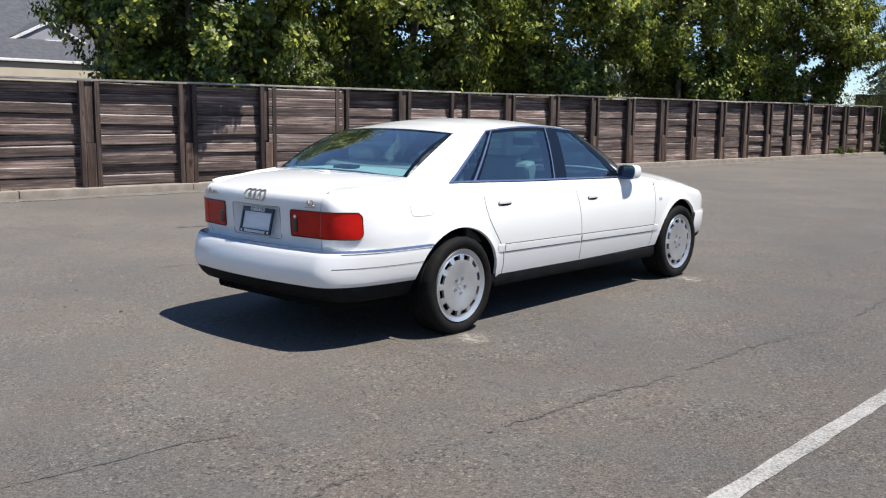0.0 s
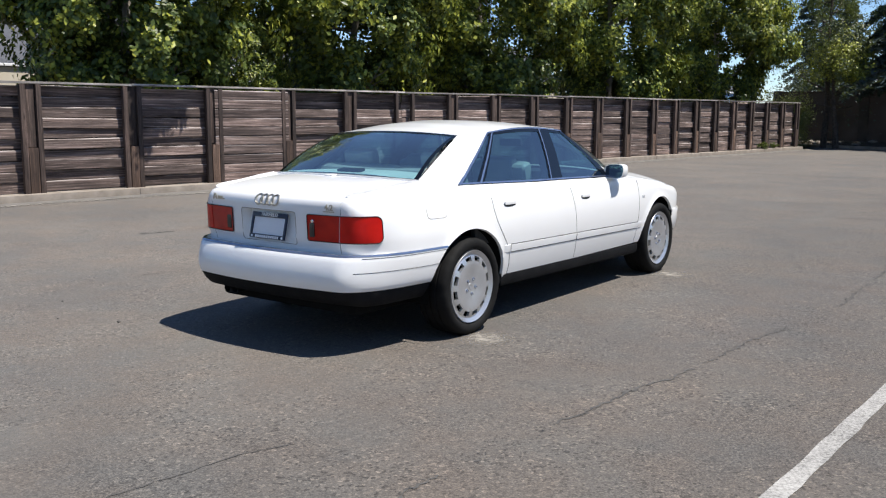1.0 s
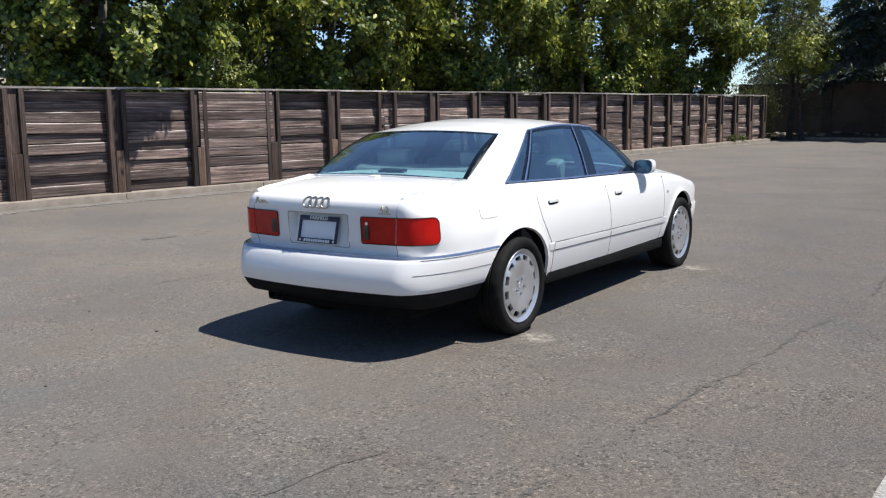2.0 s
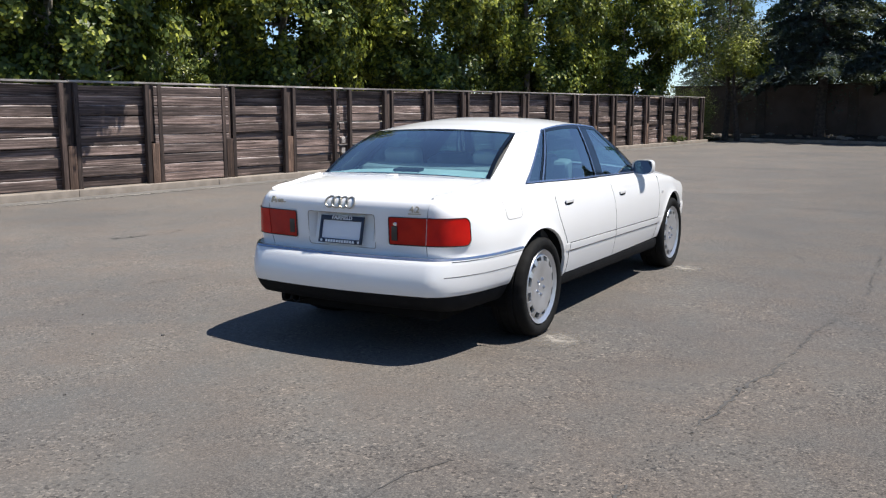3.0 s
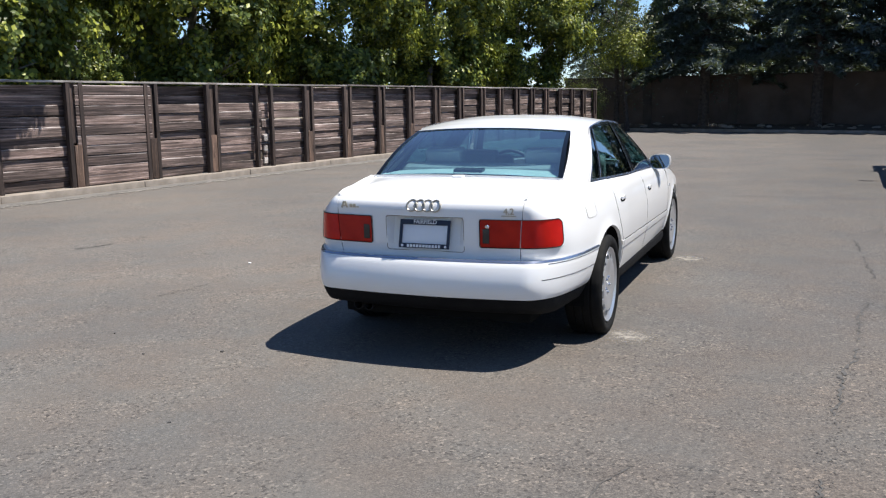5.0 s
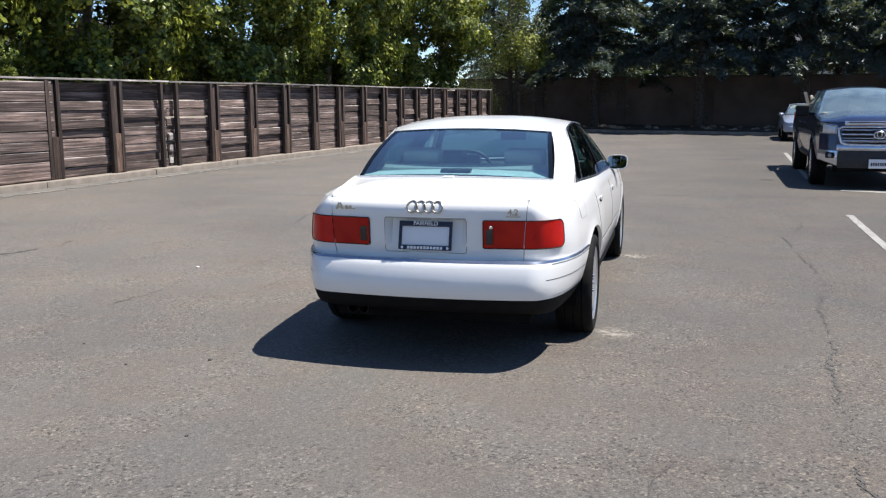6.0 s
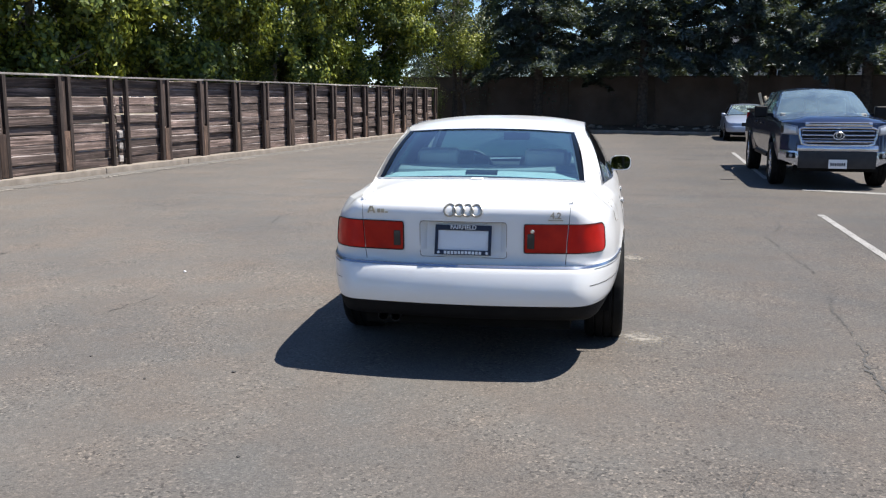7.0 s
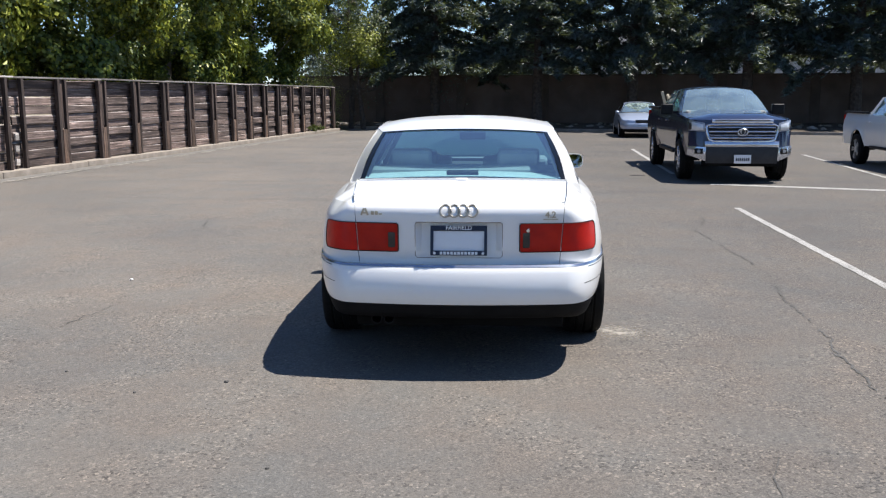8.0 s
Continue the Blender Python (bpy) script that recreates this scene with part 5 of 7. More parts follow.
    def corner(z, rad):
        """How far a rounded corner draws an end back at a height."""
        d = min(z - LAMP_LOW, LAMP_HIGH - z)
        return 0.0 if d >= rad else rad - math.sqrt(max(0.0, rad * rad - (rad - d) ** 2))

    inner_rows, outer_rows = [], []
    for k in range(19):
        z = LAMP_LOW + (LAMP_HIGH - LAMP_LOW) * (0.5 - 0.5 * math.cos(math.pi * k / 18))
        fine = resample([q for q in outline(z, tail_y(z), 3.8) if q.x > 0.25 and q.y < -0.6], 700)
        cut, start, stop = lid_x(z), LAMP_IN + corner(z, 0.012), LAMP_END - corner(z, 0.036)
        # proud of the body by a few millimetres
        lifted = []
        for a, b in zip(fine, fine[1:]):
            way = (b - a).normalized()
            lifted.append(a + Vector((way.y, -way.x, 0)) * 0.005)
        inner_rows.append(resample([q for q in lifted if start < q.x < cut - 0.002], 12))
        outer_rows.append(resample([q for q in lifted if q.x > cut + 0.001 and q.y < stop], 26))
    for rows, material in ((inner_rows, M_REDDARK), (outer_rows, M_RED)):
        bm = bm_grid(rows)
        bmesh.ops.recalc_face_normals(bm, faces=bm.faces)
        bm.normal_update()
        if sum(f.normal.y for f in bm.faces) > 0:
            bmesh.ops.reverse_faces(bm, faces=bm.faces)
        bm_edge_gap(bm, 0.001, 0.02)
        for ob in pair(bm, "tail_lamp", material, "ribbed red plastic tail lamp"):
            sgn = 1 if ob.data.vertices[0].co.x > 0 else -1
            if material is M_REDDARK:
                y = tail_y(0.77) + 0.142 * 0.38 ** 2
                part("reversing_lamp", bm_box((0.04, 0.008, 0.085), (sgn * 0.375, y - 0.006, 0.755), None, 0.006), M_SMOKE, ob)
    loop = inner_rows[-1] + outer_rows[-1] + [r[-1] for r in outer_rows[-2:0:-1]] + outer_rows[0][::-1] + inner_rows[0][::-1] + [r[0] for r in inner_rows[1:]]
    for sgn in (1, -1):
        part("lamp_rim", bm_tube([Vector((sgn * q.x, q.y - 0.001, q.z)) for q in loop], 0.0028, 6, None, False), M_BLACK, car)
    # key lock in the right lamp
    part("lock", bm_lathe([(-0.012, 0.0), (-0.012, 0.009), (-0.008, 0.012), (0, 0.012)], 18, "Y", None, (0.383, tail_y(0.8) + 0.142 * 0.383 ** 2 - 0.004, 0.81)), M_CHROME, trunk)
    side.free()

    # roof
    rows = []
    for k in range(25):
        t = k / 24
        y = 0.27 + (1.62 - 0.27) * t
        if y < 0.545:
            u = (y - 0.27) / 0.275
            e = GLASS_TR.lerp(Q_TOP, u) + Vector((0.002, -0.001, 0.002))
        else:
            e = rail(y) + Vector((0.002, 0, 0.003))
            if t > 0.9:
                e = e.lerp(W_TOP, (t - 0.9) / 0.1)
        zc = lerp_table(((0.27, 1.3285), (0.4, 1.355), (0.62, 1.386), (0.9, 1.403), (1.25, 1.398), (1.65, 1.366)), y)
        ym = y + (-0.035 * (1 - t) ** 3 - 0.1 * t ** 3)
        rows.append(bowed(e.x, e.y, ym, e.z, zc, 16, 2.1 + 0.4 * min(1, t * 3)))
    roof_rows = rows
    bm = bm_grid(full(rows))
    bm_shell(bm, 0.004)
    part("roof", bm, paint, car)

    # pillars
    base = [GLASS_BR.lerp(Q_TIP, k / 10) for k in range(11)]
    head = [GLASS_TR.lerp(Q_TOP, k / 10) for k in range(11)]
    rows = ruled(base, head, 12, -0.019)
    if (rows[0][0] - base[0]).length < 0.01:
        rows = [[q + (q - r).normalized() * 0.01 + Vector((0.001, 0, 0)) for q, r in zip(base, rows[1])]] + list(rows)
    bm = bm_grid(rows)
    bmesh.ops.recalc_face_normals(bm, faces=bm.faces)
    bm.normal_update()
    pair(bm, "rear_pillar", paint)
    base = [A_FOOT.lerp(W_FOOT, k / 4) for k in range(5)]
    head = [A_TOP.lerp(W_TOP, k / 4) for k in range(5)]
    pair(bm_grid(ruled(base, head, 10, 0.01)), "front_pillar", paint)

    for base, head in ((GLASS_BR, GLASS_TR), (A_FOOT, A_TOP)):
        b2, h2 = (Q_TIP, Q_TOP) if base is GLASS_BR else (W_FOOT, W_TOP)
        inset = Vector((0.035, 0, 0.02))
        rows = ruled([base.lerp(b2, k / 4) - inset for k in range(5)], [head.lerp(h2, k / 4) - inset for k in range(5)], 6)
        pair(bm_grid(rows), "pillar_lining", M_DASH)

    # rear window with its black border, heater lines too fine to see
    lower = bowed(GLASS_BR.x, GLASS_BR.y, -0.36, GLASS_BR.z, 1.037)
    upper = bowed(GLASS_TR.x, GLASS_TR.y, 0.235, GLASS_TR.z, 1.324, 14, 2.2)
    sheet = full([[a.lerp(b, k / 14) + Vector((0, -0.018, 0.024)) * math.sin(math.pi * k / 14) for a, b in zip(lower, upper)] for k in range(15)])
    rear_pane = part("rear_window", bm_grid(sheet), M_GLASS, car, "green-tinted rear window with a black border")
    rear_pane.visible_shadow = False

    def border(sheet, inset_u, inset_v, lift, name, parent, material=M_GLOSSBLACK):
        """A frame that follows the sheet's four edges."""
        nr, nc = len(sheet), len(sheet[0])

        def at(u, v):
            i, j = min(nr - 2, int(v * (nr - 1))), min(nc - 2, int(u * (nc - 1)))
            fu, fv = u * (nc - 1) - j, v * (nr - 1) - i
            p = sheet[i][j].lerp(sheet[i][j + 1], fu).lerp(sheet[i + 1][j].lerp(sheet[i + 1][j + 1], fu), fv)
            return p + lift

        outer, inner_ = [], []
        n = 24
        for k in range(n):
            outer.append(at(k / n, 0)); inner_.append(at(inset_u + (1 - 2 * inset_u) * k / n, inset_v))
        for k in range(n):
            outer.append(at(1, k / n)); inner_.append(at(1 - inset_u, inset_v + (1 - 2 * inset_v) * k / n))
        for k in range(n):
            outer.append(at(1 - k / n, 1)); inner_.append(at(1 - inset_u - (1 - 2 * inset_u) * k / n, 1 - inset_v))
        for k in range(n):
            outer.append(at(0, 1 - k / n)); inner_.append(at(inset_u, 1 - inset_v - (1 - 2 * inset_v) * k / n))
        bm = bm_grid([outer, inner_], close_u=True)
        bmesh.ops.recalc_face_normals(bm, faces=bm.faces)
        return part(name, bm, material, parent)

    border(sheet, 0.022, 0.03, Vector((0, -0.002, 0.003)), "window_border", rear_pane)
    # windscreen
    lower = bowed(W_FOOT.x, W_FOOT.y, 2.5, W_FOOT.z, 0.99)
    upper = bowed(W_TOP.x, W_TOP.y, 1.52, W_TOP.z, 1.366, 14, 2.8)
    sheet = full([[a.lerp(b, k / 12) + Vector((0, 0.02, 0.03)) * math.sin(math.pi * k / 12) for a, b in zip(lower, upper)] for k in range(13)])
    screen = part("windscreen", bm_grid(sheet), glass, car)
    screen.visible_shadow = False
    border(sheet, 0.02, 0.03, Vector((0, 0.002, 0.003)), "window_border", screen)

    # hood
    outer = [p for p in top_edge if p.y > 2.19]
    inner_s = follow([Vector((W_FOOT.x + 0.02, W_FOOT.y + 0.0, 0.945))] + [Vector((p.x, p.y + 0.03, p.z - 0.015)) for p in reversed(lower)], len(outer), outer)
    bm = bm_grid(deck(outer, inner_s, 14, 1.7, 0.02))
    both = bm_join(bm.copy(), bm_mirror(bm))
    bm.free()
    bmesh.ops.remove_doubles(both, verts=both.verts, dist=0.0008)
    part("hood", both, paint, car)

    # side windows, their posts and bright edges
    for mirrored in (False, True):
        def put(name, rows, material, parent, label="", thick=0.0):
            bm = bm_grid(rows)
            if thick:
                bm_shell(bm, thick)
            if mirrored:
                bm2 = bm_mirror(bm)
                bm.free()
                bm = bm2
            ob = part(name, bm, material, parent, label)
            return ob

        k = 1 if mirrored else 0
        rd, fd = doors[0][k], doors[1][k]
        quarter_pane = put("quarter_window", side_glass_sheet((0.05, 0.222), (0.562, 0.598)), M_SIDEGLASS, car, "small tinted rear quarter window")
        pane_r = put("door_window", side_glass_sheet((0.29, 1.12), (0.625, 1.275), 12), M_SIDEGLASS, rd, "tinted rear door window")
        pane_f = put("door_window", side_glass_sheet((1.28, 2.06), (1.42, 1.615), 12), M_SIDEGLASS, fd, "tinted front door window")
        for pane in (quarter_pane, pane_r, pane_f):
            pane.visible_shadow = False
        put("window_post", side_glass_sheet((0.215, 0.298), (0.59, 0.64), 2, 6, 0.002), M_GLOSSBLACK, rd)
        put("window_post", side_glass_sheet((0.243, 0.266), (0.604, 0.622), 2, 6, 0.006), M_STRIP, rd, "bright divider strip")
        put("window_post", side_glass_sheet((1.1, 1.29), (1.262, 1.43), 3, 6, 0.003), M_GLOSSBLACK, car, "black door post")
        put("window_post", side_glass_sheet((1.115, 1.13), (1.275, 1.29), 2, 6, 0.007), M_STRIP, car, "bright strip on the door post")
        # each post has a dark lining that stands into the cabin
        for yb, yt, deep in (((0.035, 0.07), (0.553, 0.578), 0.04), ((0.24, 0.29), (0.6, 0.632), 0.03), ((1.105, 1.285), (1.267, 1.425), 0.07)):
            near_ = side_glass_sheet(yb, yt, 1, 6, -0.002)
            deep_ = side_glass_sheet(yb, yt, 1, 6, -deep)
            put("post_lining", [[a[0], b[0], b[1], a[1]] for a, b in zip(near_, deep_)], M_VALANCE, car)
        put("window_top_frame", side_glass_sheet((0.03, 2.08), (0.55, 1.63), 24, 2, 0.003, 0.93, 1.0), M_GLOSSBLACK, car)
        put("window_front_frame", side_glass_sheet((1.99, 2.09), (1.585, 1.63), 2, 8, 0.004), M_GLOSSBLACK, fd)
        put("pillar_edge", side_glass_sheet((-0.03, 0.016), (0.512, 0.544), 2, 8, 0.003), paint, car)
        put("window_rear_frame", side_glass_sheet((0.012, 0.052), (0.54, 0.562), 2, 8, 0.005), M_STRIP, car, "bright window surround")
        put("roof_strip", side_glass_sheet((0.02, 2.09), (0.545, 1.63), 30, 1, 0.006, 0.985, 1.015), M_STRIP, car, "bright strip over the side windows")
        put("belt_strip", side_glass_sheet((0.02, 2.09), (0.545, 1.63), 30, 1, 0.007, 0.0, 0.028), M_STRIP, car, "bright strip under the side windows")

    # protective strip along the doors and the wings
    def strip_rows(y0, y1, proud=0.012, grow=0.0):
        rows = []
        n = max(2, int((y1 - y0) / 0.06))
        for i in range(n + 1):
            y = y0 + (y1 - y0) * i / n
            lo, hi = 0.506 - 0.018 * y - grow, 0.564 - 0.018 * y + grow
            pts = []
            for f, out in ((0.0, 0.0), (0.08, 1.0), (0.5, 1.15), (0.92, 1.0), (1.0, 0.0)):
                z = lo + (hi - lo) * f
                pts.append(Vector((side_x(y, z) - 0.004 + (proud + 0.004) * out, y, z)))
            rows.append(pts)
        return rows

    for (y0, y1), owner in (((0.45, 1.395), doors[0]), ((1.408, 2.525), doors[1])):
        bm = bm_grid(strip_rows(y0, y1, 0.0045))
        for k in (0, 1):
            part("side_strip", bm_mirror(bm) if k else bm.copy(), paint, owner[k])
        bm.free()
        bm = bm_grid(strip_rows(y0, y1, 0.0026, 0.0055))
        for k in (0, 1):
            part("strip_seal", bm_mirror(bm) if k else bm.copy(), M_BLACK, owner[k])
        bm.free()
    pair(bm_grid(strip_rows(2.535, 2.61, 0.0045)), "side_strip", paint)
    pair(bm_grid(strip_rows(0.375, 0.44, 0.0045)), "side_strip", paint)

    # black sill
    rows = []
    for i in range(40):
        y = 0.33 + (2.62 - 0.33) * i / 39
        hi = 0.352 - 0.014 * y
        rows.append([Vector((side_x(y, 0.33) + d, y, hi - f * 0.1)) for f, d in ((0.0, -0.012), (0.05, 0.004), (0.5, 0.006), (0.85, -0.01), (1.0, -0.05))])
    pair(bm_grid(rows), "sill", M_VALANCE, "grey-black plastic sill")

    # rear bumper: cover, dark skirt below it, bright line above it
    def bumper(levels, tail=True):
        rows = []
        for z, off, wide in levels:
            if tail:
                end = -math.sqrt(max(0.0, ARCH_R ** 2 - (z - HUB_Z) ** 2)) - 0.004
                rows.append([p for p in outline(z, -1.03 - off, 3.9, wide, None, end, 0.03, 8)])
            else:
                rows.append([p for p in outline(z, -1.0, 3.9 + off, wide, 3.34, None)])
        n = min(len(r) for r in rows)
        return bm_grid(full([r[:n] if tail else list(reversed(r))[:n] for r in rows]))

    def ease(bm):
        bmesh.ops.recalc_face_normals(bm, faces=bm.faces)
        return bm

    cover = bumper(((0.612, -0.08, -0.03), (0.622, -0.02, 0.0), (0.617, 0.002, 0.007), (0.604, 0.016, 0.0125), (0.58, 0.028, 0.014), (0.55, 0.039, 0.015), (0.517, 0.048, 0.015), (0.485, 0.053, 0.0145), (0.455, 0.052, 0.0135), (0.43, 0.045, 0.012), (0.408, 0.036, 0.008), (0.402, 0.02, 0.002)))
    rear_bumper = part("rear_bumper", ease(cover), paint, car)
    skirt = bumper(((0.405, 0.02, 0.0), (0.40, 0.026, 0.002), (0.352, -0.006, -0.006), (0.316, -0.048, -0.018), (0.3, -0.1, -0.035), (0.304, -0.21, -0.09)))
    part("bumper_skirt", ease(skirt), M_VALANCE, rear_bumper, "grey-black plastic bumper skirt")
    bright = bumper(((0.6225, -0.03, 0.001), (0.6246, -0.012, 0.003), (0.6236, 0.0, 0.0085), (0.612, 0.0105, 0.0135)))
    part("bright_strip", ease(bright), M_STRIP, rear_bumper, "bright strip along the bumper's upper edge")
    # thin dark joints on the bumper's flanks
    rows = [[p for p in outline(z, -1.0795, 3.9, 0.0168, None, -0.34) if p.x > 0.68] for z in (0.515, 0.5185)]
    for k in (0, 1):
        bm = bm_grid(rows)
        part("joint_line", bm_mirror(bm) if k else bm, M_BLACK, rear_bumper)
    rows = [[p for p in outline(z, -1.0495, 3.9, 0.0150, None, -0.27) if p.x > 0.72] for z in (0.6, 0.604)]
    for k in (0, 1):
        bm = bm_grid(rows)
        part("joint_line", bm_mirror(bm) if k else bm, M_BLACK, rear_bumper)

    front = bumper(((0.56, -0.02, 0.0), (0.565, 0.02, 0.008), (0.55, 0.04, 0.014), (0.45, 0.05, 0.016), (0.375, 0.045, 0.014), (0.355, 0.03, 0.006)), False)
    front_bumper = part("front_bumper", ease(front), paint, car)
    lip = bumper(((0.358, 0.03, 0.004), (0.32, 0.02, -0.004), (0.285, -0.02, -0.03), (0.275, -0.1, -0.06)), False)
    part("bumper_skirt", ease(lip), M_VALANCE, front_bumper)
    for sgn in (1, -1):
        lampbm = bm_box((0.30, 0.1, 0.13), (0, 0, 0), Matrix.Rotation(radians(-38 * sgn), 4, "Z"), 0.02)
        ob = part("headlamp", lampbm, M_LAMP, car, "clear headlamp at the front corner")
        ob.location = (sgn * 0.64, 3.66, 0.645)
        part("indicator", bm_box((0.05, 0.09, 0.12), (sgn * 0.765, 3.535, 0.65), Matrix.Rotation(radians(-60 * sgn), 4, "Z"), 0.012), M_SMOKE, car)
        part("side_marker", bm_box((0.006, 0.045, 0.022), (sgn * (side_x(2.62, 0.75) + 0.003), 2.62, 0.735), None, 0.002), M_LAMP, car)
    part("grille", bm_box((0.62, 0.05, 0.14), (0, 3.83, 0.64), None, 0.02), trim, car)

    # fuel flap: a flush rounded panel on the right wing
    def body_x(y, z):
        part_way = (z - 0.325) / (lerp_table(Z_TOP, y) - 0.325)
        return side_x(y, z) - roll_in(y) * max(0.0, (part_way - 0.86) / 0.14) ** 2.4

    def flap_spot(y, z, lift):
        return Vector((body_x(y, z) + lift, y, z))

    edge_line = []
    for k in range(41):
        a = 2 * math.pi * k / 40
        ca, sa = math.cos(a), math.sin(a)
        edge_line.append((-0.325 + 0.092 * math.copysign(abs(ca) ** 0.34, ca), 0.862 + 0.06 * math.copysign(abs(sa) ** 0.34, sa)))
    rows = [[flap_spot(-0.325 + (y + 0.325) * f, 0.862 + (z - 0.862) * f, 0.0014) for y, z in edge_line[:-1]] for f in (0.01, 0.35, 0.7, 1.0)]
    bm = bm_grid(rows, close_u=True)
    bmesh.ops.recalc_face_normals(bm, faces=bm.faces)
    flap = part("fuel_flap", bm, paint, car)
    part("fuel_flap_gap", bm_tube([flap_spot(y, z, 0.0005) for y, z in edge_line], 0.0015, 5, None, False), M_CONCRETE, flap)

    # door handles: a flush plate over a dark recess
    for (y0, y1, z), owner in (((0.38, 0.53, 0.829), doors[0]), ((1.48, 1.62, 0.803), doors[1])):
        for k in (0, 1):
            sgn = -1 if k else 1
            x = side_x((y0 + y1) / 2, z)
            shape = [(y0, z + 0.012), (y1, z + 0.016), (y1 - 0.012, z - 0.006), (y1 - 0.05, z - 0.012), (y0 + 0.05, z - 0.012), (y0 + 0.012, z - 0.006)]
            bm = bm_prism(shape, x - 0.01, x + 0.004, "X")
            if k:
                b2 = bm_mirror(bm)
                bm.free()
                bm = b2
            handle = part("door_handle", bm, M_VALANCE, owner[k], "dark recessed door handle")
            grip = bm_box((0.012, y1 - y0 - 0.01, 0.022), (sgn * (x + 0.0015), (y0 + y1) / 2, z + 0.014), None, 0.004)
            ob = part("handle_grip", grip, paint, owner[k])

    # mirrors
    for sgn, mid in ((1, 0.9), (-1, 0.865)):
        pts = []
        for k in range(9):
            t = k / 8
            y = 2.02 + 0.17 * t
            s = math.sqrt(max(0.0, 1 - (max(0, t - 0.25) / 0.78) ** 2.4))
            ring = []
            for a in range(20):
                ang = 2 * math.pi * a / 20
                cx, cz = math.cos(ang), math.sin(ang)
                rx = 0.088 * s * math.copysign(abs(cx) ** 0.6, cx)
                rz = 0.062 * s * math.copysign(abs(cz) ** 0.6, cz)
                ring.append((sgn * (mid + rx), y, 0.985 + rz + 0.004 * cx))
            pts.append(ring)
        bm = bm_grid(pts, close_u=True)
        bmesh.ops.recalc_face_normals(bm, faces=bm.faces)
        housing = part("door_mirror", bm, paint, car, "white door mirror housing")
        disc = [Vector((p[0], p[1] + 0.008 + 0.1 * (p[2] - 0.985), p[2])) for p in pts[0]]
        c = Vector((sgn * mid, 2.028, 0.985))
        bm = bm_grid([[c.lerp(p, 0.9) for p in disc], [c.lerp(p, 0.02) for p in disc]], close_u=True)
        part("mirror_glass", bm, M_MIRROR, housing)
        bm = bm_grid([[c.lerp(p, 1.0) + Vector((0, -0.006, 0)) for p in disc], [c.lerp(p, 0.9) for p in disc]], close_u=True)
        part("mirror_rim", bm, paint, housing)
        part("mirror_foot", bm_prism([(2.03, 0.93), (2.15, 0.93), (2.12, 0.99), (2.05, 1.0)], sgn * 0.80, sgn * 0.87, "X", 0.004), M_BLACK, housing)

    # number plate in its frame
    yp = tail_y(0.75) - 0.006
    plate = part("number_plate", bm_box((0.3, 0.004, 0.145), (0, yp, 0.752), None, 0.001), M_PLATE, car, "blank white number plate")
    bm = bmesh.new()
    for size, at in (((0.316, 0.01, 0.03), (0, yp - 0.005, 0.822)), ((0.316, 0.01, 0.027), (0, yp - 0.005, 0.684)), ((0.017, 0.0099, 0.118), (-0.1495, yp - 0.005, 0.753)), ((0.017, 0.0099, 0.118), (0.1495, yp - 0.005, 0.753))):
        bm_box(size, at, None, 0.002, bm)
    part("plate_frame", bm, M_PLATEFRAME, plate, "dark blue plate frame with white lettering")
    if badges:
        text_part("plate_lettering", "FAIRFIELD", 0.033, pose(0, yp - 0.0112, 0.8235, 90, 0, 0), M_LETTER, plate)
        bm = bmesh.new()
        for k in range(11):
            bm_box((0.0145, 0.001, 0.0165), (-0.0975 + 0.0195 * k, yp - 0.0106, 0.683), None, 0, bm)
        part("plate_lettering", bm, M_LETTER, plate, "white lettering along the plate frame")
        for sgn in (1, -1):
            part("frame_emblem", bm_lathe([(-0.0112, 0.0), (-0.0112, 0.008), (-0.009, 0.0088)], 14, "Y", None, (sgn * 0.135, yp, 0.683)), M_LETTER, plate)
        # emblem: four linked rings, and the two badges
        emblem = empty("emblem")
        emblem.parent = car
        for k in range(4):
            cx = -0.0735 + 0.049 * k
            ring = [(cx + 0.031 * math.cos(a), tail_y(0.919 + 0.031 * math.sin(a)) - 0.004 - 0.002 * (k % 2), 0.919 + 0.031 * math.sin(a)) for a in np.linspace(0, 2 * math.pi, 29)]
            part("ring", bm_tube(ring, 0.0054, 8, None, False), M_GOLDEN, emblem)
        emblem["label"] = "four linked bright metal rings"
        bx = bmesh.new()
        for size, at, turn in (((0.011, 0.005, 0.042), (-0.538, 0, 0.911), -22), ((0.011, 0.005, 0.042), (-0.516, 0, 0.911), 22), ((0.024, 0.004, 0.008), (-0.527, 0, 0.904), 0)):
            bm_box(size, (at[0], -0.951, at[2]), Matrix.Rotation(radians(-turn), 4, "Y"), 0.001, bx)
        for k in range(3):
            bm_box((0.018, 0.005, 0.022 if k < 2 else 0.008), (-0.482 + 0.022 * k, -0.955, 0.905 if k < 2 else 0.898), None, 0.002, bx)
        part("model_badge", bx, M_GOLDEN, car, "small bright metal badge")
        part("badge_bar", bm_box((0.082, 0.003, 0.006), (0.508, -0.9575, 0.873), Matrix.Rotation(radians(9), 4, "Z"), 0.001), M_GOLDEN, car)
        text_part("engine_badge", "4.2", 0.05, pose(0.508, -0.957, 0.897, 90, 0, 9), M_GOLDEN, car, 0.002)
    tip = Vector((0, yp, 0.676))
    plate.matrix_basis = Matrix.Translation(tip + Vector((0, 0.002, 0))) @ Matrix.Rotation(radians(-13.5), 4, "X") @ Matrix.Translation(-tip)
    # washer nozzle, brake lamp
    part("lid_nozzle", bm_box((0.07, 0.05, 0.012), (0.0, -0.405, 1.043), Matrix.Rotation(radians(8), 4, "X"), 0.005), paint, trunk)
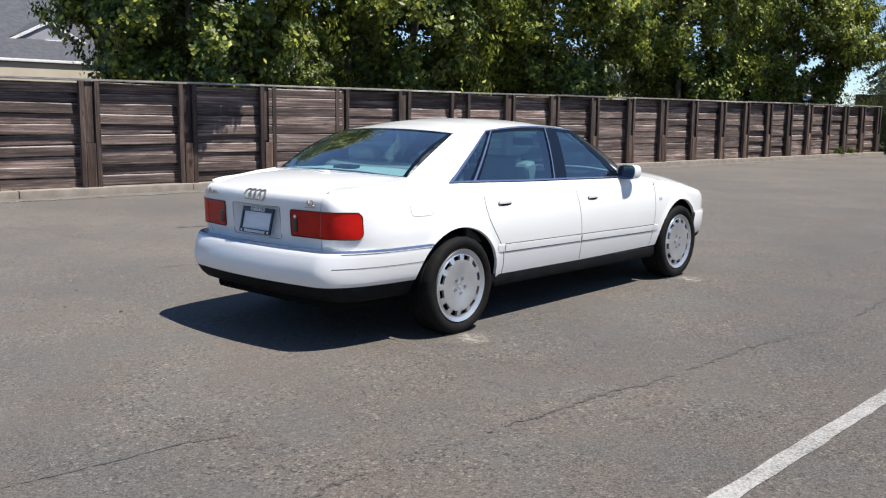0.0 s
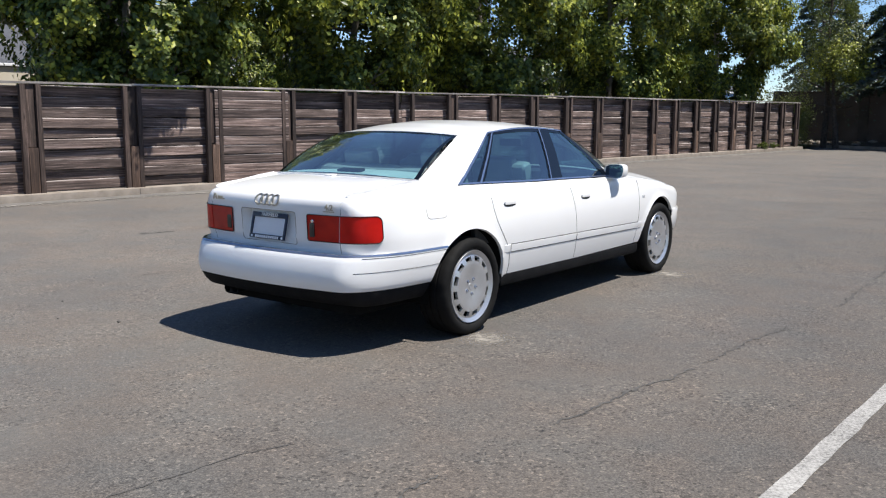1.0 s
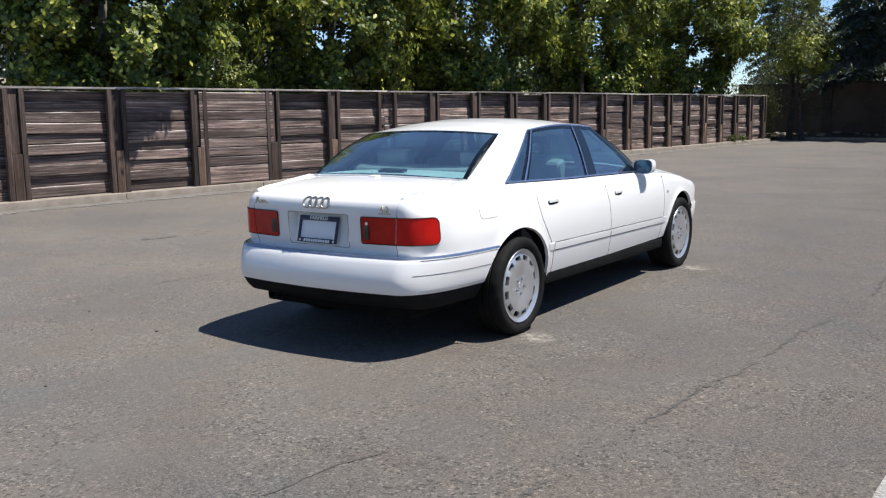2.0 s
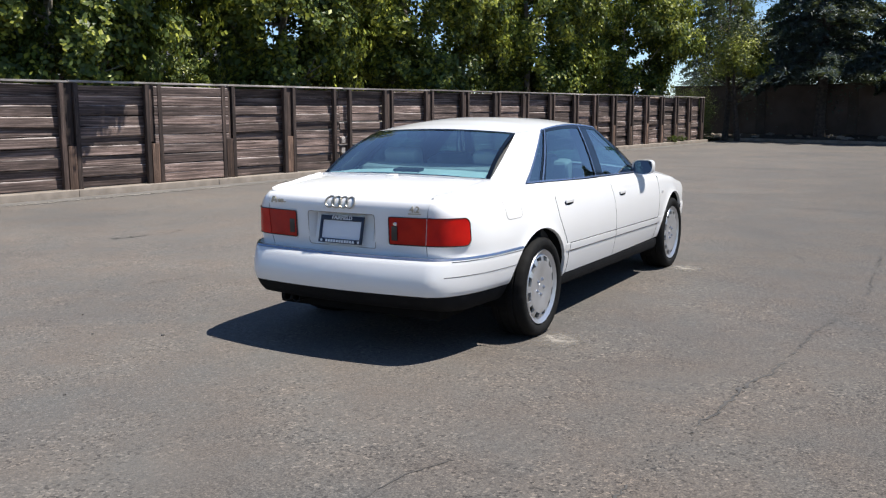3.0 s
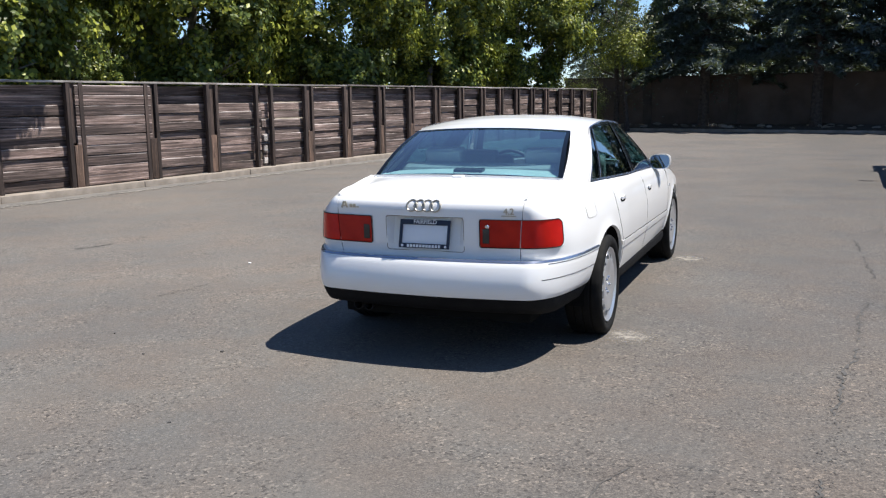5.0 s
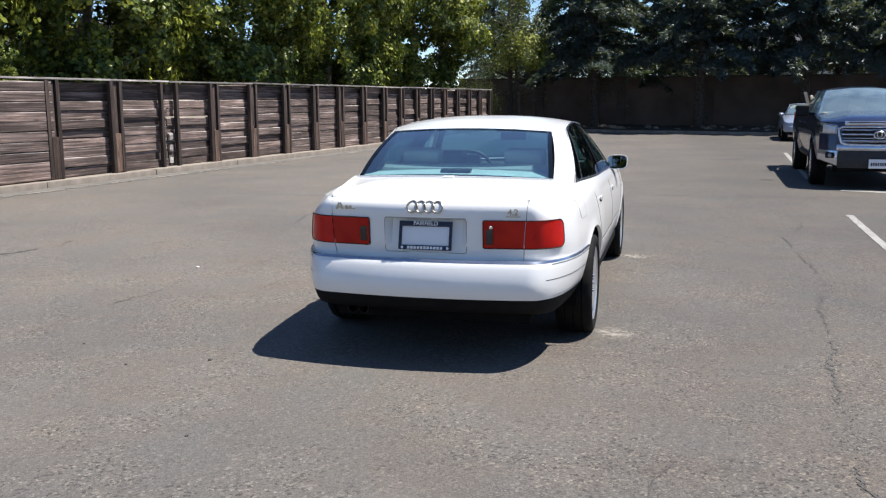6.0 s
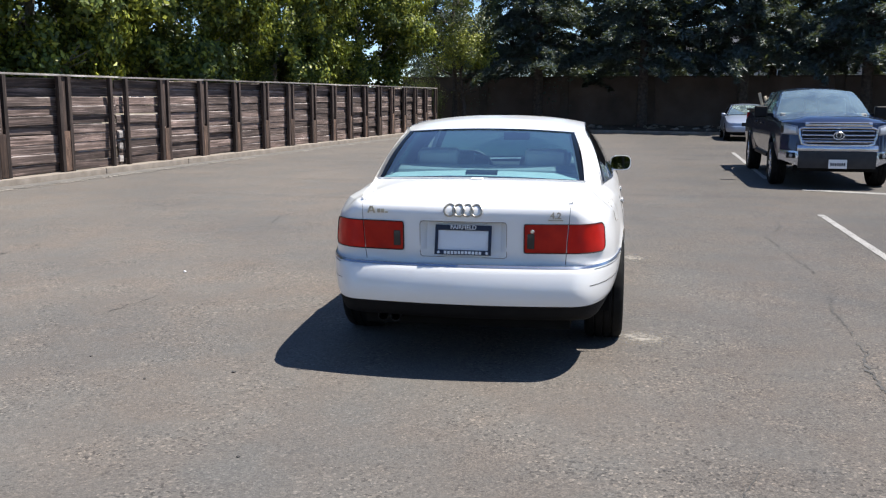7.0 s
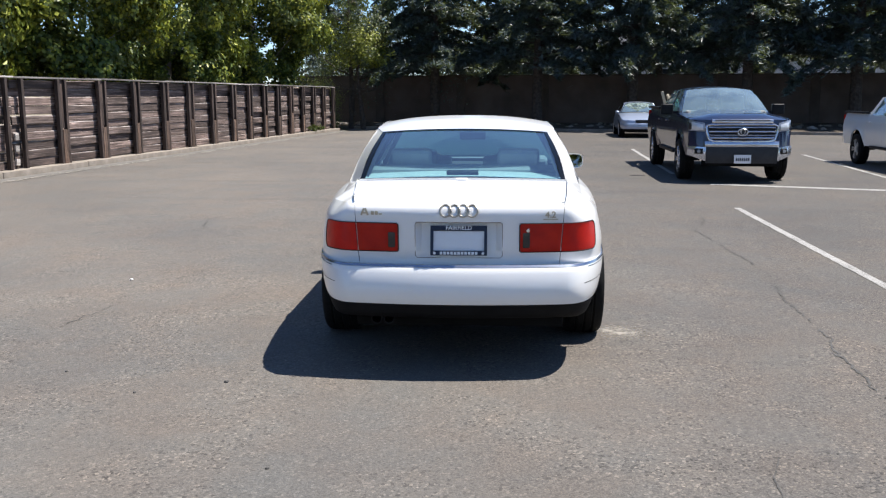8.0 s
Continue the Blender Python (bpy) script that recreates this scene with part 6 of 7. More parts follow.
    brake = part("brake_lamp", bm_box((0.2, 0.07, 0.02), (0.0, -0.2, 1.066), Matrix.Rotation(radians(10), 4, "X"), 0.006), M_SMOKE, car, "dark high-level brake lamp behind the rear window")

    # exhaust tips
    for x in (-0.47, -0.40):
        bm = bm_lathe([(0.0, 0.026), (-0.16, 0.03), (-0.17, 0.031), (-0.17, 0.027), (0.0, 0.022)], 18, "Y", None, (x, -0.75, 0.292))
        part("exhaust_tip", bm, M_BLACK, car)

    # wheels and their wells
    for x, y, flip in ((0.872, 0.0, False), (-0.872, 0.0, True), (0.872, AXLE_F, False), (-0.872, AXLE_F, True)):
        sedan_wheel(car, x, y, flip)
        sgn = -1 if flip else 1
        rows = []
        for k in range(17):
            a = math.pi * (1.12 * k / 16 - 0.06)
            cy, cz = y + (ARCH_R + 0.004) * math.cos(a), HUB_Z + (ARCH_R + 0.004) * math.sin(a)
            rows.append([(sgn * (side_x(cy, max(0.4, cz)) - 0.012), cy, cz), (sgn * 0.7, cy, cz), (sgn * 0.6, cy, cz), (sgn * 0.598, y, HUB_Z)])
        part("wheel_well", bm_grid(rows), M_INNER, car)

    # underside and the dark shell behind the doors
    part("underbody", bm_box((1.2, 4.5, 0.36), (0, 1.42, 0.405), None, 0.03), M_INNER, car)
    for sgn in (1, -1):
        part("inner_sill", bm_box((0.24, 2.1, 0.33), (sgn * 0.72, 1.5, 0.425), None, 0.02), M_INNER, car)
        part("door_lining", bm_box((0.04, 2.0, 0.36), (sgn * 0.80, 1.13, 0.75), None, 0.015), M_DASH, car)
    part("trunk_floor", bm_box((1.3, 0.5, 0.25), (0, -0.62, 0.5), None, 0.02), M_INNER, car)

    # cabin
    shelf_rows = full([[Vector((0.62 * k / 10, y, 1.056 - 0.02 * (k / 10) ** 2 - dz)) for k in range(11)] for y, dz in ((-0.27, 0.006), (-0.22, 0.0), (-0.05, 0.0), (0.1, 0.002), (0.17, 0.02))])
    part("parcel_shelf", bm_shell(bm_grid(shelf_rows), 0.02), M_SHELF, car, "pale fabric parcel shelf")

    def seat(x, y, width, recline, head_z, name="seat"):
        s = empty(name)
        s.parent = car
        s.location = (x, y, 0)
        part("cushion", bm_box((width, 0.5, 0.16), (0, 0.25, 0.5), Matrix.Rotation(radians(6), 4, "X"), 0.05, None, 3), M_LEATHER, s)
        part("backrest", bm_box((width, 0.13, 0.62), (0, -0.06, 0.78), Matrix.Rotation(radians(recline), 4, "X"), 0.05, None, 3), M_LEATHER, s)
        return s

    for sgn in (1, -1):
        s = seat(sgn * 0.37, 1.25, 0.5, 14, 1.0)
        part("headrest", bm_box((0.29, 0.1, 0.19), (0, -0.15, 1.03), Matrix.Rotation(radians(10), 4, "X"), 0.04, None, 3), M_LEATHER, s)
    back = seat(0, 0.36, 1.32, 20, 1.0, "rear_bench")
    for sgn in (1, -1):
        part("headrest", bm_box((0.285, 0.11, 0.15), (sgn * 0.37, -0.03, 1.11), Matrix.Rotation(radians(12), 4, "X"), 0.045, None, 3), M_LEATHER, back)
    part("dashboard", bm_box((1.45, 0.42, 0.28), (0, 2.14, 0.83), Matrix.Rotation(radians(-6), 4, "X"), 0.07, None, 3), M_DASH, car)
    ring = [(-0.37 + 0.185 * math.cos(a), 1.95 - 0.07 * math.sin(a), 0.91 + 0.165 * math.sin(a)) for a in np.linspace(0, 2 * math.pi, 33)]
    wheel_ob = part("steering_wheel", bm_tube(ring, 0.016, 8, None, False), M_DASH, car)
    part("steering_hub", bm_box((0.3, 0.04, 0.08), (-0.37, 1.96, 0.91), Matrix.Rotation(radians(-22), 4, "X"), 0.015), M_DASH, wheel_ob)
    part("inner_mirror", bm_box((0.22, 0.025, 0.065), (0.03, 1.8, 1.212), None, 0.015), M_DASH, car)
    part("cabin_floor", bm_box((1.5, 2.2, 0.04), (0, 1.2, 0.42), None, 0.01), M_DASH, car)
    part("headliner", bm_grid(full([[Vector((q.x * 0.96, q.y, q.z - 0.022)) for q in row] for row in roof_rows[2:-2]])), M_LEATHER, car)
    return car


sedan = tagged(build_sedan("sedan", M_WHITE), "white four-door sedan with silver disc wheels and red tail lamps", "car")


# ---- pickups: front axle at y = 0, nose towards -y ----
def arch_cut(bm, yc, zc, radius, flare):
    def far(p):
        return math.hypot(p.y - yc, p.z - zc)

    bmesh.ops.delete(bm, geom=[f for f in bm.faces if far(f.calc_center_median()) < radius], context="FACES")
    bmesh.ops.delete(bm, geom=[v for v in bm.verts if not v.link_faces], context="VERTS")
    for v in [v for v in bm.verts if v.is_boundary and far(v.co) < radius * 1.12 and v.co.z > zc - 0.2]:
        d = far(v.co)
        v.co.y, v.co.z = yc + (v.co.y - yc) * radius / d, zc + (v.co.z - zc) * radius / d
    for v in bm.verts:
        d = far(v.co)
        if d < radius + 0.1:
            v.co.x += flare * (1 - max(0, d - radius) / 0.1)


def pickup_wheel(thing, x, y, flip, r, bright):
    m = pose(x, y, r, 20 if flip else 50, 0, 180 if flip else 0)
    wheel = link_mesh("wheel", bm_lathe([(-0.02, r * 0.6), (0.015, r * 0.62), (0.02, r * 0.66), (-0.2, r * 0.66), (-0.2, r * 0.6), (-0.02, r * 0.6)], 40), M_DARKALLOY, thing)
    wheel.matrix_basis = m
    part("barrel", bm_lathe([(-0.08, 0.0), (-0.08, r * 0.62)], 24), M_INNER, wheel)
    for k in range(5):
        bm = bmesh.new()
        for side in (-1, 1):
            a = 2 * math.pi * k / 5 + side * 0.16
            t = Matrix.Rotation(a, 4, "X")
            bm_box((0.035, r * 0.075, r * 0.5), t @ Vector((0.004, 0, r * 0.37)), t, 0.008, bm)
            bm_box((0.03, r * 0.2, r * 0.06), t @ Vector((0.004, side * r * 0.06, r * 0.6)), t, 0.006, bm)
        part("spoke", bm, M_BRIGHT if bright else M_ALLOY, wheel)
    part("hub_cap", bm_lathe([(0.022, 0.0), (0.02, r * 0.13), (0.0, r * 0.18), (-0.04, r * 0.19)], 20), M_ALLOY, wheel)
    tyre = [(-0.03, r * 0.65), (0.018, r * 0.68), (0.034, r * 0.8), (0.028, r * 0.92), (0.005, r * 0.985), (-0.03, r), (-0.06, r * 1.0), (-0.066, r * 0.965), (-0.08, r * 0.965), (-0.086, r), (-0.13, r), (-0.136, r * 0.965), (-0.15, r * 0.965), (-0.156, r), (-0.19, r), (-0.225, r * 0.97), (-0.24, r * 0.85), (-0.22, r * 0.68), (-0.2, r * 0.65)]
    bm = bm_lathe(tyre, 60)
    for v in bm.verts:
        if math.hypot(v.co.y, v.co.z) > r * 0.9 and int(round(math.atan2(v.co.z, v.co.y) / (2 * math.pi) * 60)) % 3 == 0:
            v.co.y *= 0.975
            v.co.z *= 0.975
    part("tyre", bm, M_RUBBER, wheel)


def build_pickup(paint, glass, bright=True, mirror_mat=None):
    mirror_mat = mirror_mat or paint
    truck = empty("pickup_truck")
    R = 0.40
    top = ((-0.95, 1.17), (-0.5, 1.215), (0.5, 1.27), (0.8, 1.29), (3.1, 1.31), (3.18, 1.37), (5.0, 1.36))

    def flank(y, z):
        x = 0.985 - 0.32 * (z - 0.92) ** 2 - (0.05 if z > 1.12 else 0) * (z - 1.12) * 3
        if y < -0.3:
            x -= 0.16 * (-0.3 - y) ** 1.6
        return x

    ys = list(np.linspace(-0.70, 4.82, 140))
    rows = []
    for k in range(23):
        v = k / 22
        rows.append([Vector((flank(y, 0.5 + v * (lerp_table(top, y) - 0.5)), y, 0.5 + v * (lerp_table(top, y) - 0.5))) for y in ys])
    bm = bm_grid(rows)
    for yc in (0.0, 3.7):
        arch_cut(bm, yc, R, 0.51, 0.03)
    for at, way in (((0, 0.86, 0), (0, 1, 0)), ((0, 2.02, 0), (0, 1, 0)), ((0, 3.1, 0), (0, 1, 0))):
        bm_cut(bm, at, way)
    doors = {}
    for nm, lo, hi in (("front_fender", -2, 0.86), ("front_door", 0.86, 2.02), ("rear_door", 2.02, 3.1), ("bed_side", 3.1, 9)):
        piece = bm_take(bm, lambda c: lo < c.y < hi)
        bm_edge_gap(piece, 0.004, 0.03)
        for k in (0, 1):
            doors[nm, k] = part(nm, bm_mirror(piece) if k else piece.copy(), paint, truck)
        piece.free()
    bm.free()
    for k in (0, 1):
        sgn = -1 if k else 1
        for nm, y in (("front_door", 1.82), ("rear_door", 2.9)):
            part("door_handle", bm_box((0.03, 0.2, 0.035), (sgn * (flank(y, 1.12) + 0.015), y, 1.12), None, 0.01), paint, doors[nm, k])
        part("step_bar", bm_box((0.1, 1.9, 0.07), (sgn * 0.93, 1.85, 0.5), None, 0.02), M_BLACK, truck)

    def nose(x):
        """Plan of the front, drawn back towards the corners."""
        x = abs(x)
        return -0.95 + 0.08 * x * x + 0.18 * (max(0.0, x - 0.6) / 0.35) ** 2.2

    def face(name, x0, x1, low_z, high_z, lift, material, parent, label="", thick=0.04, lean=0.12, n=14):
        """A curved piece of the front; low_z and high_z may differ from its inner to its outer end."""
        if x0 > x1:
            x0, x1, low_z, high_z = x1, x0, low_z[::-1], high_z[::-1]
        rows = []
        for j in range(9):
            f = j / 8
            row = []
            for i in range(n + 1):
                u = i / n
                x = x0 + (x1 - x0) * u
                lo = low_z[0] + (low_z[1] - low_z[0]) * u
                hi = high_z[0] + (high_z[1] - high_z[0]) * u
                z = lo + (hi - lo) * f
                bulge = 0.015 * math.sin(math.pi * f)
                row.append(Vector((x, nose(x) - lift - bulge + lean * (z - 0.8), z)))
            rows.append(row)
        return part(name, bm_shell(bm_grid(rows), thick), material, parent, label)

    # hood with its raised middle
    rows = []
    for i in range(17):
        t = i / 16
        z0 = lerp_table(top, -0.88 + 1.52 * t)
        xe = flank(max(-0.7, -0.88 + 1.52 * t), z0)
        row = []
        for j in range(15):
            u = j / 14
            x = xe * u
            front = nose(x) + 0.06
            y = front + (0.64 - front) * t
            zz = z0 + 0.055 * (1 - u ** 4) + 0.035 * (1 / (1 + math.exp((u - 0.62) * 22))) * min(1, t * 3 + 0.35) - 0.05 * (1 - min(1, t * 7)) ** 2
            row.append(Vector((x, y, zz)))
        rows.append(row)
    hood = part("hood", bm_shell(bm_grid(full(rows)), 0.03), paint, truck)
    face("hood_vent", -0.56, 0.56, (1.13, 1.13), (1.2, 1.2), 0.035, M_BRIGHT, hood, "bright bar above the grille", 0.05, 0.12)
    face("hood_slot", -0.5, 0.5, (1.172, 1.172), (1.19, 1.19), 0.05, M_BLACK, hood, "", 0.02, 0.12)

    # face: panel, grille, lamps
    face("nose_panel", -0.945, 0.945, (0.5, 0.5), (1.19, 1.19), -0.02, paint, truck, "", 0.05, 0.12, 30)
    grille = face("grille", -0.6, 0.6, (0.81, 0.81), (1.1, 1.1), 0.005, M_BLACK, truck, "dark grille with bright bars", 0.04)
    bm = bmesh.new()
    ring = [(-0.58, 1.1), (0.0, 1.105), (0.58, 1.1), (0.655, 1.07), (0.64, 0.95), (0.6, 0.82), (0.5, 0.79), (0.0, 0.785), (-0.5, 0.79), (-0.6, 0.82), (-0.64, 0.95), (-0.655, 1.07)]
    loop = [(x, nose(x) - 0.02 + 0.12 * (z - 0.8), z) for x, z in ring]
    bm_tube(loop + loop[:1], 0.022, 8, bm, False)
    part("grille_frame", bm, M_BRIGHT, grille)
    for z, h in ((0.845, 0.018), (0.895, 0.02), (0.955, 0.034), (1.035, 0.02)):
        face("grille_bar", -0.61, 0.61, (z, z), (z + h, z + h), 0.024, M_BRIGHT, grille, "", 0.03)
    badge = [(0.09 * math.cos(a), -1.0, 0.962 + 0.062 * math.sin(a)) for a in np.linspace(0, 2 * math.pi, 25)]
    part("emblem", bm_tube(badge, 0.014, 6, None, False), M_BRIGHT, grille, "oval bright emblem")
    part("emblem_back", bm_prism([(0.084 * math.cos(a), 0.962 + 0.058 * math.sin(a)) for a in np.linspace(0, 2 * math.pi, 20, endpoint=False)], -0.99, -0.96, "Y"), M_BUMPER, grille)
    part("emblem", bm_tube([(0.04 * math.cos(a), -1.0, 0.972 + 0.046 * math.sin(a)) for a in np.linspace(0, 2 * math.pi, 21)], 0.011, 6, None, False), M_BRIGHT, grille)
    for sgn in (1, -1):
        lamp = face("headlamp", sgn * 0.68, sgn * 0.94, (0.97, 0.985), (1.13, 1.185), 0.006, M_TRUCKLAMP, truck, "clear headlamp wrapped round the corner", 0.05)
        face("lamp_lens", sgn * 0.71, sgn * 0.9, (0.995, 1.0), (1.11, 1.15), 0.012, M_LAMP, lamp, "", 0.02)
        face("lamp_marker", sgn * 0.9, sgn * 0.942, (1.0, 1.0), (1.14, 1.16), 0.01, M_SMOKE, lamp, "", 0.02)
    # bumper in three pieces
    bumper = face("front_bumper", -0.655, 0.655, (0.38, 0.38), (0.68, 0.68), 0.07, M_BUMPER, truck, "dark middle of the front bumper", 0.1, -0.06)
    face("bumper_lip", -0.72, 0.72, (0.32, 0.32), (0.44, 0.44), 0.03, M_INNER, bumper, "", 0.05, -0.1)
    face("bumper_band", -0.68, 0.68, (0.685, 0.685), (0.79, 0.79), 0.03, M_BRIGHT, bumper, "bright band under the grille", 0.06)
    for sgn in (1, -1):
        wing = face("bumper_wing", sgn * 0.66, sgn * 0.965, (0.42, 0.53), (0.68, 0.7), 0.055, M_BRIGHT, bumper, "bright bumper corner", 0.07, -0.03)
        face("fog_surround", sgn * 0.71, sgn * 0.85, (0.545, 0.55), (0.655, 0.655), 0.066, M_BLACK, bumper, "", 0.05, -0.03)
        part("fog_lamp", bm_lathe([(-0.02, 0.0), (-0.02, 0.026), (0.0, 0.036)], 16, "Y", None, (sgn * 0.78, nose(0.78) - 0.075, 0.602)), M_TRUCKLAMP, bumper)
    plate = part("number_plate", bm_box((0.31, 0.012, 0.16), (0, -1.062, 0.465), None, 0.004), M_PLATE, truck, "white plate with dark bars")
    bm = bmesh.new()
    for k in range(7):
        bm_box((0.026, 0.002, 0.055), (-0.11 + 0.037 * k, -1.07, 0.46), None, 0, bm)
    part("plate_bars", bm, M_PLATEFRAME, plate)

    # cab
    foot, head = Vector((0.86, 0.62, 1.3)), Vector((0.66, 1.34, 1.75))
    back_foot, back_head = Vector((0.84, 3.12, 1.31)), Vector((0.66, 2.92, 1.75))
    lower = bowed(foot.x, foot.y, 0.4, foot.z, 1.335)
    upper = bowed(head.x, head.y, 1.24, head.z, 1.8)
    screen = part("windscreen", bm_grid(full([[a.lerp(b, k / 10) + Vector((0, -0.02, 0.03)) * math.sin(math.pi * k / 10) for a, b in zip(lower, upper)] for k in range(11)])), glass, truck)
    lower_b = bowed(back_foot.x, back_foot.y, 3.14, back_foot.z, 1.31)
    upper_b = bowed(back_head.x, back_head.y, 2.97, back_head.z, 1.8)
    part("rear_window", bm_grid(full([[a.lerp(b, k / 6) for a, b in zip(lower_b, upper_b)] for k in range(7)])), glass, truck)
    rows = []
    for k in range(15):
        t = k / 14
        e = head.lerp(back_head, t)
        rows.append(bowed(e.x, e.y, 1.24 + (2.97 - 1.24) * t, e.z + 0.012 * math.sin(math.pi * t), 1.8 + 0.035 * math.sin(math.pi * t), 12, 3.0))
    part("roof", bm_shell(bm_grid(full(rows)), 0.04), paint, truck)
    for k in (0, 1):
        sgn = -1 if k else 1

        def put(name, a, b, c, d, material, lift=0.0, thick=0.0):
            r = [[a.lerp(b, i / 6).lerp(d.lerp(c, i / 6), j / 6) + Vector((lift, 0, lift * 0.4)) for i in range(7)] for j in range(7)]
            g = bm_grid(r)
            if thick:
                bm_shell(g, thick)
            if k:
                g2 = bm_mirror(g)
                g.free()
                g = g2
            return part(name, g, material, truck)

        def low(y):
            return Vector((0.905, y, lerp_table(top, y) + 0.0))

        def high(y):
            return Vector((0.68, y, 1.745))

        w1 = put("side_window", low(0.92), low(1.92), high(1.95), high(1.42), glass)
        w2 = put("side_window", low(2.04), low(2.92), high(2.8), high(2.05), glass)
        put("cab_post", low(1.9), low(2.06), high(2.07), high(1.93), M_BLACK, 0.006, 0.01)
        put("cab_post", low(2.9), low(3.1), Vector((0.66, 2.95, 1.76)), high(2.78), paint, 0.004, 0.03)
        put("cab_post", Vector((0.88, 0.62, 1.285)), low(0.95), high(1.45), Vector((0.65, 1.33, 1.755)), paint, 0.004, 0.03)
        housing = part("door_mirror", bm_box((0.25, 0.12, 0.22), (sgn * 1.12, 0.9, 1.36), None, 0.045, None, 3), mirror_mat, truck)
        part("mirror_arm", bm_box((0.16, 0.05, 0.06), (sgn * 0.96, 0.92, 1.3), None, 0.015), M_BLACK, housing)
    # cabin
    for sgn in (-1, 1):
        part("seat", bm_box((0.52, 0.16, 0.75), (sgn * 0.4, 1.85, 1.25), Matrix.Rotation(radians(-12), 4, "X"), 0.06, None, 3), M_CABIN, truck)
        part("headrest", bm_box((0.26, 0.1, 0.17), (sgn * 0.4, 1.94, 1.6), None, 0.04, None, 3), M_CABIN, truck)
    part("dashboard", bm_box((1.6, 0.5, 0.2), (0, 0.8, 1.24), None, 0.06, None, 3), M_CABIN, truck)
    part("chassis", bm_box((1.5, 5.2, 0.4), (0, 1.9, 0.68), None, 0.04), M_INNER, truck)
    # bed
    for sgn in (-1, 1):
        part("bed_rail", bm_box((0.09, 1.72, 0.05), (sgn * 0.92, 3.98, 1.36), None, 0.015), M_BLACK, truck)
    part("bed_floor", bm_box((1.7, 1.68, 0.05), (0, 3.98, 0.9), None, 0.01), M_BLACK, truck)
    part("tailgate", bm_box((1.78, 0.06, 0.5), (0, 4.81, 1.1), None, 0.02), paint, truck)
    part("rear_bumper", bm_box((1.86, 0.16, 0.2), (0, 4.92, 0.66), None, 0.04), M_CHROME, truck)
    for sgn in (-1, 1):
        part("tail_lamp", bm_box((0.09, 0.07, 0.36), (sgn * 0.92, 4.83, 1.1), None, 0.02), M_RED, truck)
    for x, y, flip in ((0.99, 0.0, False), (-0.99, 0.0, True), (0.99, 3.7, False), (-0.99, 3.7, True)):
        pickup_wheel(truck, x, y, flip, R, bright)
        sgn = -1 if flip else 1
        rows = []
        for k in range(15):
            a = math.pi * k / 14
            cy, cz = y + 0.515 * math.cos(a), R + 0.515 * math.sin(a)
            rows.append([(sgn * 0.95, cy, cz), (sgn * 0.68, cy, cz), (sgn * 0.67, y, R)])
        part("wheel_well", bm_grid(rows), M_INNER, truck)
    return truck


def place(ob, m, size):
    ob.matrix_world = m @ Matrix.Scale(size, 4)
    return ob


dark_truck = place(build_pickup(M_NAVY, M_TRUCKGLASS, True, M_BLACK), pose(4.67, 11.3, 0, 0, 0, -2.5), 0.94)
dark_truck.scale.y = 0.975
tagged(dark_truck, "dark navy crew-cab pickup truck with bright grille and bumper corners", "pickup truck")
white_truck = place(build_pickup(M_PLAINWHITE, M_TRUCKGLASS, False), pose(9.22, 12.05, 0, 0, 0, -2.5), 0.85)
tagged(white_truck, "white pickup truck parked on a marked bay", "pickup truck")
silver_car = place(build_sedan("sedan", M_SILVER, False, M_TRUCKGLASS, M_DARKALLOY), pose(6.08, 31.4, 0, 0, 0, 176), 0.93)
tagged(silver_car, "silver-blue sedan parked in the shade by the wall", "car")


def build_cargo():
    """Loose timber and a green bag that stick out of the bed."""
    m = dark_truck.matrix_world
    for k, (x, y, rx, ry, ln) in enumerate(((-0.66, 3.45, 8, -16, 0.84), (-0.62, 3.55, -10, 10, 0.82), (-0.6, 3.42, 5, 26, 0.84), (-0.5, 3.5, -4, -24, 0.8), (-0.7, 3.6, 12, 4, 0.78))):
        ob = link_mesh("timber", bm_box((0.06, 0.04, ln), (0, 0, ln / 2), None, 0.004), M_TOOL)
        ob.matrix_world = m @ pose(x, y, 0.93, rx, ry, 15 * k)
        tagged(ob, "pale timber offcut standing in the truck bed", "timber", group="timber in the truck bed")
    bm = bmesh.new()
    bmesh.ops.create_icosphere(bm, subdivisions=3, radius=0.2)
    for v in bm.verts:
        v.co *= 1 + 0.18 * noise.noise(v.co * 7)
        v.co.z *= 1.6
    bag = link_mesh("sack", bm, M_GREENBAG)
    bag.matrix_world = m @ pose(-0.6, 3.6, 1.27)
    tagged(bag, "crumpled green plastic sack in the truck bed", "sack")


build_cargo()


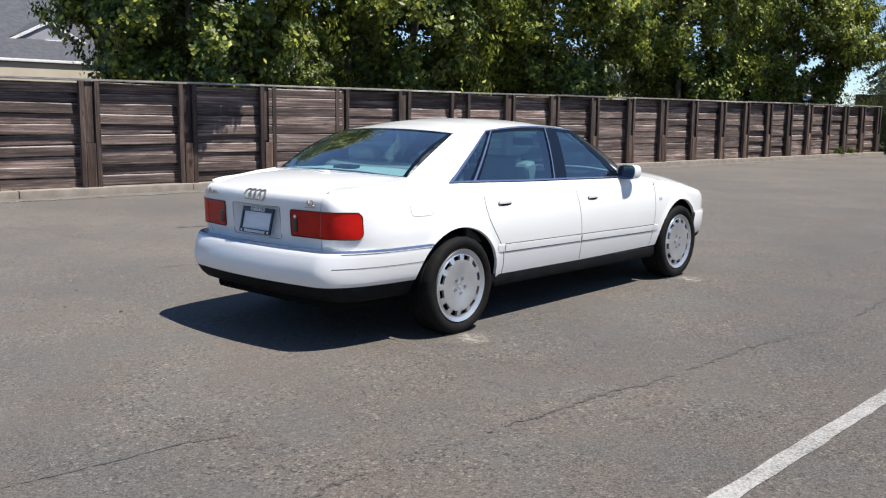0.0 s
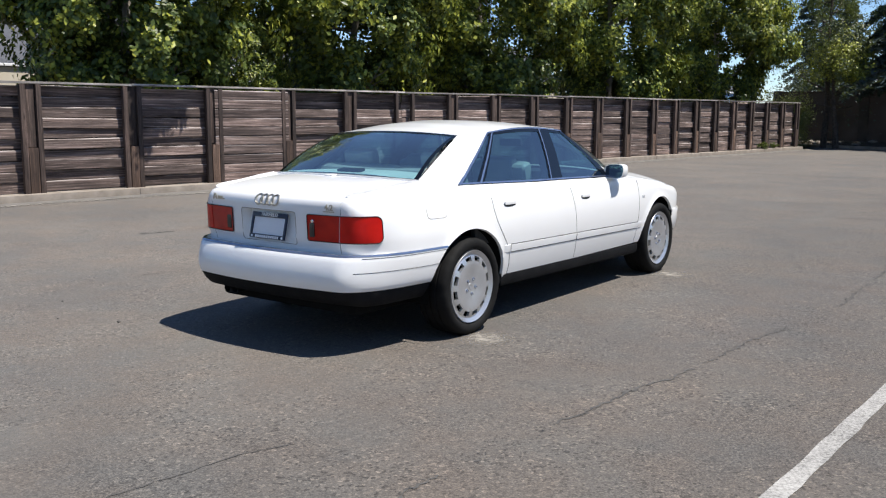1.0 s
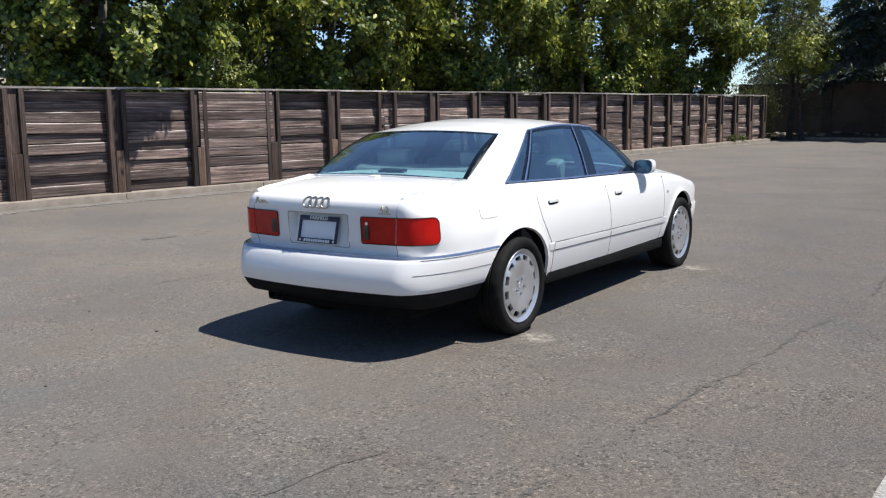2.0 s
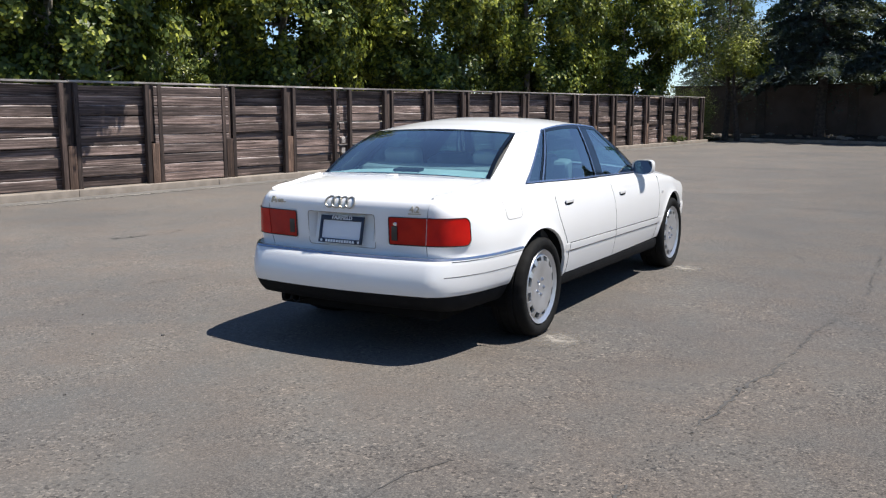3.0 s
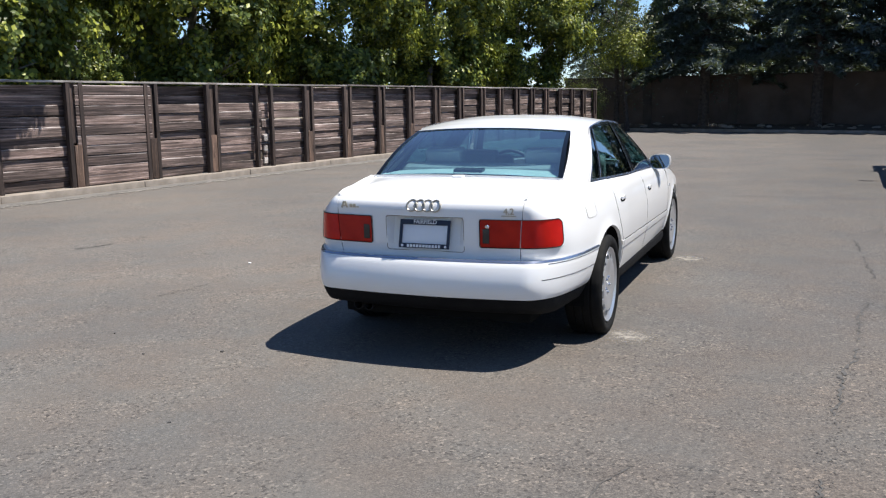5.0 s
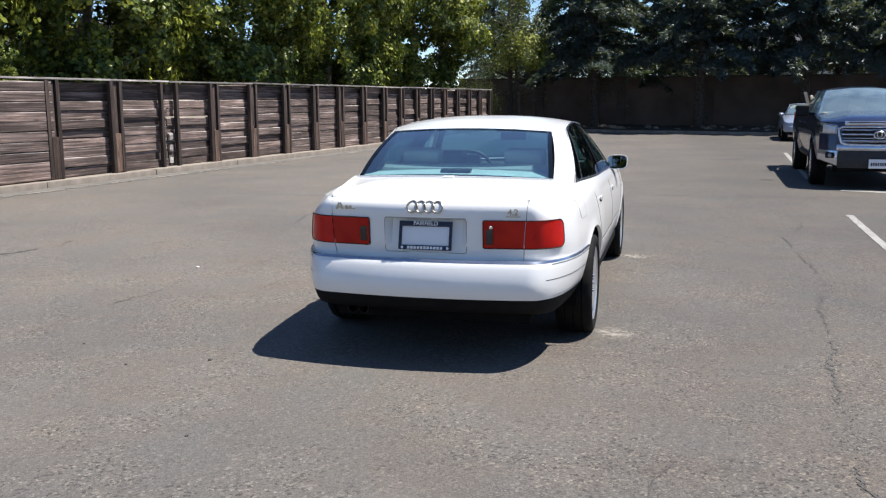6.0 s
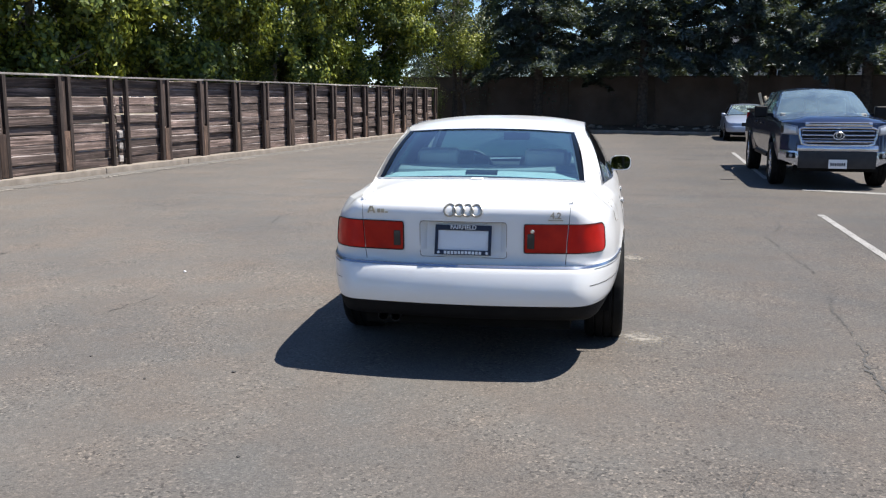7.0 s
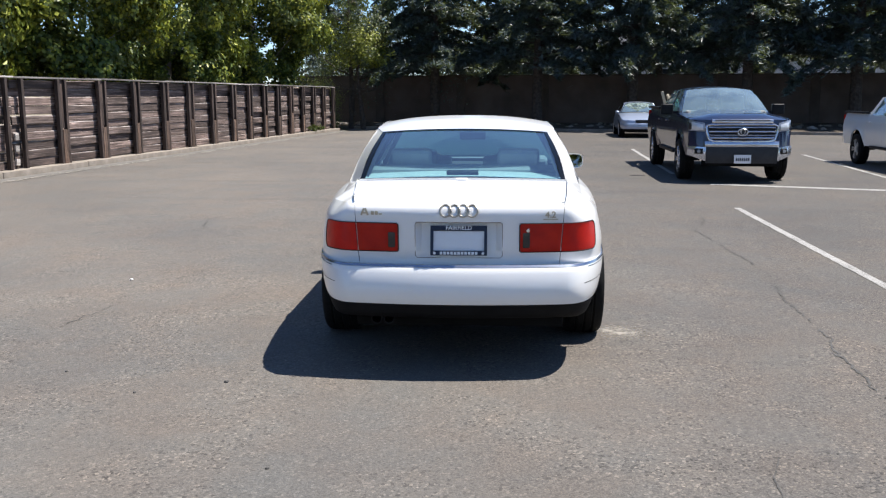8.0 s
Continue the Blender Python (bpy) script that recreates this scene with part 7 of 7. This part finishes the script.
# ---- houses behind the fence ----
def house(name, x, y0, y1, eave, ridge, deep, wall_mat, label, gable=None, windows=(), roof_mat=None):
    """A low house with its eave towards the lot."""
    h = empty(name)
    h.location = (x, (y0 + y1) / 2, 0)
    L = y1 - y0
    part("wall", bm_box((deep, L, eave), (-deep / 2, 0, eave / 2), None, 0.02), wall_mat, h)
    rm = roof_mat or M_ROOFTILE
    rise = ridge - eave
    for sgn, nm in ((1, "roof"), (-1, "roof")):
        a = math.atan2(rise, deep / 2)
        ln = (deep / 2 + 0.05) / math.cos(a)
        cx = -deep / 2 + sgn * (deep / 4 + 0.025)
        cz = eave + rise / 2 - 0.10 + 0.12
        part(nm, bm_box((ln, L + 0.8, 0.1), (cx, 0, cz), Matrix.Rotation(a * sgn, 4, "Y"), 0.01), rm, h)
    part("gutter", bm_box((0.07, L + 0.8, 0.08), (0.05, 0, eave + 0.03), None, 0.02), M_TRIM, h)
    for wy, wz, ww, wh in windows:
        win = part("window", bm_box((0.05, ww, wh), (0.02, wy, wz), None, 0.01), M_WINDOW, h)
        bm = bmesh.new()
        for size, at in (((0.07, ww + 0.16, 0.09), (0.03, wy, wz + wh / 2 + 0.04)), ((0.07, ww + 0.16, 0.09), (0.03, wy, wz - wh / 2 - 0.04)), ((0.068, 0.09, wh), (0.03, wy - ww / 2 - 0.04, wz)), ((0.068, 0.09, wh), (0.03, wy + ww / 2 + 0.04, wz)), ((0.06, 0.04, wh), (0.045, wy, wz))):
            bm_box(size, at, None, 0.01, bm)
        part("window_frame", bm, M_TRIM, win)
    if gable:
        gy, gz, gw, gh, out = gable
        tri = [(gy - gw, gz), (gy + gw, gz), (gy, gz + gh)]
        part("gable", bm_prism(tri, out - 3.0, out, "X"), M_GREYSIDING, h)
        def chevron(over, thick):
            return [(gy - gw - over, gz - 0.02), (gy, gz + gh + thick), (gy + gw + over, gz - 0.02), (gy + gw + over - thick * 1.6, gz - 0.02), (gy, gz + gh), (gy - gw - over + thick * 1.6, gz - 0.02)]

        part("barge_board", bm_prism(chevron(0.1, 0.1), out, out + 0.06, "X"), M_TRIM, h)
        part("gable_roof", bm_prism([(gy - gw - 0.14, gz), (gy, gz + gh + 0.13), (gy + gw + 0.14, gz), (gy, gz + gh + 0.04)], out - 3.0, out + 0.02, "X"), rm, h)
        part("gable_vent", bm_box((0.04, gw * 0.42, 0.07), (out + 0.02, gy + 0.15, gz + 0.08), None, 0.01), M_TRIM, h)
        part("roof_vent", bm_lathe([(0, 0.0), (0.0, 0.1), (0.32, 0.07), (0.34, 0.0)], 14, "Z", None, (-1.4, gy - 1.55, eave + 1.05)), M_TRIM, h)
    return tagged(h, label, "house")


house("house", -22.0, 1.5, 11.5, 2.78, 5.2, 9.0, M_BEIGE, "beige single-storey house with grey shingle roof and white-trimmed gable", (2.2, 3.4, 1.3, 0.6, -1.2))
house("house", -23.0, 14.0, 25.0, 3.1, 5.6, 8.0, M_GREYSIDING, "grey house with white-framed windows half hidden by trees", None, ((-4.2, 2.0, 1.1, 1.0), (-1.0, 2.0, 1.4, 1.0), (3.2, 2.0, 1.1, 1.0)))
house("house", -13.5, 41.5, 47.0, 2.6, 4.0, 5.0, M_BLUE, "light blue outbuilding beyond the fence", None, ((0.5, 1.6, 0.9, 0.8),))
M_PALEWALL = surface("pale_stucco", (0.6, 0.58, 0.54), (0.72, 0.7, 0.66), 1.2, 0.85, 0, 0.2, 60)
far_house = house("house", 0.0, -17.0, 17.0, 3.9, 6.0, 8.0, M_PALEWALL, "pale stucco building half hidden behind the conifers", None, ((-12, 2.6, 1.4, 1.2), (-6, 2.6, 1.4, 1.2), (0, 2.6, 1.4, 1.2), (6, 2.6, 1.4, 1.2), (12, 2.6, 1.4, 1.2)))
far_house.matrix_basis = pose(17.0, 52.4, 0, 0, 0, -98)
house("house", -20.0, 29.5, 38.5, 2.9, 5.0, 7.0, M_BEIGE, "beige house with a grey roof behind the trees", None, ((-1.5, 1.8, 1.2, 1.0),))


# ---- undergrowth ----
def bush(seed, radius, height, leaves, material, name="bush"):
    b = empty(name)
    r = random.Random(seed)
    rs = np.random.RandomState(seed)
    bm = bmesh.new()
    for k in range(7):
        a = k * 0.9
        bm_tube([(0, 0, 0), (math.cos(a) * radius * 0.4, math.sin(a) * radius * 0.4, height * 0.5), (math.cos(a) * radius * 0.8, math.sin(a) * radius * 0.8, height * 0.85)], [0.02, 0.013, 0.004], 5, bm)
    part("stems", bm, M_BARK, b)
    c = rs.normal(size=(24, 3)) * np.array([radius * 0.45, radius * 0.45, height * 0.2]) + np.array([0, 0, height * 0.55])
    p = c[rs.randint(0, 24, leaves)] + rs.normal(size=(leaves, 3)) * np.array([radius * 0.22, radius * 0.22, height * 0.13])
    p[:, 2] = np.abs(p[:, 2])
    me = leaf_mesh("leaves", p, rs.normal(size=(leaves, 3)) + np.array([0, 0, 0.8]), rs.uniform(0.05, 0.12, leaves) * (1 + radius * 0.2), material)
    ob = new("leaves", me)
    ob.parent = b
    return b


def weed(at, size, seed):
    b = bush(seed, 0.3, 0.45, 500, M_LEAF, "weed")
    place(b, pose(at.x, at.y, at.z, 0, 0, seed * 40), size)
    tagged(b, "green weed growing at the foot of the fence", "weed", group="weeds by the fence")


weed(by_fence(26.3, 0.12, 0.1), 0.6, 3)
weed(by_fence(27.3, 0.14, 0.1), 0.5, 4)
for k, (x, y, s) in enumerate(((-7.6, 36.6, 0.42), (-8.2, 38.4, 0.5))):
    b = bush(20 + k, 1.9, 4.6, 9000, M_HEDGE)
    place(b, pose(x, y, 0, 0, 0, 50 * k), s)
    tagged(b, "olive-green shrub between the fence and the brown wall", "shrub", group="shrubs by the wall")


M_GREYLEAF = leaf_material("olive_leaf", (0.05, 0.07, 0.035), (0.11, 0.135, 0.06), 0.2)
for k, (x, y, s) in enumerate(((-8.4, 42.2, 0.9), (-6.4, 41.9, 1.0), (-4.4, 41.6, 0.95), (-2.2, 41.3, 1.0), (0.2, 40.9, 0.9))):
    b = bush(40 + k, 2.0, 4.0, 5200, M_NEEDLE)
    place(b, pose(x, y, 0, 0, 0, 70 * k), s)
    tagged(b, "dark green shrub behind the brown wall", "shrub", group="shrubs behind the wall")


def build_litter():
    """Pale stones, bark chips and dry twigs scattered over the soil strip."""
    r = random.Random(61)
    bm = bmesh.new()
    for k in range(170):
        t, f = r.random() ** 1.3, r.uniform(0.12, 0.75)
        a = Vector((-7.2, 38.1, 0)).lerp(Vector((30.0, 24.3, 0)), t)
        p = a.lerp(WALL_A.lerp(WALL_B, t), f)
        size = r.uniform(0.04, 0.16)
        own = bmesh.ops.create_icosphere(bm, subdivisions=1, radius=size)["verts"]
        turn = r.uniform(0, 3.1)
        for v in own:
            q = v.co * r.uniform(0.7, 1.2)
            q = Vector((q.x * 1.6, q.y * 0.7, q.z * 0.55))
            v.co = Vector((q.x * math.cos(turn) - q.y * math.sin(turn), q.x * math.sin(turn) + q.y * math.cos(turn), q.z)) + Vector((p.x, p.y, 0.15 + 0.144 * f))
    tagged(link_mesh("ground_litter", bm, M_CONCRETE), "pale stones and bark litter on the soil strip", "litter", kind="stuff")


build_litter()
corner_tree = broadleaf(12, 9.0, 2.1, 0.25, 17000, 2.7, 0.1, 0.3, 0.12, (M_GREYLEAF, M_HEDGE), M_BARK)
corner_tree.matrix_basis = pose(-6.3, 37.4, 0.1, 0, 0, 30)
tagged(corner_tree, "thin olive-green tree in the corner by the brown wall", "tree")
low_tree = broadleaf(14, 4.3, 1.35, 0.4, 11000, 2.85, 0.1, 0.2, 0.6, (M_HEDGE, M_LEAF2), M_BARK)
low_tree.matrix_basis = pose(-5.7, 36.8, 0.1, 0, 0, 30)
tagged(low_tree, "small yellow-green tree in the corner by the brown wall", "tree")


# ---- unseen trees added on the open side of the lot, for the windows to mirror ----
def far_copy(proto, places, label):
    for x, y, turn, size in places:
        ob = copy_thing(proto, pose(x, y, 0, 0, 0, turn))
        ob.scale = (size, size, size)
        tagged(ob, label, "tree", "trees across the lot")


FAR_TREE = broadleaf(21, 7.4, 2.9, 0.22, 14000, 1.7, 0.26)
FAR_TREE.matrix_basis = pose(28, -1, 0, 0, 0, 90) @ Matrix.Scale(1.3, 4)
tagged(FAR_TREE, "unseen leafy green tree added on the open side of the lot", "tree", "trees across the lot")
far_copy(FAR_TREE, [(26, -10, 20, 1.2), (31, 9, 160, 1.3), (2, -34, 10, 1.2), (-17, -28, 60, 1.2), (15, -30, 200, 1.3), (-9, -36, 300, 1.3)], "unseen leafy green tree added on the open side of the lot")


# ---- the pieces of the fence ----
build_fence()
